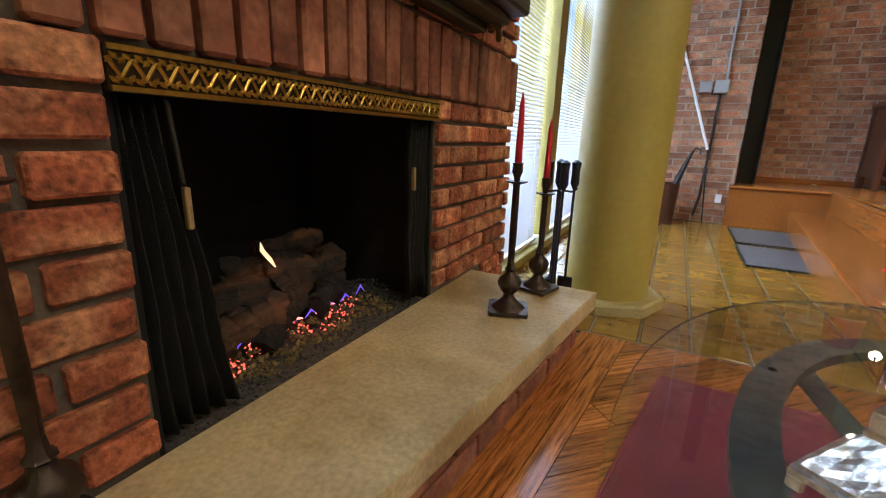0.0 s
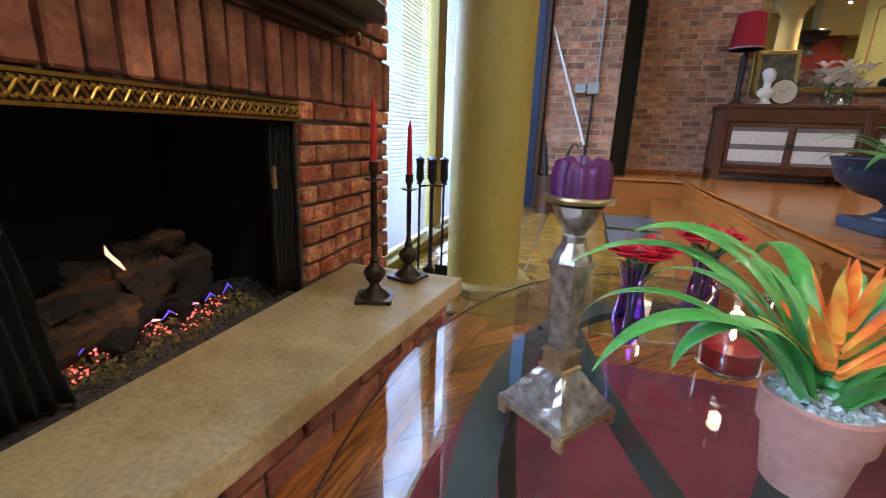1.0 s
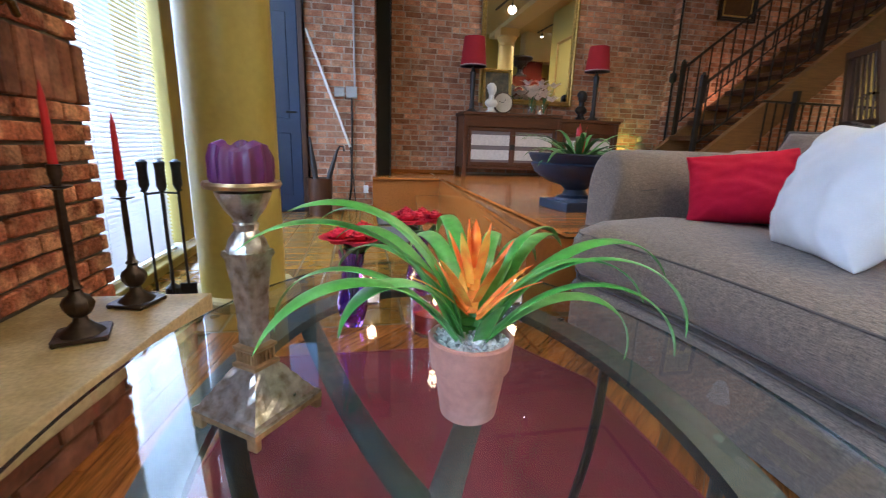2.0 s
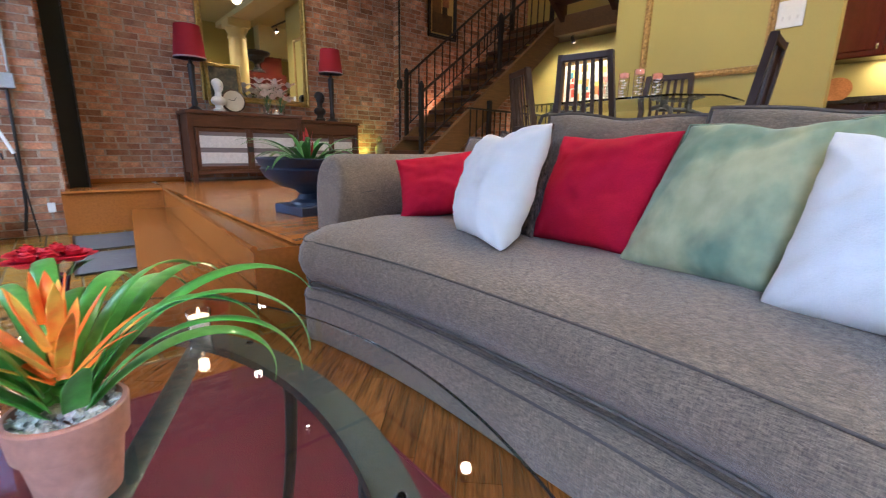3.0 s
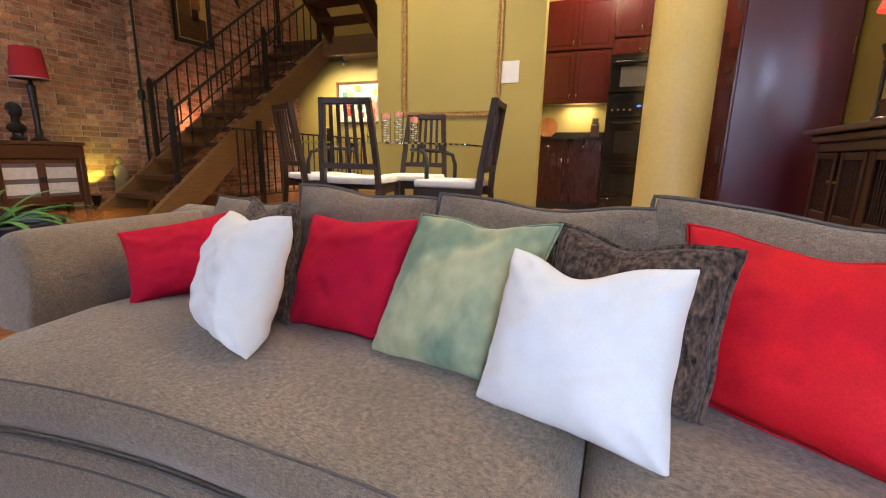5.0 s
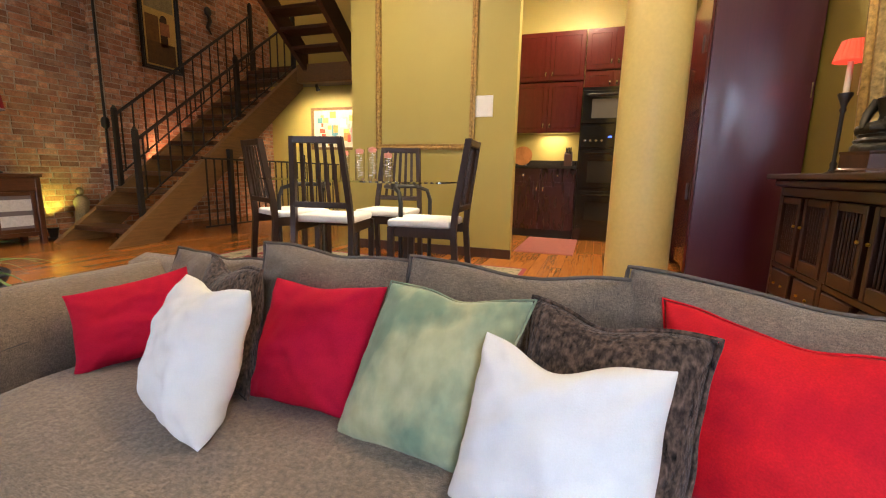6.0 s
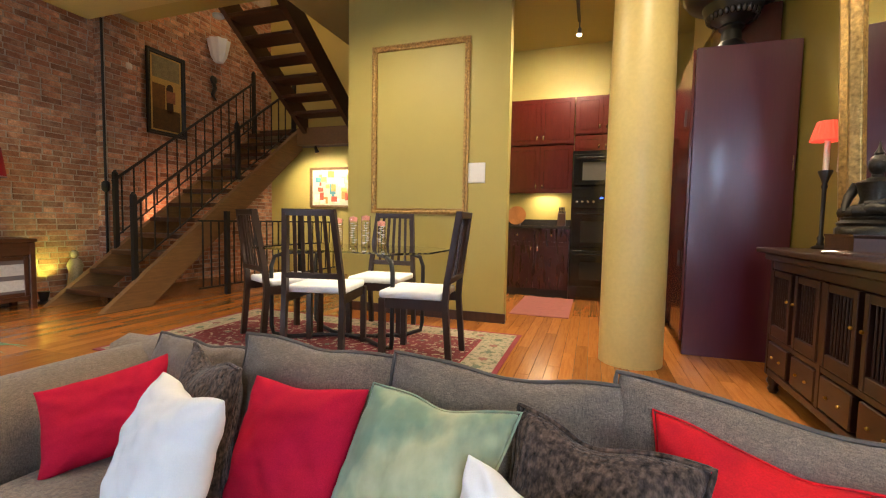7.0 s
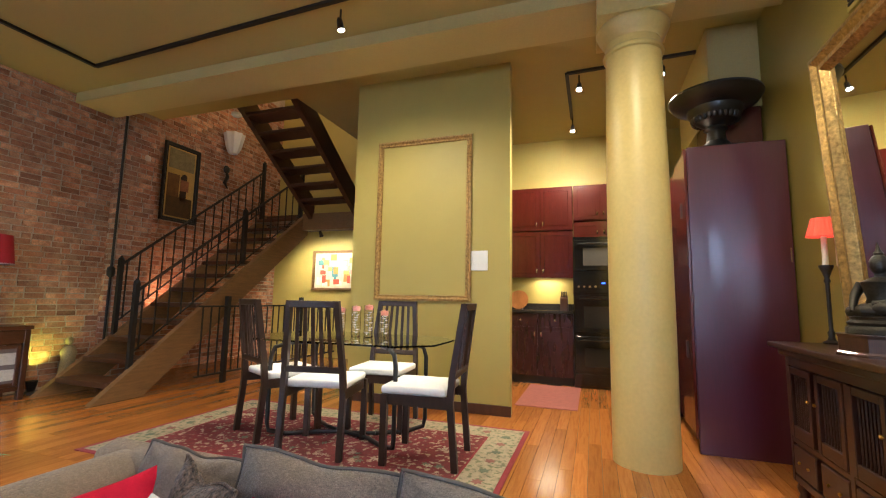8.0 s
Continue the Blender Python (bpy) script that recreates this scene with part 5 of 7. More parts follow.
for x, y in ((3.00, 5.72), (3.17, 5.76)):
    v = thing("lily_vase", pose(x, y, 0.735), "clear glass vase of white lilies on the console", "vase", "lily vases")
    part("vase", lathe(B(), [(0.04, 0), (0.045, 0.01), (0.05, 0.13), (0.047, 0.13), (0.042, 0.012)], 20), m_vase, v, "", True).visible_shadow = False
    for k in range(8):
        a, q = r6.uniform(0, TAU), r6.uniform(0.02, 0.11)
        c = Vector((q * math.cos(a), q * math.sin(a) * 0.6, r6.uniform(0.17, 0.36)))
        part("stem", tube(B(), [(0, 0, 0.03), (c.x * 0.4, c.y * 0.4, 0.13), tuple(c)], 0.003, 6), m_stem, v)
        heart = part("lily", sphere(B(), tuple(c), 0.012, 8, 6), m_lily, v, "open white lily", True)
        for j in range(6):
            bm = B()
            leaf(bm, tuple(c), TAU * j / 6 + a, 0.110, radians(38), radians(50), 0.052, 6)
            part("petal", bm, m_lily, heart, "", True)
    leafy("leaf", v, [((0, 0, 0.12), r6.uniform(0, TAU), r6.uniform(0.16, 0.3), radians(75), radians(60), 0.018, 8) for k in range(6)], m_stem)
vt = thing("votive_candle", pose(3.08, 5.66, 0.735), "small lit votive candle before the lilies", "candle", "votive candles")
part("glass_cup", lathe(B(), [(0.025, 0), (0.03, 0.05), (0.028, 0.05), (0.023, 0.004)], 20), m_jar, vt, "", True).visible_shadow = False
part("wax", lathe(B(), [(0.022, 0.006), (0.025, 0.035), (0.01, 0.036)], 20), m_votwax, vt)
part("flame", lathe(B(), [(0.001, 0.036), (0.005, 0.045), (0.001, 0.06)], 10), m_fl, vt)

# blue urn with a bromeliad on the raised floor
m_urn = mat("dark_blue_urn", (0.016, 0.026, 0.052), 0.45, var=0.2, scale=6, bump=0.1)
urn = thing("urn_planter", pose(2.235, 2.99, 0, 0, 0, 8), "dark blue pedestal urn planted with a red bromeliad", "planter")
part("plinth", box(B(), -0.15, -0.15, 0, 0.15, 0.15, 0.055, 0.006, 2), m_urn, urn)
part("bowl", lathe(B(), [(0.115, 0.054), (0.11, 0.07), (0.075, 0.085), (0.06, 0.115), (0.085, 0.14), (0.17, 0.165), (0.245, 0.215), (0.270, 0.262), (0.258, 0.272), (0.272, 0.285), (0.285, 0.312), (0.290, 0.318), (0.285, 0.325), (0.262, 0.325), (0.245, 0.27), (0.05, 0.262)], 48), m_urn, urn, "wide moulded bowl on a foot", True)
part("soil", lathe(B(), [(0.25, 0.27), (0.25, 0.285), (0.05, 0.295)], 32), mat("dark_soil", (0.03, 0.02, 0.012), 0.95, var=0.4, bump=0.6), urn)
specs = []
for k in range(30):
    a = TAU * k / 30 + r6.uniform(-0.1, 0.1)
    specs.append(((0.03 * math.cos(a), 0.03 * math.sin(a), 0.285), a, r6.uniform(0.30, 0.44), radians(r6.uniform(24, 56)), radians(r6.uniform(60, 100)), r6.uniform(0.028, 0.040), 10))
leafy("leaf", urn, specs, mat("broad_leaf", (0.07, 0.20, 0.04), 0.35, var=0.25, scale=6, second=(0.13, 0.28, 0.07), mix_scale=5))
leafy("red_bract", urn, [((0.012 * math.cos(k), 0.012 * math.sin(k), 0.30 + 0.012 * k), k * 2.4, 0.13, radians(82), radians(12), 0.034, 6) for k in range(7)], mat("red_bract", (0.50, 0.020, 0.03), 0.5, var=0.2), "red flower spike")

# steel post, conduits, sockets on the pier
m_post = mat("black_steel", (0.010, 0.010, 0.011), 0.45, var=0.2, scale=5, bump=0.1)
bm = B()
box(bm, 1.165, 5.52, 0, 1.175, 5.68, 3.2)
box(bm, 1.305, 5.52, 0, 1.315, 5.68, 3.2)
box(bm, 1.175, 5.595, 0, 1.305, 5.605, 3.2)
structure("steel_post", bm, m_post, "black steel column by the brick pier", "post")
m_galv = mat("galvanised_box", (0.42, 0.43, 0.43), 0.5, metal=0.3, var=0.1)
jb = thing("junction_box", pose(0.90, 5.255, 0.835), "grey electrical box with conduits on the pier", "electrical box")
part("box", box(B(), -0.055, -0.03, -0.055, 0.055, 0.04, 0.055, 0.004), m_galv, jb)
part("side_box", box(B(), -0.17, -0.015, -0.045, -0.07, 0.04, 0.045, 0.004), m_galv, jb)
part("conduit", rod(B(), (0.03, 0.02, 0.055), (0.03, 0.02, 2.4), 0.010), m_galv, jb, "thin grey conduit")
part("cable", tube(B(), [(0, 0.02, -0.05), (-0.005, 0.02, -0.5), (-0.02, 0.015, -0.95), (-0.05, 0.0, -1.14)], 0.011, 8), M["black"], jb, "black cable")
sock = thing("wall_socket", pose(1.03, 5.25, -0.13), "small white socket with a night light on the pier", "socket")
part("plate", box(B(), -0.025, -0.006, -0.04, 0.025, 0.01, 0.04, 0.003), M["white"], sock)
# umbrella stand
ust = thing("umbrella_stand", pose(0.58, 5.02, LOW), "dark bucket holding two black umbrellas", "umbrella stand")
part("bucket", lathe(B(), [(0.11, 0), (0.125, 0.36), (0.117, 0.36), (0.105, 0.01)], 24), M["dark_wood"], ust, "", True)
part("umbrella", tube(B(), [(0.0, 0, 0.05), (-0.05, 0.0, 0.45), (-0.08, 0.0, 0.75)], [0.012, 0.03, 0.008], 8), M["black"], ust, "furled black umbrella", True)
part("umbrella", tube(B(), [(0.03, 0, 0.05), (0.10, 0, 0.40), (0.17, 0, 0.62), (0.20, 0, 0.67), (0.235, 0, 0.66), (0.24, 0, 0.62)], [0.012, 0.026, 0.012, 0.008, 0.008, 0.008], 8), M["black"], ust, "furled umbrella with crook handle", True)
# entrance door in dark blue behind the column
door = tagged(link("door_1", box(B(), -0.04, 5.62, LOW, 0.455, 5.70, 2.1, 0.006), mat("navy_door", (0.012, 0.024, 0.055), 0.4, var=0.15, coat=0.2)), "dark navy painted entrance door", "door", kind="structure")
part("door_handle", rod(B(), (0.05, 5.62, 0.65), (0.05, 5.57, 0.65), 0.02), m_brass, door, "brass door knob")
for z0, z1 in ((-0.1, 0.7), (0.85, 1.9)):
    part("door_panel", box(B(), 0.06, 5.608, z0, 0.36, 5.62, z1, 0.005), mat("navy_panel", (0.012, 0.022, 0.05), 0.35, coat=0.3), door)
# grey mats on the tiles
m_mat = mat("grey_doormat", (0.115, 0.105, 0.10), 0.95, var=0.2, scale=30, bump=0.6, fine=200)
for x0, y0, x1, y1 in ((1.12, 4.38, 1.57, 5.05), (1.10, 3.66, 1.53, 4.30)):
    t = thing("door_mat", pose(x0, y0, LOW), "flat grey doormat on the yellow tiles", "mat", "door mats")
    part("carpet", box(B(), 0.015, 0.015, 0, x1 - x0 - 0.015, y1 - y0 - 0.015, 0.012, 0.003), m_mat, t)
    part("border", tube(B(), [(0.01, 0.01, 0.008), (x1 - x0 - 0.01, 0.01, 0.008), (x1 - x0 - 0.01, y1 - y0 - 0.01, 0.008), (0.01, y1 - y0 - 0.01, 0.008)], 0.010, 6, closed=True, flat=0.6), M["black"], t)
# baseboard strip on the landing
structure("baseboard", box(B(), 1.32, WALL_F - 0.04, 0.0, 2.14, WALL_F + 0.0, 0.045, 0.004), M["oak_step"], "low oak trim at the wall's foot", "baseboard")

# vertical conduit, detector, sconce, ornament and painting
cd = thing("conduit_pipe", pose(4.97, WALL_F - 0.155, 0), "black vertical conduit with a coupling box", "pipe")
part("pipe", rod(B(), (0, 0, 0), (0, 0, 3.22), 0.014), M["black"], cd)
part("coupling", lathe(B(), [(0.02, 1.22), (0.04, 1.24), (0.045, 1.29), (0.04, 1.33), (0.02, 1.35)], 16), M["black"], cd, "", True)
dt = thing("wall_bell", pose(5.28, WALL_F - 0.135, 2.78, 90), "small round cream bell on the brick pier", "bell")
part("dish", lathe(B(), [(0.055, 0), (0.055, 0.012), (0.03, 0.03), (0.005, 0.034)], 24), m_votwax, dt, "", True)
sc = thing("wall_sconce", pose(6.66, WALL_F - 0.14, 3.30), "white tulip-shaped fabric wall sconce", "sconce")
part("shade", lathe(B(), [(0.06, 0), (0.10, 0.08), (0.13, 0.22), (0.15, 0.33), (0.145, 0.33), (0.09, 0.08), (0.05, 0.01)], 40, flute=0.10, lobes=8), M["white"], sc, "pleated white shade", True)
orn = thing("wall_ornament", pose(6.64, WALL_F - 0.05, 2.84), "small black figure ornament on the brick", "ornament")
bm = B()
sphere(bm, (0, 0, 0.20), 0.06, 12, 8, (1, 0.5, 1.1))
tube(bm, [(0, 0, 0.18), (0.03, 0, 0.08), (-0.02, 0, -0.02), (0.04, 0, -0.10)], [0.03, 0.05, 0.045, 0.015], 10, flat=0.6)
part("figure", bm, M["black"], orn, "", True)
m_canvas = mat("ochre_canvas", (0.55, 0.36, 0.09), 0.6, var=0.2, scale=5)
pic = framed("painting", pose(5.86, WALL_F - 0.03, 2.60), 0.56, 1.11, 0.055, 0.035, M["black"], "tall painting in brown and ochre in a black frame", "painting", "canvas", m_canvas)
flat_shapes = [((-0.20, -0.48), (0.20, -0.20), (0.10, 0.05, 0.015)), ((-0.20, -0.20), (-0.02, 0.12), (0.16, 0.075, 0.02)), ((0.00, -0.25), (0.10, 0.10), (0.035, 0.018, 0.01)), ((-0.2, 0.20), (0.2, 0.48), (0.24, 0.20, 0.09))]
for k, ((a, b), (c, d), colour) in enumerate(flat_shapes):
    part("paint_area", box(B(), a, -0.014, b, c, -0.0115 + 0.0002 * k, d), mat("paint_patch", colour, 0.6, var=0.3, scale=14), pic)
part("paint_area", box(B(), 0.0, -0.0155, -0.10, 0.13, -0.0118, 0.06), mat("paint_patch", (0.30, 0.12, 0.05), 0.6, var=0.3, scale=14), pic)
part("paint_area", lathe(B(), [(0.045, 0), (0.045, 0.003)], 20), mat("paint_patch", (0.04, 0.02, 0.012), 0.6, var=0.3, scale=14), pic).matrix_basis = pose(0.055, -0.012, 0.105, 90)
# statuette and its uplight at the foot of the stair
m_stat = mat("aged_stone_figure", (0.30, 0.24, 0.12), 0.8, var=0.3, bump=0.5)
bm = B()
box(bm, -0.10, -0.07, 0, 0.10, 0.07, 0.08, 0.01)
lathe(bm, [(0.085, 0.08), (0.075, 0.20), (0.06, 0.30), (0.075, 0.38), (0.05, 0.44), (0.022, 0.46)], 14, flute=0.08, lobes=5)
sphere(bm, (0, 0, 0.50), 0.042, 12, 8, (0.9, 0.9, 1.2))
ob = link("stone_statue", bm, m_stat, True, 60)
ob.matrix_basis = pose(4.62, 5.90, 0, 0, 0, -30)
tagged(ob, "weathered standing stone figure by the stair", "statue")
up = thing("floor_uplight", pose(4.30, 5.86, 0), "small black floor spotlight aimed up the brick", "spotlight")
part("can", lathe(B(), [(0.05, 0), (0.05, 0.02), (0.03, 0.03), (0.035, 0.05), (0.05, 0.13), (0.045, 0.13)], 16), M["black"], up, "", True)
lamp("uplight", "SPOT", look((4.36, 5.90, 0.17), (4.50, 6.06, 0.9)), 9, (0.95, 0.95, 0.12), 0.03, 90)
lamp("uplight", "SPOT", look((5.75, 5.86, 0.75), (5.75, 6.08, 1.35)), 14, (1.0, 0.45, 0.22), 0.03, 120)
# streak of sunlight on the pier, modelled as a slim white rod
wr = thing("leaning_rod", pose(0, 0, 0), "streak of sunlight on the brick pier shaped as a slim white rod", "rod")
part("rod", rod(B(), (0.875, 5.20, 0.30), (0.475, 5.28, 1.40), 0.013), mat("sun_streak_white", (0.9, 0.9, 0.9), 0.15, var=0.02, bump=0, coat=0.5), wr, "", True)
part("tip", rod(B(), (0.93, 5.17, LOW), (0.875, 5.20, 0.31), 0.006), M["black"], wr, "black lower end added below the streak", True)

# ---- staircase ----
m_str = mat("stair_timber", (0.20, 0.105, 0.035), 0.5, var=0.25, scale=5, bump=0.15, fine=40, stretch=(1, 10, 10))
m_tread = mat("dark_tread", (0.075, 0.030, 0.012), 0.45, var=0.25, scale=5, bump=0.1, fine=40, stretch=(8, 1, 8))
stair = thing("staircase", pose(0, 0, 0), "open timber staircase with black iron railings", "staircase")
SX = 4.19
for y in (4.80, 5.62):
    part("stringer", prism(B(), [(SX, 0), (SX + 0.49, 0), (7.20, 2.02), (7.20, 2.38)], y, y + 0.07, "y"), m_str, stair, "heavy sloping timber stringer")
for k in range(12):
    x, z = SX + 0.20 + k * 0.232, 0.19 * (k + 1) - 0.02
    part("tread", box(B(), x - 0.03, 4.87, z - 0.05, x + 0.25, 5.62, z, 0.006), m_tread, stair)
part("landing", box(B(), 7.18, 3.75, 2.20, 7.93, 5.72, 2.36), m_tread, stair, "timber landing")
part("landing_beam", box(B(), 7.06, 3.80, 2.08, 7.18, 4.80, 2.34, 0.006), m_str, stair)
for y in (3.80, 4.62):
    part("stringer", prism(B(), [(7.10, 2.22), (7.10, 2.56), (5.40, 3.80), (5.40, 3.46)], y, y + 0.07, "y"), m_tread, stair, "dark upper stringer")
for k in range(7):
    x, z = 6.98 - k * 0.235, 2.50 + k * 0.172
    part("tread", box(B(), x - 0.25, 3.87, z - 0.045, x + 0.03, 4.62, z, 0.006), m_tread, stair)


def railing(name, y, x0, z0, x1, z1, foot, n, newels, parent):
    """A sloping rail with balusters down to the stringer."""
    s = (z1 - z0) / (x1 - x0)
    part("rail", tube(B(), [(x0 - 0.03, y, z0 - 0.03 * s), (x1, y, z1)], 0.017, 8), M["black"], parent, "black iron hand rail")
    part("lower_rail", bar(B(), (x0, y, z0 - foot), (x1, y, z1 - foot), 0.02, 0.012), M["black"], parent)
    for k in range(n):
        f = (k + 0.5) / n
        x, z = x0 + (x1 - x0) * f, z0 + (z1 - z0) * f
        part("baluster", bar(B(), (x, y, z - foot - 0.02), (x, y, z), 0.013, 0.013), M["black"], parent)
    for x, lo, hi in newels:
        bm = bar(B(), (x, y, lo), (x, y, hi), 0.045, 0.045)
        lathe(bm, [(0.03, hi), (0.03, hi + 0.015), (0.018, hi + 0.03), (0.012, hi + 0.045)], 12, (x, y, 0))
        part("newel", bm, M["black"], parent, "black iron newel post")


railing("front", 4.88, 4.57, 1.05, 7.12, 2.98, 0.62, 17, ((4.57, 0.18, 1.14), (5.95, 1.45, 2.16), (7.10, 2.2, 3.05)), stair)
railing("back", 5.66, 4.92, 1.36, 7.10, 3.10, 0.66, 15, ((4.92, 0.35, 1.42), (7.10, 2.2, 3.24)), stair)
# guard rail round the lower stairwell
guard = thing("guard_rail", pose(0, 4.66, 0), "black iron guard rail round the stairwell", "railing")
part("top_rail", bar(B(), (5.15, 0, 0.90), (7.9, 0, 0.90), 0.035, 0.02), M["black"], guard)
part("bottom_rail", bar(B(), (5.15, 0, 0.12), (7.9, 0, 0.12), 0.025, 0.02), M["black"], guard)
for k in range(24):
    part("baluster", bar(B(), (5.2 + k * 0.115, 0, 0.12), (5.2 + k * 0.115, 0, 0.90), 0.013, 0.013), M["black"], guard)
for x in (5.55, 6.95):
    part("post", bar(B(), (x, 0, 0), (x, 0, 1.02), 0.05, 0.05), M["black"], guard)
# bright abstract painting on the back wall, and the track in front of it
ab = framed("abstract_painting", pose(7.945, 4.72, 1.50, 0, 0, -90), 0.94, 0.70, 0.045, 0.035, mat("brown_gilt_frame", (0.20, 0.12, 0.04), 0.4, metal=0.4), "bright abstract painting of coloured blocks in a gilt frame", "painting", "canvas", mat("pale_canvas", (0.62, 0.58, 0.42), 0.6, var=0.15, scale=9))
r7 = random.Random(21)
cols = ((0.55, 0.08, 0.03), (0.70, 0.55, 0.10), (0.08, 0.25, 0.30), (0.75, 0.72, 0.62), (0.55, 0.25, 0.05), (0.70, 0.35, 0.30))
for k in range(26):
    a, b = r7.uniform(-0.40, 0.33), r7.uniform(-0.30, 0.18)
    part("paint_area", box(B(), a, -0.0140 - 0.0002 * k, b, a + r7.uniform(0.05, 0.12), -0.0105, b + r7.uniform(0.06, 0.14)), mat("paint_patch", cols[k % 6], 0.6, var=0.2, scale=14), ab)


def track(points, heads, label):
    t = thing("track_light", pose(0, 0, 0), label, "track light", "track lights")
    for p, q in zip(points, points[1:]):
        part("track", bar(B(), p, q, 0.035, 0.025), M["black"], t)
    for (x, y, z), (ax, ay, az) in heads:
        d = (Vector((ax, ay, az)) - Vector((x, y, z))).normalized()
        h = part("head", tube(B(), [Vector((x, y, z)) - d * 0.05, Vector((x, y, z)) - d * 0.03, Vector((x, y, z)) + d * 0.02, Vector((x, y, z)) + d * 0.045], [0.012, 0.022, 0.026, 0.034], 14), M["black"], t, "black spot head", True)
        part("stem", rod(B(), (x, y, z + 0.03), (x, y, z + 0.12), 0.008), M["black"], h)
        part("bulb", tube(B(), [Vector((x, y, z)) + d * 0.043, Vector((x, y, z)) + d * 0.052], [0.028, 0.020], 14), glow("halogen", (1.0, 0.86, 0.62), 30.0), h, "lit halogen bulb")


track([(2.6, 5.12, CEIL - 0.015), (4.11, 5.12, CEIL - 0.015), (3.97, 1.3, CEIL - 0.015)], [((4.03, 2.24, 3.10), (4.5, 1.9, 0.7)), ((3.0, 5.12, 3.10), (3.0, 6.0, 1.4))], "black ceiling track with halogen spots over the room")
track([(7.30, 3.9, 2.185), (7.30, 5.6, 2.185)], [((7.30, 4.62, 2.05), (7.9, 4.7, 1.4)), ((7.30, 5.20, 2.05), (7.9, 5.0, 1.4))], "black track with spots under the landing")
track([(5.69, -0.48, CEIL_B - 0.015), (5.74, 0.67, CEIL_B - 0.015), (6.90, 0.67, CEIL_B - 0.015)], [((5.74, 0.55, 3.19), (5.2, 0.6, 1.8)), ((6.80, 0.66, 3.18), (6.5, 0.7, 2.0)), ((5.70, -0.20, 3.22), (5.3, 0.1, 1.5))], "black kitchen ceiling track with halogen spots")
sd = thing("smoke_detector", pose(5.55, 4.75, CEIL_B - 0.04), "round white smoke detector on the ceiling", "smoke detector")
part("body", lathe(B(), [(0.05, 0), (0.065, 0.012), (0.065, 0.04)], 24), M["white"], sd, "", True)

# ---- dining table, chairs and rug ----
DT = 0.73
m_gt = clear("dining_glass", (0.80, 0.90, 0.84), 0.0, 1.5)
din = thing("dining_table", pose(4.36, 2.22, 0), "clear glass dining table with clipped corners on black tube legs", "dining table")
hw, hl, cc = 0.42, 0.76, 0.20
pts = [(-hw + cc, -hl), (hw - cc, -hl), (hw, -hl + cc), (hw, hl - cc), (hw - cc, hl), (-hw + cc, hl), (-hw, hl - cc), (-hw, -hl + cc)]
g = part("glass_top", prism(B(), pts, DT - 0.012, DT), m_gt, din, "green-edged clear glass top")
g.visible_shadow = False
for sx in (-1, 1):
    for sy in (-1, 1):
        p = [(sx * 0.06, sy * 0.20, 0.03), (sx * 0.20, sy * 0.40, 0.03), (sx * 0.27, sy * 0.50, 0.06), (sx * 0.28, sy * 0.51, 0.12), (sx * 0.28, sy * 0.51, 0.58), (sx * 0.265, sy * 0.49, 0.655), (sx * 0.20, sy * 0.42, 0.685), (sx * 0.05, sy * 0.28, 0.685)]
        part("leg", tube(B(), p, 0.016, 10), M["black"], din, "bent black steel tube leg", True)
        part("pad", lathe(B(), [(0.025, 0.675), (0.025, DT - 0.0125)], 14, (sx * 0.20, sy * 0.42, 0)), M["black"], din)
part("stretcher", tube(B(), [(0.06, -0.20, 0.03), (0.0, 0, 0.03), (0.06, 0.20, 0.03)], 0.014, 8), M["black"], din)
part("stretcher", tube(B(), [(-0.06, -0.20, 0.03), (0.0, 0, 0.03), (-0.06, 0.20, 0.03)], 0.014, 8), M["black"], din)

m_chair = mat("wenge_chair", (0.028, 0.013, 0.008), 0.4, var=0.25, scale=5, bump=0.05, fine=50, stretch=(8, 8, 1))
m_seat = mat("white_seat_cotton", (0.74, 0.73, 0.72), 0.9, var=0.05, scale=20, bump=0.2, fine=250)


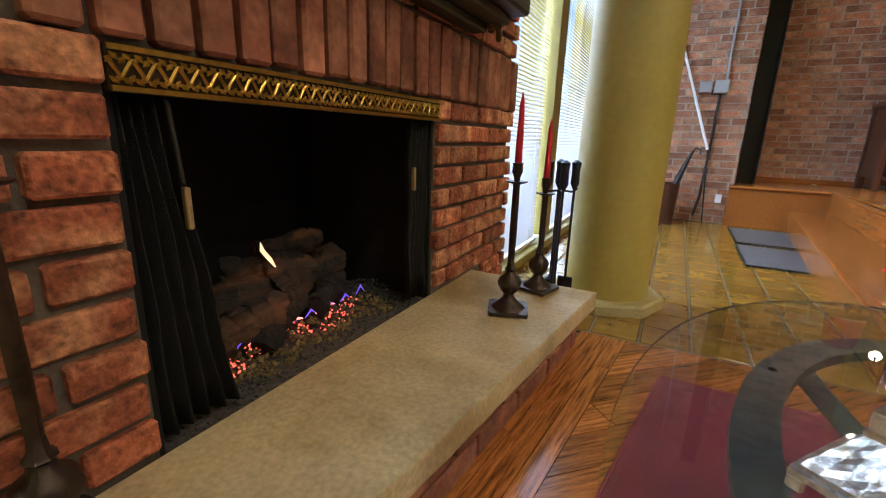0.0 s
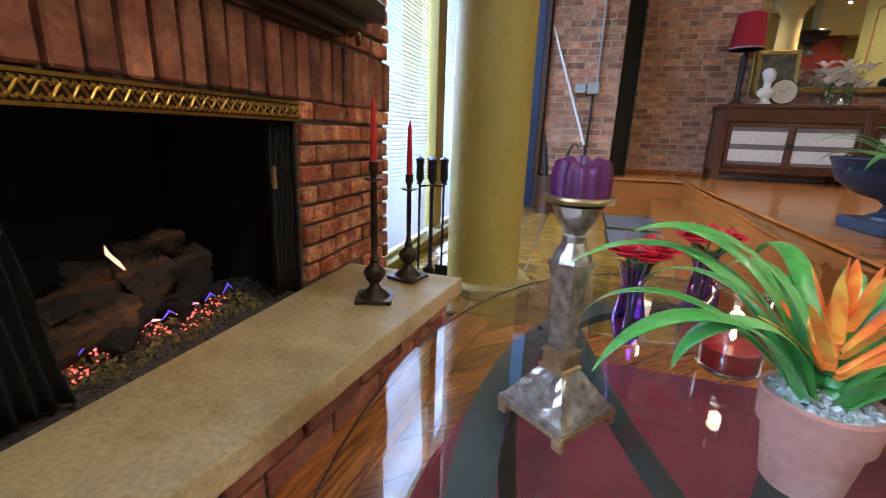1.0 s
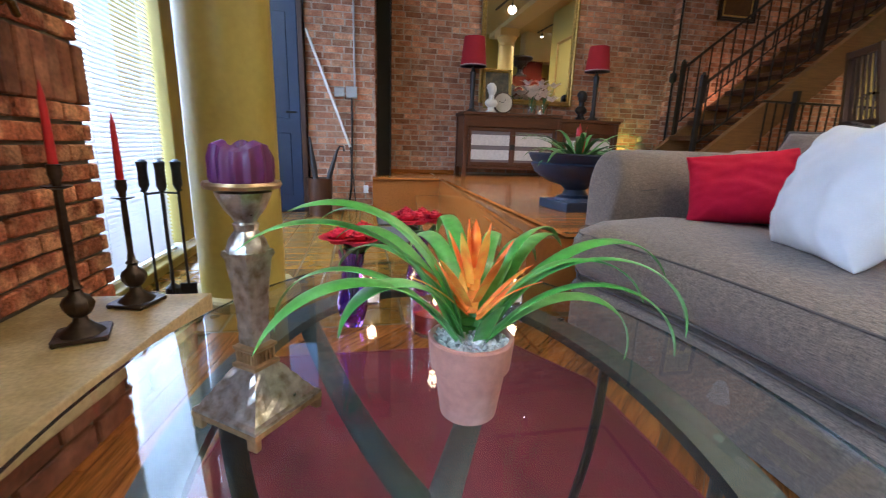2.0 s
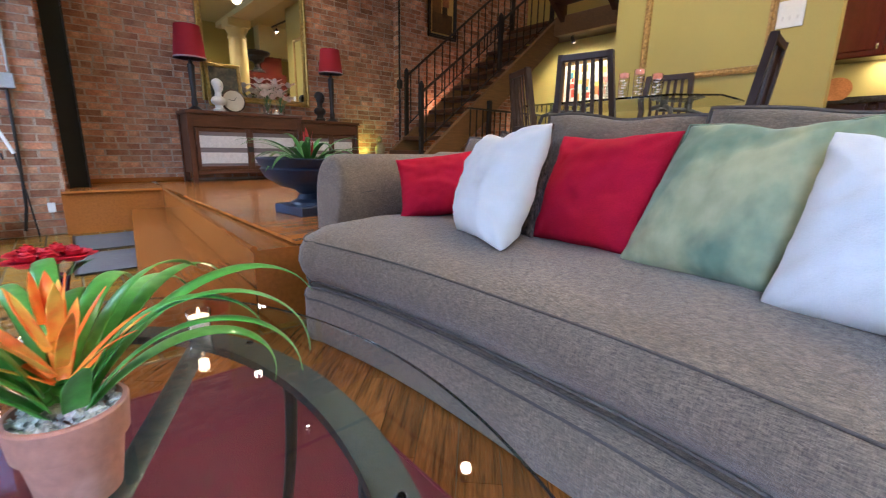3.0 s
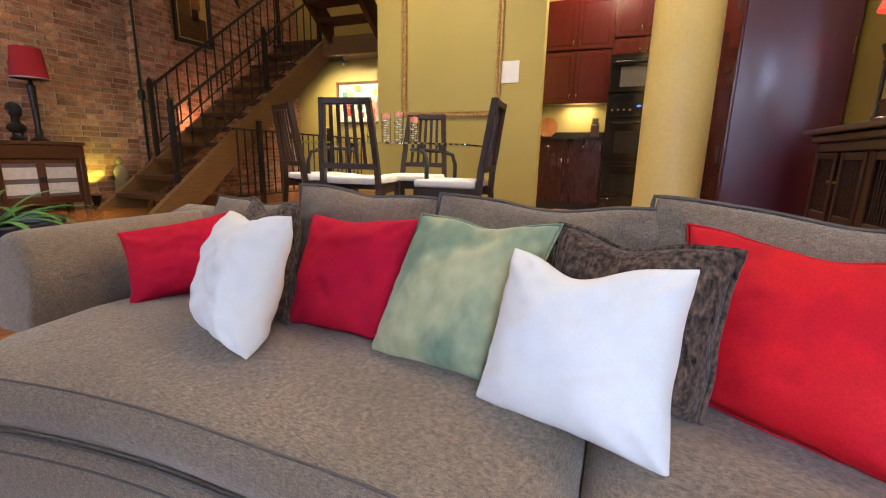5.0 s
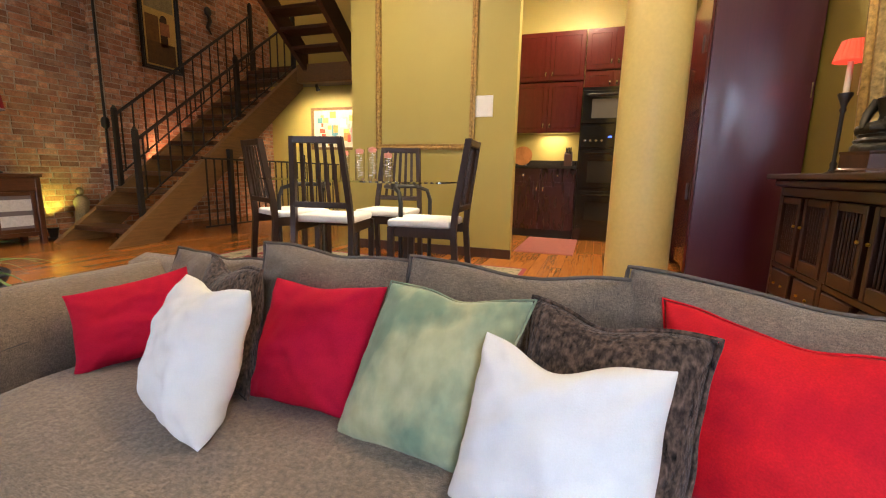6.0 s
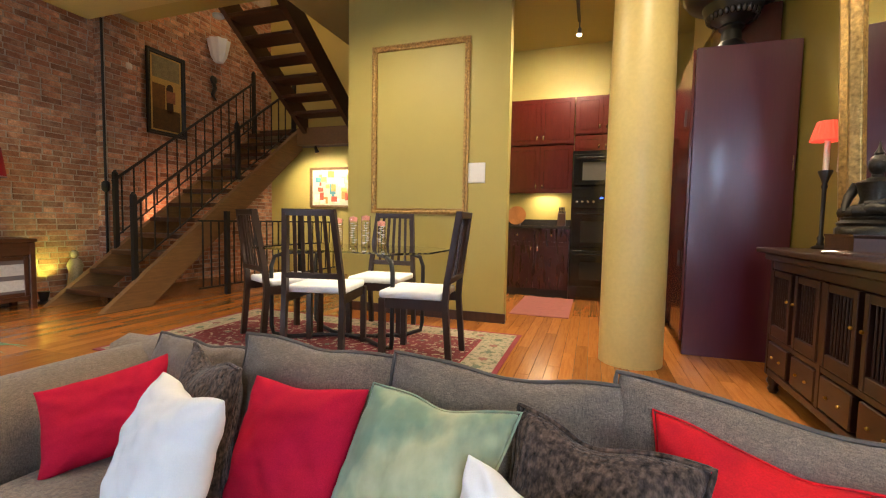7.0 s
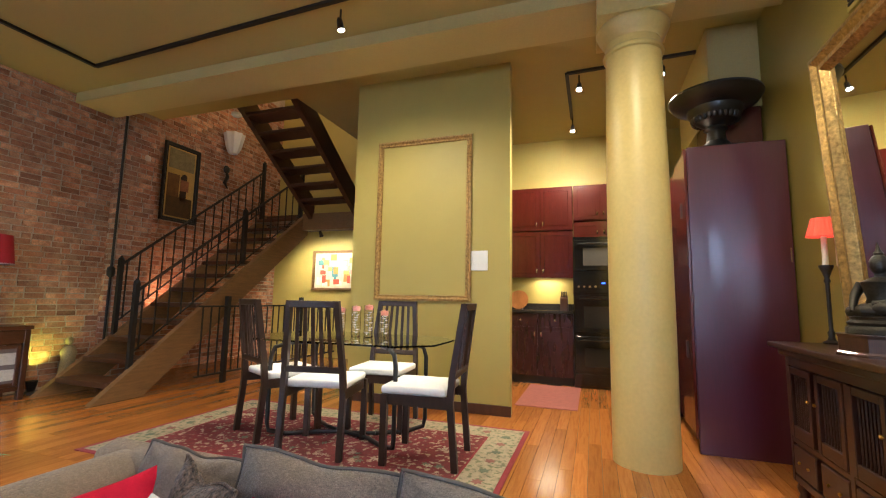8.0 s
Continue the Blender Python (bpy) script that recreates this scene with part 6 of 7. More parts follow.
def dining_chair(m):
    """Back at the origin's side (local y = 0), seat towards +y."""
    t = thing("dining_chair", m, "dark slat-back dining chair with white seat cushion", "chair", "chairs round the dining table")
    w = 0.41
    for s in (-1, 1):
        p = [(s * w / 2, -0.035, 0), (s * w / 2, 0.0, 0.40), (s * (w / 2 - 0.008), -0.01, 0.55), (s * 0.160, -0.075, 1.0)]
        bm = B()
        rings = []
        for x, y, z in p:
            rings.append([bm.verts.new((x + a * 0.018, y + b * 0.02, z)) for a, b in ((-1, -1), (1, -1), (1, 1), (-1, 1))])
        for a, b in zip(rings, rings[1:]):
            for k in range(4):
                bm.faces.new((a[k], a[(k + 1) % 4], b[(k + 1) % 4], b[k]))
        bm.faces.new(rings[0][::-1])
        bm.faces.new(rings[-1])
        part("back_post", bm, m_chair, t)
        part("front_leg", prism(B(), [(s * (w / 2 + 0.012) - 0.019, 0.40), (s * (w / 2 + 0.012) + 0.019, 0.40), (s * (w / 2 + 0.012) + 0.019, 0.44), (s * (w / 2 + 0.012) - 0.019, 0.44)], 0, 0.43), m_chair, t)
        part("side_rail", box(B(), s * w / 2 - 0.012, 0.0, 0.365, s * w / 2 + 0.012, 0.42, 0.43), m_chair, t)
    part("top_rail", box(B(), -0.156, -0.092, 0.955, 0.156, -0.056, 1.0, 0.005), m_chair, t)
    part("mid_rail", box(B(), -w / 2 + 0.01, -0.032, 0.535, w / 2 - 0.01, -0.004, 0.575, 0.005), m_chair, t)
    part("front_rail", box(B(), -w / 2 - 0.01, 0.41, 0.365, w / 2 + 0.01, 0.435, 0.43), m_chair, t)
    for k in range(5):
        x = (k - 2) * 0.060
        part("slat", bar(B(), (x, -0.016, 0.555), (x * 0.84, -0.074, 0.975), 0.024, 0.010), m_chair, t)
    bm = box(B(), -w / 2 - 0.012, 0.025, 0.428, w / 2 + 0.012, 0.45, 0.478, 0.018, 3)
    part("seat", bm, m_seat, t, "white upholstered seat", True)
    return t


chair = dining_chair(pose(3.865, 2.195, 0.008, 0, 0, -78))
copy_thing(chair, pose(4.08, 2.87, 0.008, 0, 0, -118))
copy_thing(chair, pose(4.18, 1.31, 0.008, 0, 0, 5))
copy_thing(chair, pose(4.93, 2.13, 0.008, 0, 0, 96))

# floral vases on the table
r8 = random.Random(5)
m_blossom = mat("white_blossom", (0.85, 0.82, 0.80), 0.7, var=0.05)
for k, y in enumerate((2.36, 2.24, 2.11, 1.99)):
    v = thing("flower_cylinder", pose(4.42 + 0.03 * (k % 2), y, DT), "clear glass cylinder of white blossoms with pink floating candle", "vase", "table cylinders")
    hh = (0.22, 0.235, 0.245, 0.205)[k]
    part("cylinder", lathe(B(), [(0.036, 0), (0.038, hh), (0.036, hh), (0.033, 0.008)], 24), m_jar, v, "", True).visible_shadow = False
    for j in range(9):
        a = r8.uniform(0, TAU)
        bm = B()
        for i in range(5):
            leaf(bm, (0.014 * math.cos(a), 0.014 * math.sin(a), 0.03 + 0.016 * j * hh / 0.2), TAU * i / 5 + a, 0.026, radians(30), radians(60), 0.018, 4)
        part("blossom", bm, m_blossom, v, "white blossom", True)
    part("candle", lathe(B(), [(0.028, hh - 0.035), (0.032, hh - 0.015), (0.028, hh), (0.006, hh + 0.002), (0.002, hh + 0.012)], 20), mat("pink_wax", (0.72, 0.30, 0.22), 0.4), v, "pink candle", True)
    part("stem", tube(B(), [(0, 0, 0.01), (0.006, 0.004, 0.08), (-0.004, 0, hh - 0.05)], 0.003, 6), m_stem, v)

# patterned rug
m_field = mat("rug_field", (0.15, 0.016, 0.020), 0.95, var=0.25, scale=20, bump=0.4, fine=160, second=(0.36, 0.28, 0.19), mix_scale=26, mix_at=(0.56, 0.61))
m_bord = mat("rug_border", (0.36, 0.30, 0.20), 0.95, var=0.2, scale=20, bump=0.4, fine=160, second=(0.16, 0.17, 0.09), mix_scale=30, mix_at=(0.52, 0.60))
m_edge = mat("rug_edge", (0.24, 0.020, 0.028), 0.95, var=0.2, bump=0.4, fine=160)
rug = thing("dining_rug", pose(3.42, 0.955, 0), "oriental rug with red floral field and cream border", "rug")
W, L = 1.58, 2.75
part("edge", box(B(), 0, 0, 0.0, W, L, 0.006), m_edge, rug, "dark red edge")
part("border", box(B(), 0.035, 0.035, 0.002, W - 0.035, L - 0.035, 0.0075), m_bord, rug, "cream floral border")
part("inner_line", box(B(), 0.27, 0.27, 0.003, W - 0.27, L - 0.27, 0.0082), m_edge, rug)
part("field", box(B(), 0.285, 0.285, 0.004, W - 0.285, L - 0.285, 0.009), m_field, rug, "red floral field")
r9 = random.Random(3)
m_motif3 = mat("rug_motif_rose", (0.24, 0.10, 0.08), 0.95, var=0.2, bump=0.4, fine=160)
m_motif = mat("rug_motif", (0.38, 0.31, 0.22), 0.95, var=0.2, bump=0.4, fine=160)
m_motif2 = mat("rug_motif_green", (0.13, 0.15, 0.10), 0.95, var=0.2, bump=0.4, fine=160)
for k in range(70):
    x, y = r9.uniform(0.36, W - 0.36), r9.uniform(0.36, L - 0.36)
    bm = B()
    s = r9.uniform(0.018, 0.036)
    a0 = r9.uniform(0, TAU)
    prism(bm, [(x + s * (1 + 0.45 * math.cos(6 * a)) * 0.7 * math.cos(a + a0), y + s * (1 + 0.45 * math.cos(6 * a)) * 0.7 * math.sin(a + a0)) for a in (TAU * i / 36 for i in range(36))], 0.006, 0.0096)
    part("motif", bm, (m_motif, m_motif2)[k % 3 == 0], rug, "woven flower motif")
for k in range(30):
    f = k / 30
    peri = [(0.15, 0.15 + f * 4 * (L - 0.3)) if f < 0.25 else (0.15 + (f - 0.25) * 4 * (W - 0.3), L - 0.15) if f < 0.5 else (W - 0.15, L - 0.15 - (f - 0.5) * 4 * (L - 0.3)) if f < 0.75 else (W - 0.15 - (f - 0.75) * 4 * (W - 0.3), 0.15)][0]
    bm = prism(B(), [(peri[0] + 0.030 * (1 + 0.25 * math.cos(6 * a)) * math.cos(a), peri[1] + 0.030 * (1 + 0.25 * math.cos(6 * a)) * math.sin(a)) for a in (TAU * i / 30 for i in range(30))], 0.005, 0.0086)
    part("motif", bm, (m_motif3, m_motif2)[k % 2], rug, "woven border flower")

# the gilt moulding and the switch plate on the partition
fr = thing("wall_moulding", pose(5.378, 2.068, 1.84, 0, 0, -90), "empty gilt moulding frame on the olive wall", "frame")
m_mould = mat("gilt_moulding", (0.40, 0.25, 0.075), 0.45, metal=0.4, var=0.35, scale=40, bump=0.8, fine=60)
for k in range(4):
    L2, W2 = (1.02, 1.65) if k % 2 == 0 else (1.65, 1.02)
    bm = B()
    prof = [(0, 0), (0, -0.022), (0.018, -0.030), (0.035, -0.016), (0.05, -0.020), (0.055, 0)]
    rows = [[bm.verts.new((s * (L2 / 2 - b), y, W2 / 2 - b)) for b, y in prof] for s in (-1, 1)]
    for j in range(len(prof)):
        bm.faces.new((rows[0][j], rows[0][(j + 1) % len(prof)], rows[1][(j + 1) % len(prof)], rows[1][j]))
    bm.faces.new(rows[0][::-1])
    bm.faces.new(rows[1])
    bm.transform(Matrix.Rotation(k * math.pi / 2, 4, "Y"))
    part("frame_rail", bm, m_mould, fr)
sw = thing("switch_plate", pose(5.378, 1.478, 1.405, 0, 0, -90), "white three-gang light switch plate", "switch")
part("plate", box(B(), -0.085, -0.008, -0.095, 0.085, 0, 0.095, 0.004), M["white"], sw)
for k in range(3):
    part("toggle", box(B(), -0.052 + k * 0.045, -0.016, -0.040, -0.040 + k * 0.045, -0.008, -0.015, 0.002), M["white"], sw)

# ---- kitchen ----
m_knob = mat("brushed_nickel", (0.65, 0.62, 0.58), 0.25, metal=1.0, var=0.05)
m_appl = mat("black_enamel", (0.008, 0.008, 0.009), 0.12, var=0.1, bump=0.0, coat=0.4)
m_granite = mat("black_granite", (0.025, 0.022, 0.020), 0.2, var=0.6, scale=60, fine=200, bump=0.02)
KX = 7.66


def cabinet_unit(name, x0, y0, y1, z0, z1, doors, label, knob_low=True, drawers=0):
    t = thing(name, pose(0, 0, 0), label, "cabinet", "kitchen cabinets")
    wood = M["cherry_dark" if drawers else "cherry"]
    part("body", box(B(), x0 + 0.02, y0, z0, KX - 0.004, y1, z1), wood, t)
    if drawers:
        for k in range(doors):
            a, b = y0 + (y1 - y0) * k / doors + 0.006, y0 + (y1 - y0) * (k + 1) / doors - 0.006
            d = part("drawer", box(B(), x0, a, z1 - 0.16, x0 + 0.019, b, z1 - 0.01, 0.003), wood, t)
            part("knob", sphere(B(), (x0 - 0.012, (a + b) / 2, z1 - 0.085), 0.018, 10, 8), m_knob, d, "nickel knob", True)
        top = z1 - 0.17
    else:
        top = z1 - 0.01
    for k in range(doors):
        a, b = y0 + (y1 - y0) * k / doors + 0.006, y0 + (y1 - y0) * (k + 1) / doors - 0.006
        bm = B()
        box(bm, x0, a, z0 + 0.01, x0 + 0.019, b, top, 0.003)
        d = part("door", bm, wood, t)
        part("door_panel", box(B(), x0 - 0.006, a + 0.05, z0 + 0.06, x0 + 0.002, b - 0.05, top - 0.05, 0.005), wood, d)
        yk = b - 0.035 if k % 2 == 0 else a + 0.035
        zk = z0 + 0.09 if knob_low else top - 0.09
        part("knob", tube(B(), [(x0, yk, zk - 0.02), (x0 - 0.016, yk, zk), (x0, yk, zk + 0.02)], 0.010, 8), m_knob, d, "nickel pull", True)
    return t


cabinet_unit("wall_cabinet", 7.32, 0.70, 1.56, 1.345, 1.975, 2, "cherry-red lower wall cabinet with nickel pulls")
cabinet_unit("wall_cabinet", 7.32, 0.70, 1.56, 1.985, 2.585, 2, "cherry-red upper wall cabinet with nickel pulls")
cabinet_unit("wall_cabinet", 7.32, 0.01, 0.69, 2.10, 2.585, 2, "short cherry cabinet over the ovens")
cabinet_unit("wall_cabinet", 7.32, 0.01, 0.69, 1.85, 2.09, 2, "shallow cherry cabinet over the ovens")
cabinet_unit("wall_cabinet", 7.32, -0.62, 0.0, 1.345, 2.585, 2, "cherry wall cabinet past the ovens")
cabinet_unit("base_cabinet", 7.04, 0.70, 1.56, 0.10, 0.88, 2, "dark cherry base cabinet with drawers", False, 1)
plain(7.10, 0.70, 0, KX - 0.004, 1.60, 0.10, "kitchen_plinth", M["black"], "black recessed cabinet plinth", "plinth")
ctp = thing("worktop", pose(0, 0, 0.88), "black granite worktop on the base cabinets", "worktop")
part("slab", box(B(), 7.01, 0.70, 0, KX - 0.004, 1.60, 0.035, 0.004), m_granite, ctp)
part("upstand", box(B(), KX - 0.03, 0.70, 0.035, KX - 0.004, 1.60, 0.12), m_granite, ctp)
# tall black oven stack: microwave, controls, two ovens, drawer
st = thing("oven_stack", pose(7.00, 0.01, 0), "black enamel double oven with microwave and blue clock", "oven")
part("body", box(B(), 0.02, 0, 0, 0.64, 0.68, 1.84), m_appl, st)
m_oglass = mat("oven_glass", (0.02, 0.02, 0.02), 0.05, var=0.05, bump=0)
m_smoke = mat("smoked_window", (0.10, 0.095, 0.09), 0.15, var=0.05, bump=0)
for nm, z0, z1, w0, w1, glass in (("microwave_door", 1.42, 1.80, 1.48, 1.70, m_smoke), ("upper_oven_door", 0.66, 1.12, 0.72, 0.98, m_oglass), ("lower_oven_door", 0.20, 0.62, 0.26, 0.48, m_oglass)):
    d = part(nm, box(B(), 0.0, 0.01, z0, 0.019, 0.67, z1, 0.006), m_appl, st)
    part("window", box(B(), -0.003, 0.12, w0, 0.002, 0.56, w1), glass, d)
    part("handle", tube(B(), [(0, 0.06, z1 - 0.05), (-0.04, 0.07, z1 - 0.05), (-0.04, 0.61, z1 - 0.05), (0, 0.62, z1 - 0.05)], 0.011, 8), m_appl, d, "", True)
part("control_panel", box(B(), 0.0, 0.01, 1.14, 0.019, 0.67, 1.40, 0.004), m_appl, st)
part("drawer", box(B(), 0.0, 0.01, 0.03, 0.019, 0.67, 0.18, 0.006), m_appl, st)
for k in range(4):
    part("knob", tube(B(), [(0.0, 0.42 + k * 0.065, 1.22), (-0.022, 0.42 + k * 0.065, 1.22)], 0.014, 12), m_knob, st, "", True)
part("clock", box(B(), -0.004, 0.31, 1.255, 0.0, 0.35, 1.272), glow("blue_display", (0.05, 0.12, 1.0), 1.5), st, "blue lit display")
lamp("undercabinet_light", "AREA", look((7.46, 1.05, 1.325), (7.5, 1.05, 0.9)), 3.2, (1.0, 0.72, 0.40), 0.3)
kb = thing("knife_block", pose(7.42, 0.78, 0.915), "dark wooden knife block with knives", "knife block")
part("block", prism(B(), [(0, 0), (0.14, 0), (0.10, 0.20), (0.0, 0.16)], 0, 0.10, "y"), M["dark_wood"], kb)
for k in range(4):
    part("knife_handle", bar(B(), (0.03 + 0.012 * k, 0.02 + 0.02 * k, 0.16), (0.0 + 0.012 * k, 0.02 + 0.02 * k, 0.25), 0.015, 0.02), M["black"], kb)
pl = thing("copper_plate", pose(7.36, 1.42, 0.915), "decorative copper plate on a stand", "plate")
part("plate", lathe(B(), [(0.05, 0), (0.12, 0.01), (0.13, 0.02), (0.05, 0.012)], 28), mat("copper", (0.42, 0.18, 0.06), 0.35, metal=0.7, var=0.3), pl, "", True).matrix_basis = pose(0, 0, 0.13, 0, -75, 0)
part("stand", box(B(), -0.03, -0.05, 0, 0.05, 0.05, 0.03, 0.004), M["dark_wood"], pl)
mt = thing("kitchen_mat", pose(5.84, 0.62, 0), "thin dusty-pink kitchen mat", "mat")
part("carpet", box(B(), 0, 0, 0, 1.15, 0.60, 0.009, 0.003), mat("pink_mat", (0.36, 0.12, 0.10), 0.95, var=0.15, scale=20, bump=0.4, fine=160), mt)

# tall refrigerator cabinet with the black urn on top
tall = thing("pantry_cabinet", pose(4.95, -0.845, 0), "tall cherry refrigerator surround with plain side panel", "cabinet")
part("side_panel", box(B(), 0, 0, 0, 0.025, 0.62, 2.20, 0.003), mat("polished_cherry_panel", (0.070, 0.009, 0.022), 0.30, var=0.10, scale=2, bump=0.0, fine=12, stretch=(6, 6, 0.6), coat=0.6, spec=0.8), tall, "broad polished side panel")
part("body", box(B(), 0.026, 0.0, 0.10, 0.95, 0.60, 2.185), M["cherry"], tall)
part("face_frame", box(B(), 0.0, 0.622, 0.10, 0.07, 0.642, 2.19, 0.003), M["cherry"], tall)
for z0, z1 in ((0.12, 1.28), (1.30, 2.18)):
    d = part("door", box(B(), 0.08, 0.605, z0, 0.46, 0.632, z1, 0.004), M["cherry"], tall)
    part("handle", bar(B(), (0.12, 0.65, (z0 + z1) / 2 - 0.06), (0.12, 0.65, (z0 + z1) / 2 + 0.06), 0.015, 0.015), M["black"], d)
part("hinge", box(B(), -0.004, 0.012, 1.33, 0.0, 0.020, 1.43), m_knob, tall)
frd = thing("refrigerator", pose(5.92, -0.845, 0), "black refrigerator in the cherry surround", "refrigerator")
part("body", box(B(), 0.0, 0.0, 0.02, 0.85, 0.66, 1.75, 0.01), m_appl, frd)
part("door", box(B(), 0.005, 0.665, 0.04, 0.845, 0.72, 1.74, 0.015, 2), m_appl, frd)
part("handle", bar(B(), (0.06, 0.75, 0.7), (0.06, 0.75, 1.5), 0.02, 0.02), m_appl, frd)
uc = thing("over_fridge_cabinet", pose(5.35, -0.845, 2.20), "cherry cabinet box above the refrigerator surround", "cabinet")
part("body", box(B(), 0, 0, 0, 0.55, 0.345, 0.428, 0.003), M["cherry"], uc)
plain(5.36, -0.86, 2.63, 6.6, -0.49, CEIL_B, "soffit", M["beam"], "pale olive boxed soffit above the refrigerator", "soffit")
m_burn = mat("black_stone_urn", (0.012, 0.012, 0.012), 0.3, var=0.25, scale=10, bump=0.15)
bu = thing("black_urn", pose(5.26, -0.50, 2.20) @ Matrix.Diagonal((1, 1, 1.3, 1)), "shallow black stone urn on a square foot", "urn")
part("foot", box(B(), -0.15, -0.15, 0, 0.15, 0.15, 0.045, 0.006), m_burn, bu)
part("bowl", lathe(B(), [(0.12, 0.045), (0.10, 0.075), (0.07, 0.10), (0.062, 0.16), (0.085, 0.175), (0.075, 0.19), (0.15, 0.23), (0.19, 0.27), (0.20, 0.30), (0.30, 0.33), (0.335, 0.37), (0.33, 0.385), (0.29, 0.37), (0.05, 0.33)], 48, flute=0.0), m_burn, bu, "broad-rimmed gadrooned bowl", True)
for k in range(26):
    a = TAU * k / 26
    part("gadroon", sphere(B(), (0.155 * math.cos(a), 0.155 * math.sin(a), 0.245), 0.022, 8, 6, (1, 1, 1.3)), m_burn, bu, "", True)

# ---- carved cabinet, mirror and statue on the side wall ----
m_asia = mat("carved_teak", (0.030, 0.0095, 0.0045), 0.35, var=0.3, scale=6, bump=0.1, fine=50, stretch=(1, 8, 8), coat=0.2)
CX0, CX1, CY, CH = 2.55, 4.36, -0.55, 0.83
cab = thing("slatted_sideboard", pose(0, 0, 0), "dark teak sideboard with slatted doors and small drawers", "sideboard")
part("top", box(B(), CX0 - 0.05, WALL_R + 0.005, CH - 0.03, CX1 + 0.07, CY + 0.06, CH, 0.008, 2), m_asia, cab, "overhanging moulded top")
part("cornice", box(B(), CX0 - 0.02, WALL_R + 0.005, CH - 0.07, CX1 + 0.03, CY + 0.025, CH - 0.031, 0.008), m_asia, cab)
# solid box; its near-black colour stands in for shade between the slats
part("body", box(B(), CX0, WALL_R + 0.005, 0.12, CX1, CY - 0.035, CH - 0.07), M["soot_shade"], cab, "solid body coloured near-black for the shade behind the slats")
part("end_panel", box(B(), CX1 - 0.03, WALL_R + 0.006, 0.10, CX1, CY, CH - 0.07, 0.003), m_asia, cab)
for x in (CX0 + 0.03, (CX0 + CX1) / 2, CX1 - 0.06):
    bm = lathe(B(), [(0.018, 0), (0.028, 0.02), (0.022, 0.04), (0.034, 0.07), (0.026, 0.10), (0.034, 0.125)], 14, (x + 0.02, CY - 0.035, 0))
    part("foot", bm, m_asia, cab, "turned foot", True)
part("base_rail", box(B(), CX0, CY - 0.034, 0.10, CX1 - 0.031, CY, 0.14, 0.004), m_asia, cab)
part("top_rail", box(B(), CX0, CY - 0.034, CH - 0.12, CX1 - 0.031, CY, CH - 0.071, 0.004), m_asia, cab)
part("drawer_rail", box(B(), CX0, CY - 0.034, 0.305, CX1 - 0.031, CY, 0.335, 0.004), m_asia, cab)
nb = 6
bw = (CX1 - 0.04 - CX0) / nb
for k in range(nb):
    a, b = CX0 + k * bw, CX0 + (k + 1) * bw
    if k % 2 == 0:
        part("stile", box(B(), a, CY - 0.034, 0.14, a + 0.035, CY + 0.003, CH - 0.12, 0.003), m_asia, cab)
    dr = part("drawer", box(B(), a + 0.04, CY - 0.03, 0.15, b - 0.01, CY + 0.006, 0.30, 0.005), m_asia, cab)
    for q in (0.3, 0.7):
        part("knob", sphere(B(), (a + 0.03 + (b - a - 0.05) * q, CY + 0.015, 0.225), 0.0075, 10, 8), m_brass, dr, "small metal knob", True)
    bm = B()
    for x0, x1, z0, z1 in ((a + 0.038, a + 0.07, 0.34, CH - 0.125), (b - 0.036, b - 0.004, 0.34, CH - 0.125)):
        box(bm, x0, CY - 0.028, z0, x1, CY + 0.008, z1, 0.003)
    for z0, z1 in ((0.34, 0.40), (CH - 0.16, CH - 0.125)):
        box(bm, a + 0.07, CY - 0.028, z0, b - 0.036, CY + 0.006, z1, 0.003)
    d = part("door", bm, m_asia, cab, "slatted door")
    n = 7
    for j in range(n):
        x = a + 0.075 + (b - a - 0.115) * (j + 0.5) / n
        part("slat", rod(B(), (x, CY - 0.01, 0.40), (x, CY - 0.01, CH - 0.16), 0.0058, seg=6), m_asia, d)
    part("knob", sphere(B(), ((b - 0.02) if k % 2 == 0 else (a + 0.055), CY + 0.017, 0.56), 0.008, 10, 8), m_brass, d, "small metal knob", True)

# leaning gilt mirror
m_gold2 = mat("carved_gilt", (0.47, 0.32, 0.11), 0.32, metal=0.85, var=0.35, scale=40, bump=0.8, fine=60)
framed("leaning_mirror", pose(3.50, WALL_R + 0.045, 1.68, 3, 0, 180), 1.50, 1.46, 0.12, 0.06, m_gold2, "large carved gilt mirror leaning on the wall", "mirror", "mirror_glass", m_mirror)
# candle lamp with pleated shade
cl = thing("candle_lamp", pose(4.37, -0.775, CH), "slim black candlestick lamp with orange-red pleated shade", "lamp")
part("base", lathe(B(), [(0.04, 0), (0.042, 0.008), (0.02, 0.02), (0.014, 0.04), (0.018, 0.06), (0.010, 0.075), (0.010, 0.33), (0.016, 0.345), (0.011, 0.36), (0.02, 0.39), (0.034, 0.425), (0.032, 0.433), (0.01, 0.43)], 20), m_lampb, cl, "turned black candlestick", True)
part("candle", lathe(B(), [(0.014, 0.43), (0.014, 0.60), (0.004, 0.605)], 16), m_votwax, cl, "cream candle tube", True)
m_pleat = mat("orange_red_shade", (0.62, 0.065, 0.025), 0.8, var=0.1, bump=0.1)
m_pleat.node_tree.nodes["Principled BSDF"].inputs["Emission Color"].default_value = (0.9, 0.10, 0.04, 1)
m_pleat.node_tree.nodes["Principled BSDF"].inputs["Emission Strength"].default_value = 0.35
part("shade", lathe(B(), [(0.078, 0.595), (0.050, 0.70), (0.048, 0.70), (0.076, 0.595)], 80, flute=0.04, lobes=20), m_pleat, cl, "pleated orange-red shade", True)
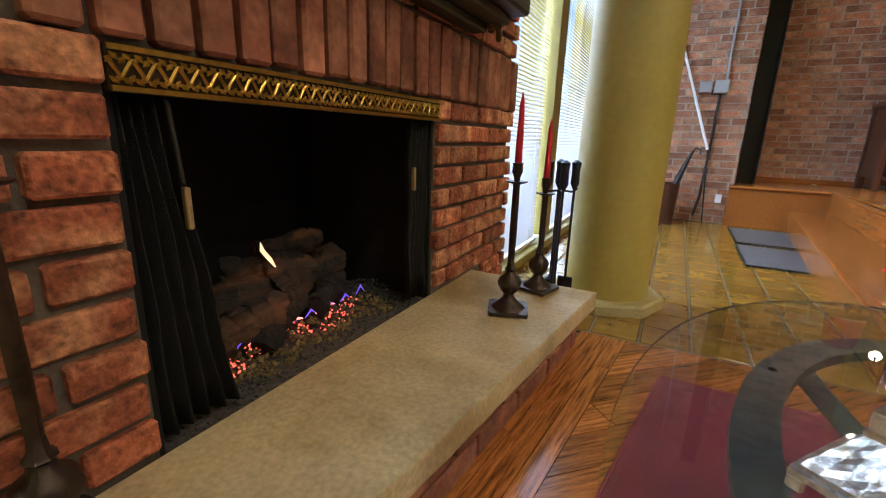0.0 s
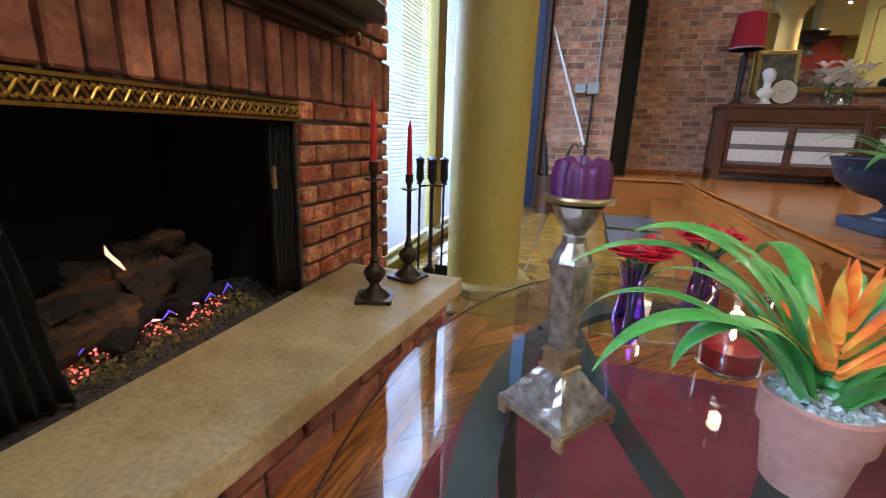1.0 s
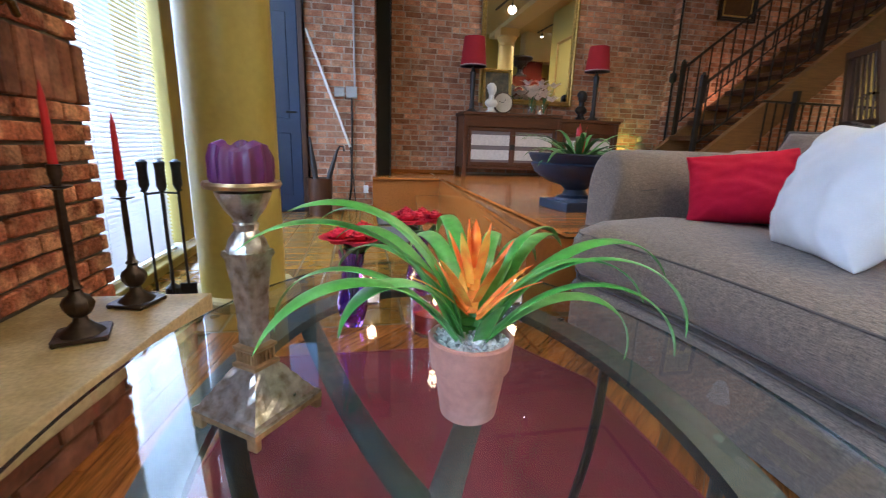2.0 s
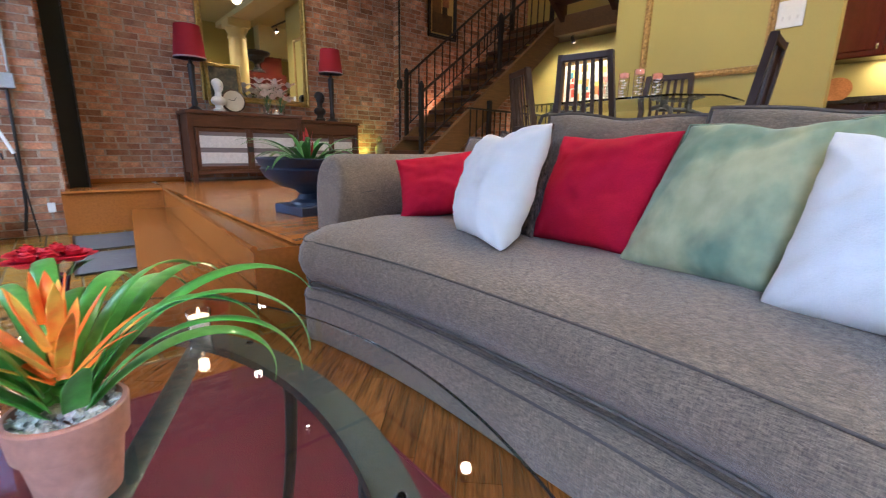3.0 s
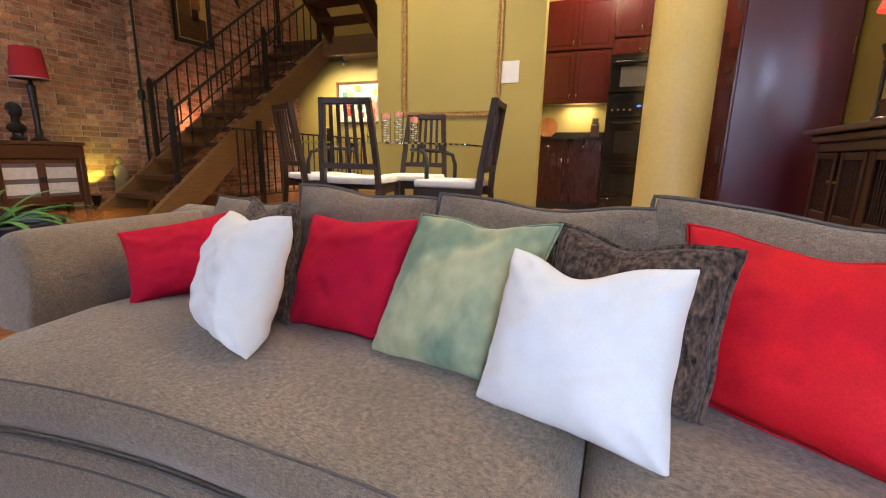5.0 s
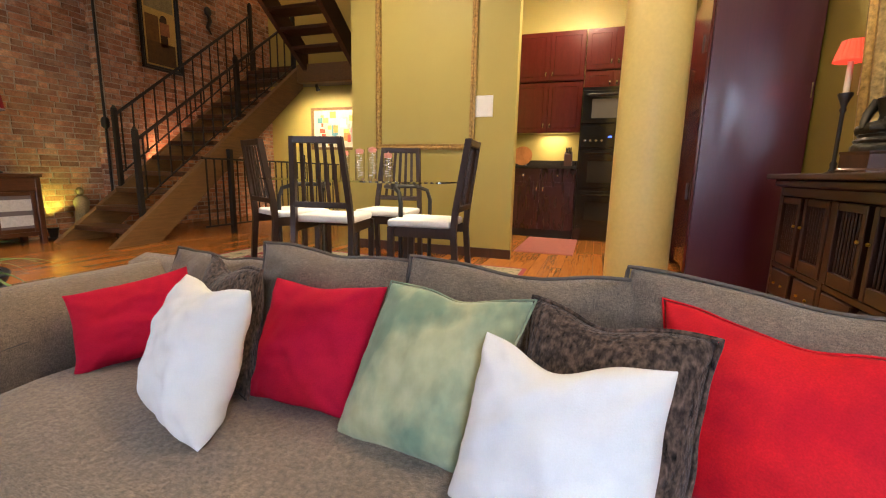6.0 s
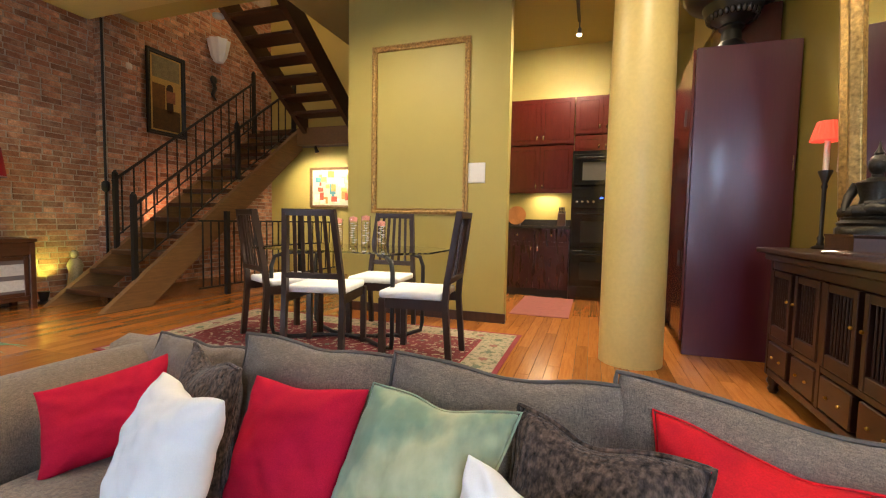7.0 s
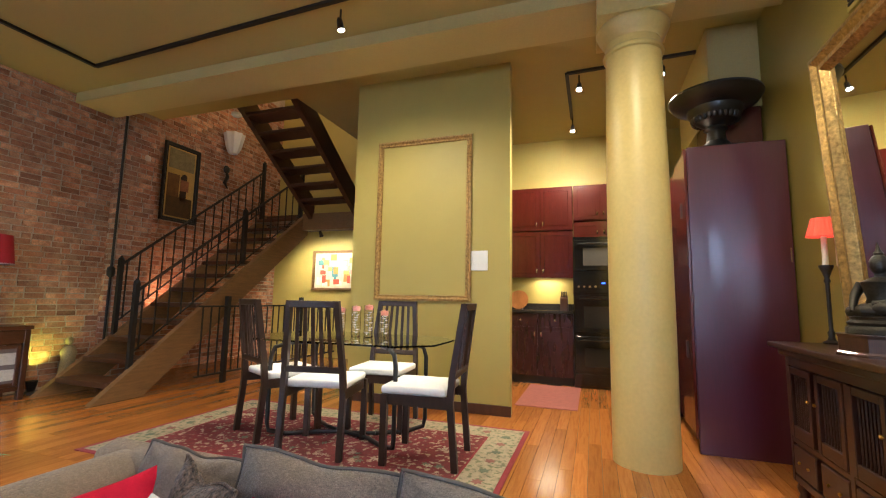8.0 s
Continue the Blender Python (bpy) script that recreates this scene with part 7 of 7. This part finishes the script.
wc = thing("wall_card", pose(4.40, WALL_R + 0.004, 1.32, 0, 0, 180), "small cream wall plate behind the lamp", "wall plate")
part("plate", box(B(), -0.035, -0.006, -0.06, 0.035, 0, 0.06, 0.003), m_votwax, wc)
# seated figure on a plinth
pln = thing("statue_plinth", pose(3.74, -0.70, CH), "low dark eight-sided wooden plinth", "plinth")
part("block", lathe(B(), [(0.175, 0), (0.175, 0.012), (0.165, 0.02), (0.165, 0.075), (0.17, 0.085), (0.17, 0.09)], 8), M["dark_wood"], pln)
bm = B()
lathe(bm, [(0.155, 0), (0.155, 0.03), (0.14, 0.045), (0.15, 0.06), (0.13, 0.075), (0.135, 0.09), (0.11, 0.10)], 32, flute=0.03, lobes=16)
sphere(bm, (0, 0, 0.13), 0.13, 18, 8, (1.0, 0.72, 0.32))
tube(bm, [(-0.12, 0.03, 0.125), (-0.03, 0.09, 0.135), (0.09, 0.06, 0.13)], [0.035, 0.038, 0.022], 10)
tube(bm, [(0.12, 0.03, 0.115), (0.03, 0.10, 0.12), (-0.09, 0.07, 0.118)], [0.035, 0.036, 0.02], 10)
lathe(bm, [(0.075, 0.13), (0.062, 0.19), (0.078, 0.25), (0.085, 0.275), (0.05, 0.295), (0.026, 0.305), (0.024, 0.325)], 16)
tube(bm, [(-0.082, 0, 0.27), (-0.105, 0.02, 0.20), (-0.06, 0.08, 0.165), (0.0, 0.10, 0.16)], [0.026, 0.023, 0.018, 0.016], 8)
tube(bm, [(0.082, 0, 0.27), (0.11, 0.02, 0.20), (0.09, 0.085, 0.15), (0.085, 0.10, 0.12)], [0.026, 0.023, 0.018, 0.012], 8)
sphere(bm, (0, 0.006, 0.365), 0.044, 14, 10, (0.9, 0.95, 1.15))
lathe(bm, [(0.042, 0.385), (0.03, 0.41), (0.018, 0.42), (0.022, 0.43), (0.010, 0.45), (0.003, 0.49)], 14)
ob = link("seated_statue", bm, mat("dark_bronze", (0.035, 0.030, 0.022), 0.35, metal=0.7, var=0.3, scale=14, bump=0.3), True, 50)
ob.matrix_basis = pose(3.74, -0.70, CH + 0.09, 0, 0, 40) @ Matrix.Scale(0.80, 4)
tagged(ob, "dark bronze seated meditating figure on a plinth", "statue")
vent = thing("wall_vent", pose(3.95, WALL_R + 0.004, 2.66, 0, 0, 180), "small slatted wall vent high on the wall", "vent")
part("frame", box(B(), -0.15, -0.01, -0.08, 0.15, 0, 0.08, 0.003), M["green"], vent)
for k in range(5):
    part("slat", box(B(), -0.13, -0.016, -0.055 + k * 0.024, 0.13, -0.010, -0.040 + k * 0.024), M["black"], vent)

# ---- windows with blinds ----
m_blind = bpy.data.materials.new("white_blind_slat")
m_blind.use_nodes = True
nd, ln = m_blind.node_tree.nodes, m_blind.node_tree.links
pb = nd["Principled BSDF"]
pb.inputs["Base Color"].default_value = (0.62, 0.62, 0.64, 1)
pb.inputs["Roughness"].default_value = 0.5
tr = nd.new("ShaderNodeBsdfTranslucent")
tr.inputs["Color"].default_value = (0.82, 0.83, 0.86, 1)
mixs = nd.new("ShaderNodeMixShader")
mixs.inputs[0].default_value = 0.12
ln.new(pb.outputs[0], mixs.inputs[1])
ln.new(tr.outputs[0], mixs.inputs[2])
ln.new(mixs.outputs[0], nd["Material Output"].inputs["Surface"])
m_pane = clear("window_pane", (1, 1, 1), 0.0)
for wi, (y0, y1, mull) in enumerate(((2.46, 4.72, 3.36), (-0.72, 0.0, None))):
    win = tagged(link("window_%d" % (wi + 1), box(B(), -0.28, y0, -0.30, -0.22, y0 + 0.05, 2.3), M["green_dark"]), "tall olive-framed window with white blinds", "window", kind="structure")
    spans = [(y0, mull - 0.08), (mull + 0.08, y1)] if mull else [(y0, y1)]
    bm = B()
    box(bm, -0.28, y1 - 0.05, -0.30, -0.22, y1, 2.3)
    box(bm, -0.28, y0 + 0.05, -0.30, -0.22, y1 - 0.05, -0.25)
    box(bm, -0.28, y0 + 0.05, 2.23, -0.22, y1 - 0.05, 2.3)
    part("window_frame", bm, M["green_dark"], win)
    if mull:
        part("mullion", box(B(), -0.28, mull - 0.08, -0.25, -0.04, mull + 0.08, 2.23, 0.004), M["green_dark"], win, "olive mullion post")
    part("window_sill", box(B(), -0.22, y0, -0.315, -0.03, y1, -0.296, 0.005), M["green_dark"], win, "olive painted sill")
    for a, b in spans:
        p = part("pane", box(B(), -0.262, a + 0.05, -0.25, -0.258, b - 0.05, 2.23), m_pane, win)
        p.visible_shadow = False
        bl = thing("venetian_blind", pose(-0.10, (a + b) / 2, -0.285), "white slatted venetian blind partly open", "blind", "venetian blinds")
        w = b - a - 0.03
        part("head_rail", box(B(), -0.025, -w / 2, 2.38, 0.025, w / 2, 2.42), M["white"], bl)
        part("bottom_rail", box(B(), -0.022, -w / 2, 0.0, 0.022, w / 2, 0.018, 0.004), M["white"], bl)
        me = bpy.data.meshes.new("slat")
        bm = box(B(), -0.0125, -w / 2, -0.0006, 0.0125, w / 2, 0.0006)
        bm.to_mesh(me)
        bm.free()
        me.materials.append(m_blind)
        for k in range(112):
            s = new("slat", me)
            s.parent = bl
            s.matrix_basis = pose(0, 0, 0.035 + k * 0.0212, 0, 48, 0)
        for yy in (-w * 0.32, w * 0.32):
            part("cord", rod(B(), (0.014, yy, 0.02), (0.014, yy, 2.38), 0.0012, seg=5), M["white"], bl)
structure("backdrop", box(B(), -2.6, -3.0, -1.0, -2.55, 7.5, 4.5), glow("bright_overcast", (0.93, 0.96, 1.0), 3.6), "bright white daylight outside the windows", "backdrop")

# ---- blue entrance door beside the brick pier ----
m_bluedoor = mat("deep_blue_door_paint", (0.012, 0.030, 0.085), 0.35, var=0.15, scale=4, bump=0.05)
door = structure("door_1", box(B(), -0.20, 5.235, LOW + 0.003, 0.40, 5.275, 1.66, 0.004), m_bluedoor, "closed dark blue panelled entrance door", "door")
for z0, z1 in ((LOW + 0.16, 0.42), (0.56, 1.52)):
    part("door_panel", box(B(), -0.10, 5.226, z0, 0.30, 5.236, z1, 0.004), m_bluedoor, door)
part("door_frame", box(B(), 0.402, 5.22, LOW + 0.003, 0.452, 5.28, 1.76, 0.004), M["dark_wood"], door, "dark stained door frame")
part("door_head", box(B(), -0.20, 5.22, 1.662, 0.401, 5.28, 1.76, 0.004), M["dark_wood"], door, "dark stained door head")
part("door_handle", rod(B(), (0.36, 5.225, 0.62), (0.27, 5.20, 0.62), 0.010), M["black"], door, "black lever handle")

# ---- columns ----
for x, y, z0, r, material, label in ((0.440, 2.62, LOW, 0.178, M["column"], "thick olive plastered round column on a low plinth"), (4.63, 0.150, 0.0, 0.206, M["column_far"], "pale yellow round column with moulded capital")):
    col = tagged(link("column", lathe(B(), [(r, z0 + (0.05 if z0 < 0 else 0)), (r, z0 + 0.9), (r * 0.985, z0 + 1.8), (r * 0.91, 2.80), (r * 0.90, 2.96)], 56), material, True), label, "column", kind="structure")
    part("capital", lathe(B(), [(r * 0.90, 2.79), (r * 0.99, 2.80), (r * 1.0, 2.815), (r * 0.97, 2.83), (r * 0.905, 2.84), (r * 0.905, 2.89), (r * 0.98, 2.905), (r * 1.0, 2.92), (r * 1.14, 2.965), (r * 1.19, 2.99), (r * 1.20, 3.005), (r * 1.17, 3.015)], 56), material, col, "", True)
    part("abacus", box(B(), -r * 1.2, -r * 1.2, 3.015, r * 1.2, r * 1.2, 3.183, 0.004), material, col)
    if z0 < 0:
        part("plinth", lathe(B(), [(r + 0.07, z0), (r + 0.07, z0 + 0.04), (r + 0.06, z0 + 0.05)], 8), mat("tan_plinth", (0.38, 0.31, 0.12), 0.6, var=0.15, bump=0.2), col, "low tan octagonal plinth")
    col.matrix_basis = Matrix.Translation((x, y, 0))

# ---- floors: boards and tiles ----
r10 = random.Random(77)


def clip_quad(c, u, v, a, b, w, poly):
    """Clip the board (centre line from a to b along u, width w along v) to a convex polygon."""
    pts = [c + u * a - v * w / 2, c + u * b - v * w / 2, c + u * b + v * w / 2, c + u * a + v * w / 2]
    n = len(poly)
    for i in range(n):
        p, q = Vector(poly[i]), Vector(poly[(i + 1) % n])
        e = q - p
        out = []
        for j in range(len(pts)):
            s, t = pts[j], pts[(j + 1) % len(pts)]
            ds, dt = e.x * (s.y - p.y) - e.y * (s.x - p.x), e.x * (t.y - p.y) - e.y * (t.x - p.x)
            if ds >= 0:
                out.append(s)
            if (ds >= 0) != (dt >= 0):
                out.append(s.lerp(t, ds / (ds - dt)))
        pts = out
        if len(pts) < 3:
            return []
    return pts


def boards(name, parent, material, poly, angle, width, z, long=0.9, gap=0.0012, single=True, limit=280):
    """Floor boards over a convex polygon; the first ones are objects, the rest one mesh."""
    u = Vector((math.cos(radians(angle)), math.sin(radians(angle))))
    v = Vector((-u.y, u.x))
    us = [Vector(p).dot(u) for p in poly]
    vs = [Vector(p).dot(v) for p in poly]
    made = 0
    rest_v, rest_f = [], []
    k = math.floor(min(vs) / width)
    while k * width < max(vs):
        a = min(us) - r10.uniform(0, long)
        while a < max(us):
            ln_ = long * r10.uniform(0.6, 1.4)
            pts = clip_quad(v * (k + 0.5) * width, u, v, a + gap, a + ln_ - gap, width - 2 * gap, poly)
            a += ln_
            if len(pts) < 3:
                continue
            area = sum(p.x * q.y - p.y * q.x for p, q in zip(pts, pts[1:] + pts[:1])) / 2
            if abs(area) < 2e-4:
                continue
            c = sum(pts, Vector((0, 0))) / len(pts)
            loc = [Vector(((p - c).dot(u), (p - c).dot(v))) for p in pts]
            if made < limit:
                bm = B()
                inner = [q * 1.0 for q in loc]
                prism(bm, [(q.x, q.y) for q in inner], -0.014, 0)
                ob = part(name, bm, material, parent)
                ob.matrix_basis = Matrix.Translation((c.x, c.y, z + r10.uniform(-0.0003, 0.0003))) @ Matrix.Rotation(radians(angle), 4, "Z")
                made += 1
            else:
                o = len(rest_v)
                n = len(pts)
                dz = r10.uniform(-0.0003, 0.0003)
                rest_v += [(p.x, p.y, z + dz) for p in pts] + [(p.x, p.y, z - 0.014) for p in pts]
                rest_f += [tuple(o + i for i in range(n))] + [(o + i, o + n + i, o + n + (i + 1) % n, o + (i + 1) % n) for i in range(n)]
        k += 1
    if rest_v:
        me = bpy.data.meshes.new(name)
        me.from_pydata(rest_v, [], rest_f)
        me.materials.append(material)
        ob = new(name + "_rest", me)
        ob.parent = parent
        tagged(ob, kind="stuff")


floor_low = plain(0.0, -0.86, LOW - 0.018, 2.3, 2.2, LOW - 0.013, "floor_wood", M["grout"], "diagonal oak board floor in the sunken lounge", "floor")
boards("board", floor_low, M["oak"], [(0.267, -0.86), (2.2, -0.86), (2.2, 2.19), (0.582, 2.19)], 45, 0.105, LOW, 0.8)
boards("border_board", floor_low, M["oak"], [(0.105, -0.86), (0.265, -0.86), (0.580, 2.19), (0.42, 2.19)], 84.1, 0.075, LOW, 1.6)
floor_tile = plain(-0.25, 2.2, LOW - 0.018, 1.9, 5.33, LOW - 0.004, "floor_tile", M["grout"], "glazed yellow-brown floor tiles", "floor")
bx = []
T = 0.172
for i in range(13):
    for j in range(19):
        x, y = -0.24 + i * T, 2.205 + j * T
        if x < 1.80 and y < 5.3:
            bx.append(((x + T / 2, y + T / 2, LOW - 0.006 + r10.uniform(-0.0006, 0.0006)), (T - 0.010, T - 0.010, 0.012), Euler((r10.uniform(-0.001, 0.001), r10.uniform(-0.001, 0.001), 0)).to_matrix().to_4x4()))
pieces("tile", bx, M["tile"], floor_tile, 0.003)
floor_up = plain(3.3, -0.86, -0.022, 7.95, 6.05, -0.013, "floor_oak", M["grout"], "honey oak strip floor of the raised level", "floor")
boards("board", floor_up, M["oak_up"], [(3.3, -0.86), (7.95, -0.86), (7.95, 6.05), (3.3, 6.05)], 0, 0.085, 0.0, 1.4, limit=400)
plain(1.9, 2.35, -0.022, 3.3, 6.05, -0.013, "floor_oak_2", M["grout"], "honey oak strip floor beside the sofa", "floor")
boards("board", floor_up, M["oak_up"], [(1.64, 2.245), (3.298, 2.245), (3.298, 6.05), (1.83, 6.05), (1.83, 5.3)], 0, 0.085, 0.0, 1.1, limit=150)
boards("board", floor_up, M["oak_up"], [(1.10, 5.19), (1.83, 5.19), (1.83, 6.05), (1.10, 6.05)], 0, 0.085, 0.0, 1.1, limit=150)
# rounded nosings of the steps
for p, q, z in (((1.28, 2.26), (1.56, 5.2), MID), ((1.655, 2.25), (1.81, 5.2), 0.0)):
    structure("trim", tube(B(), [(p[0] + 0.004, p[1], z - 0.013), (q[0] + 0.004, q[1], z - 0.013)], 0.014, 10), M["oak_step"], "rounded oak stair nosing", "trim", True)
structure("trim", tube(B(), [(1.10, 5.205, -0.013), (1.83, 5.205, -0.013)], 0.014, 10), M["oak_step"], "rounded oak nosing of the landing", "trim", True)

# ---- bricks of the old walls ----
def brick_wall(parent, x0, x1, z0, z1, y, axis="x", single=0, span=None, length=0.190, course=0.0625):
    one, many = [], []
    z, row = z0, 0
    while z < z1:
        x = x0 - (length / 2 if row % 2 else 0) - r10.uniform(0, 0.03)
        while x < x1:
            L = length * r10.choice((1, 1, 1, 1, 1, 1, 1, 1, 1, 1, 0.5)) * r10.uniform(0.97, 1.03)
            a, b = max(x + 0.006, x0), min(x + L - 0.006, x1)
            if b - a > 0.03:
                out = 0.008 + r10.uniform(-0.003, 0.003)
                c, s = ((a + b) / 2, y + 0.03 - out, z + course / 2), (round(b - a, 2) - 0.004, 0.06, course - 0.010 - r10.uniform(0, 0.002))
                turn = Matrix.Rotation(r10.uniform(-0.004, 0.004), 4, "Y")
                if axis == "y":
                    c, s, turn = (y + (0.03 - out), (a + b) / 2, z + course / 2), (0.06, s[0], s[2]), Matrix.Rotation(r10.uniform(-0.012, 0.012), 4, "X")
                near = span and span[0] < (a + b) / 2 < span[1] and z < span[2] and len(one) < single
                (one if near else many).append((c, (s[0], s[1], round(s[2], 3)) if near else s, turn))
            x += L
        z += course
        row += 1
    if one:
        pieces("brick", one, M["brick_old1"], parent, 0.0)
    joined("brick_rest", many, M["brick_old"], parent)


brick_wall(wall_far, 1.13, 5.0, 0.02, CEIL + 0.05, WALL_F, single=280, span=(1.2, 2.9, 2.3))
brick_wall(wall_far, 5.42, 7.95, -0.02, CEIL_B, WALL_F)
brick_wall(wall_upper, 5.42, 7.95, CEIL_B, 4.6, WALL_F)
pier = bpy.data.objects["wall_pier"]
brick_wall(pier, 0.46, 1.13, LOW, 2.8, 5.31, single=300, span=(0, 9, 9))
brick_wall(pier, 5.31, 6.05, 0.0, 2.8, 1.086, axis="y")
pier2 = bpy.data.objects["wall_pier_2"]
brick_wall(pier2, 5.0, 5.42, 0.0, CEIL, WALL_F - 0.15)
brick_wall(pier2, WALL_F - 0.13, WALL_F, 0.0, CEIL, 4.98, axis="y")
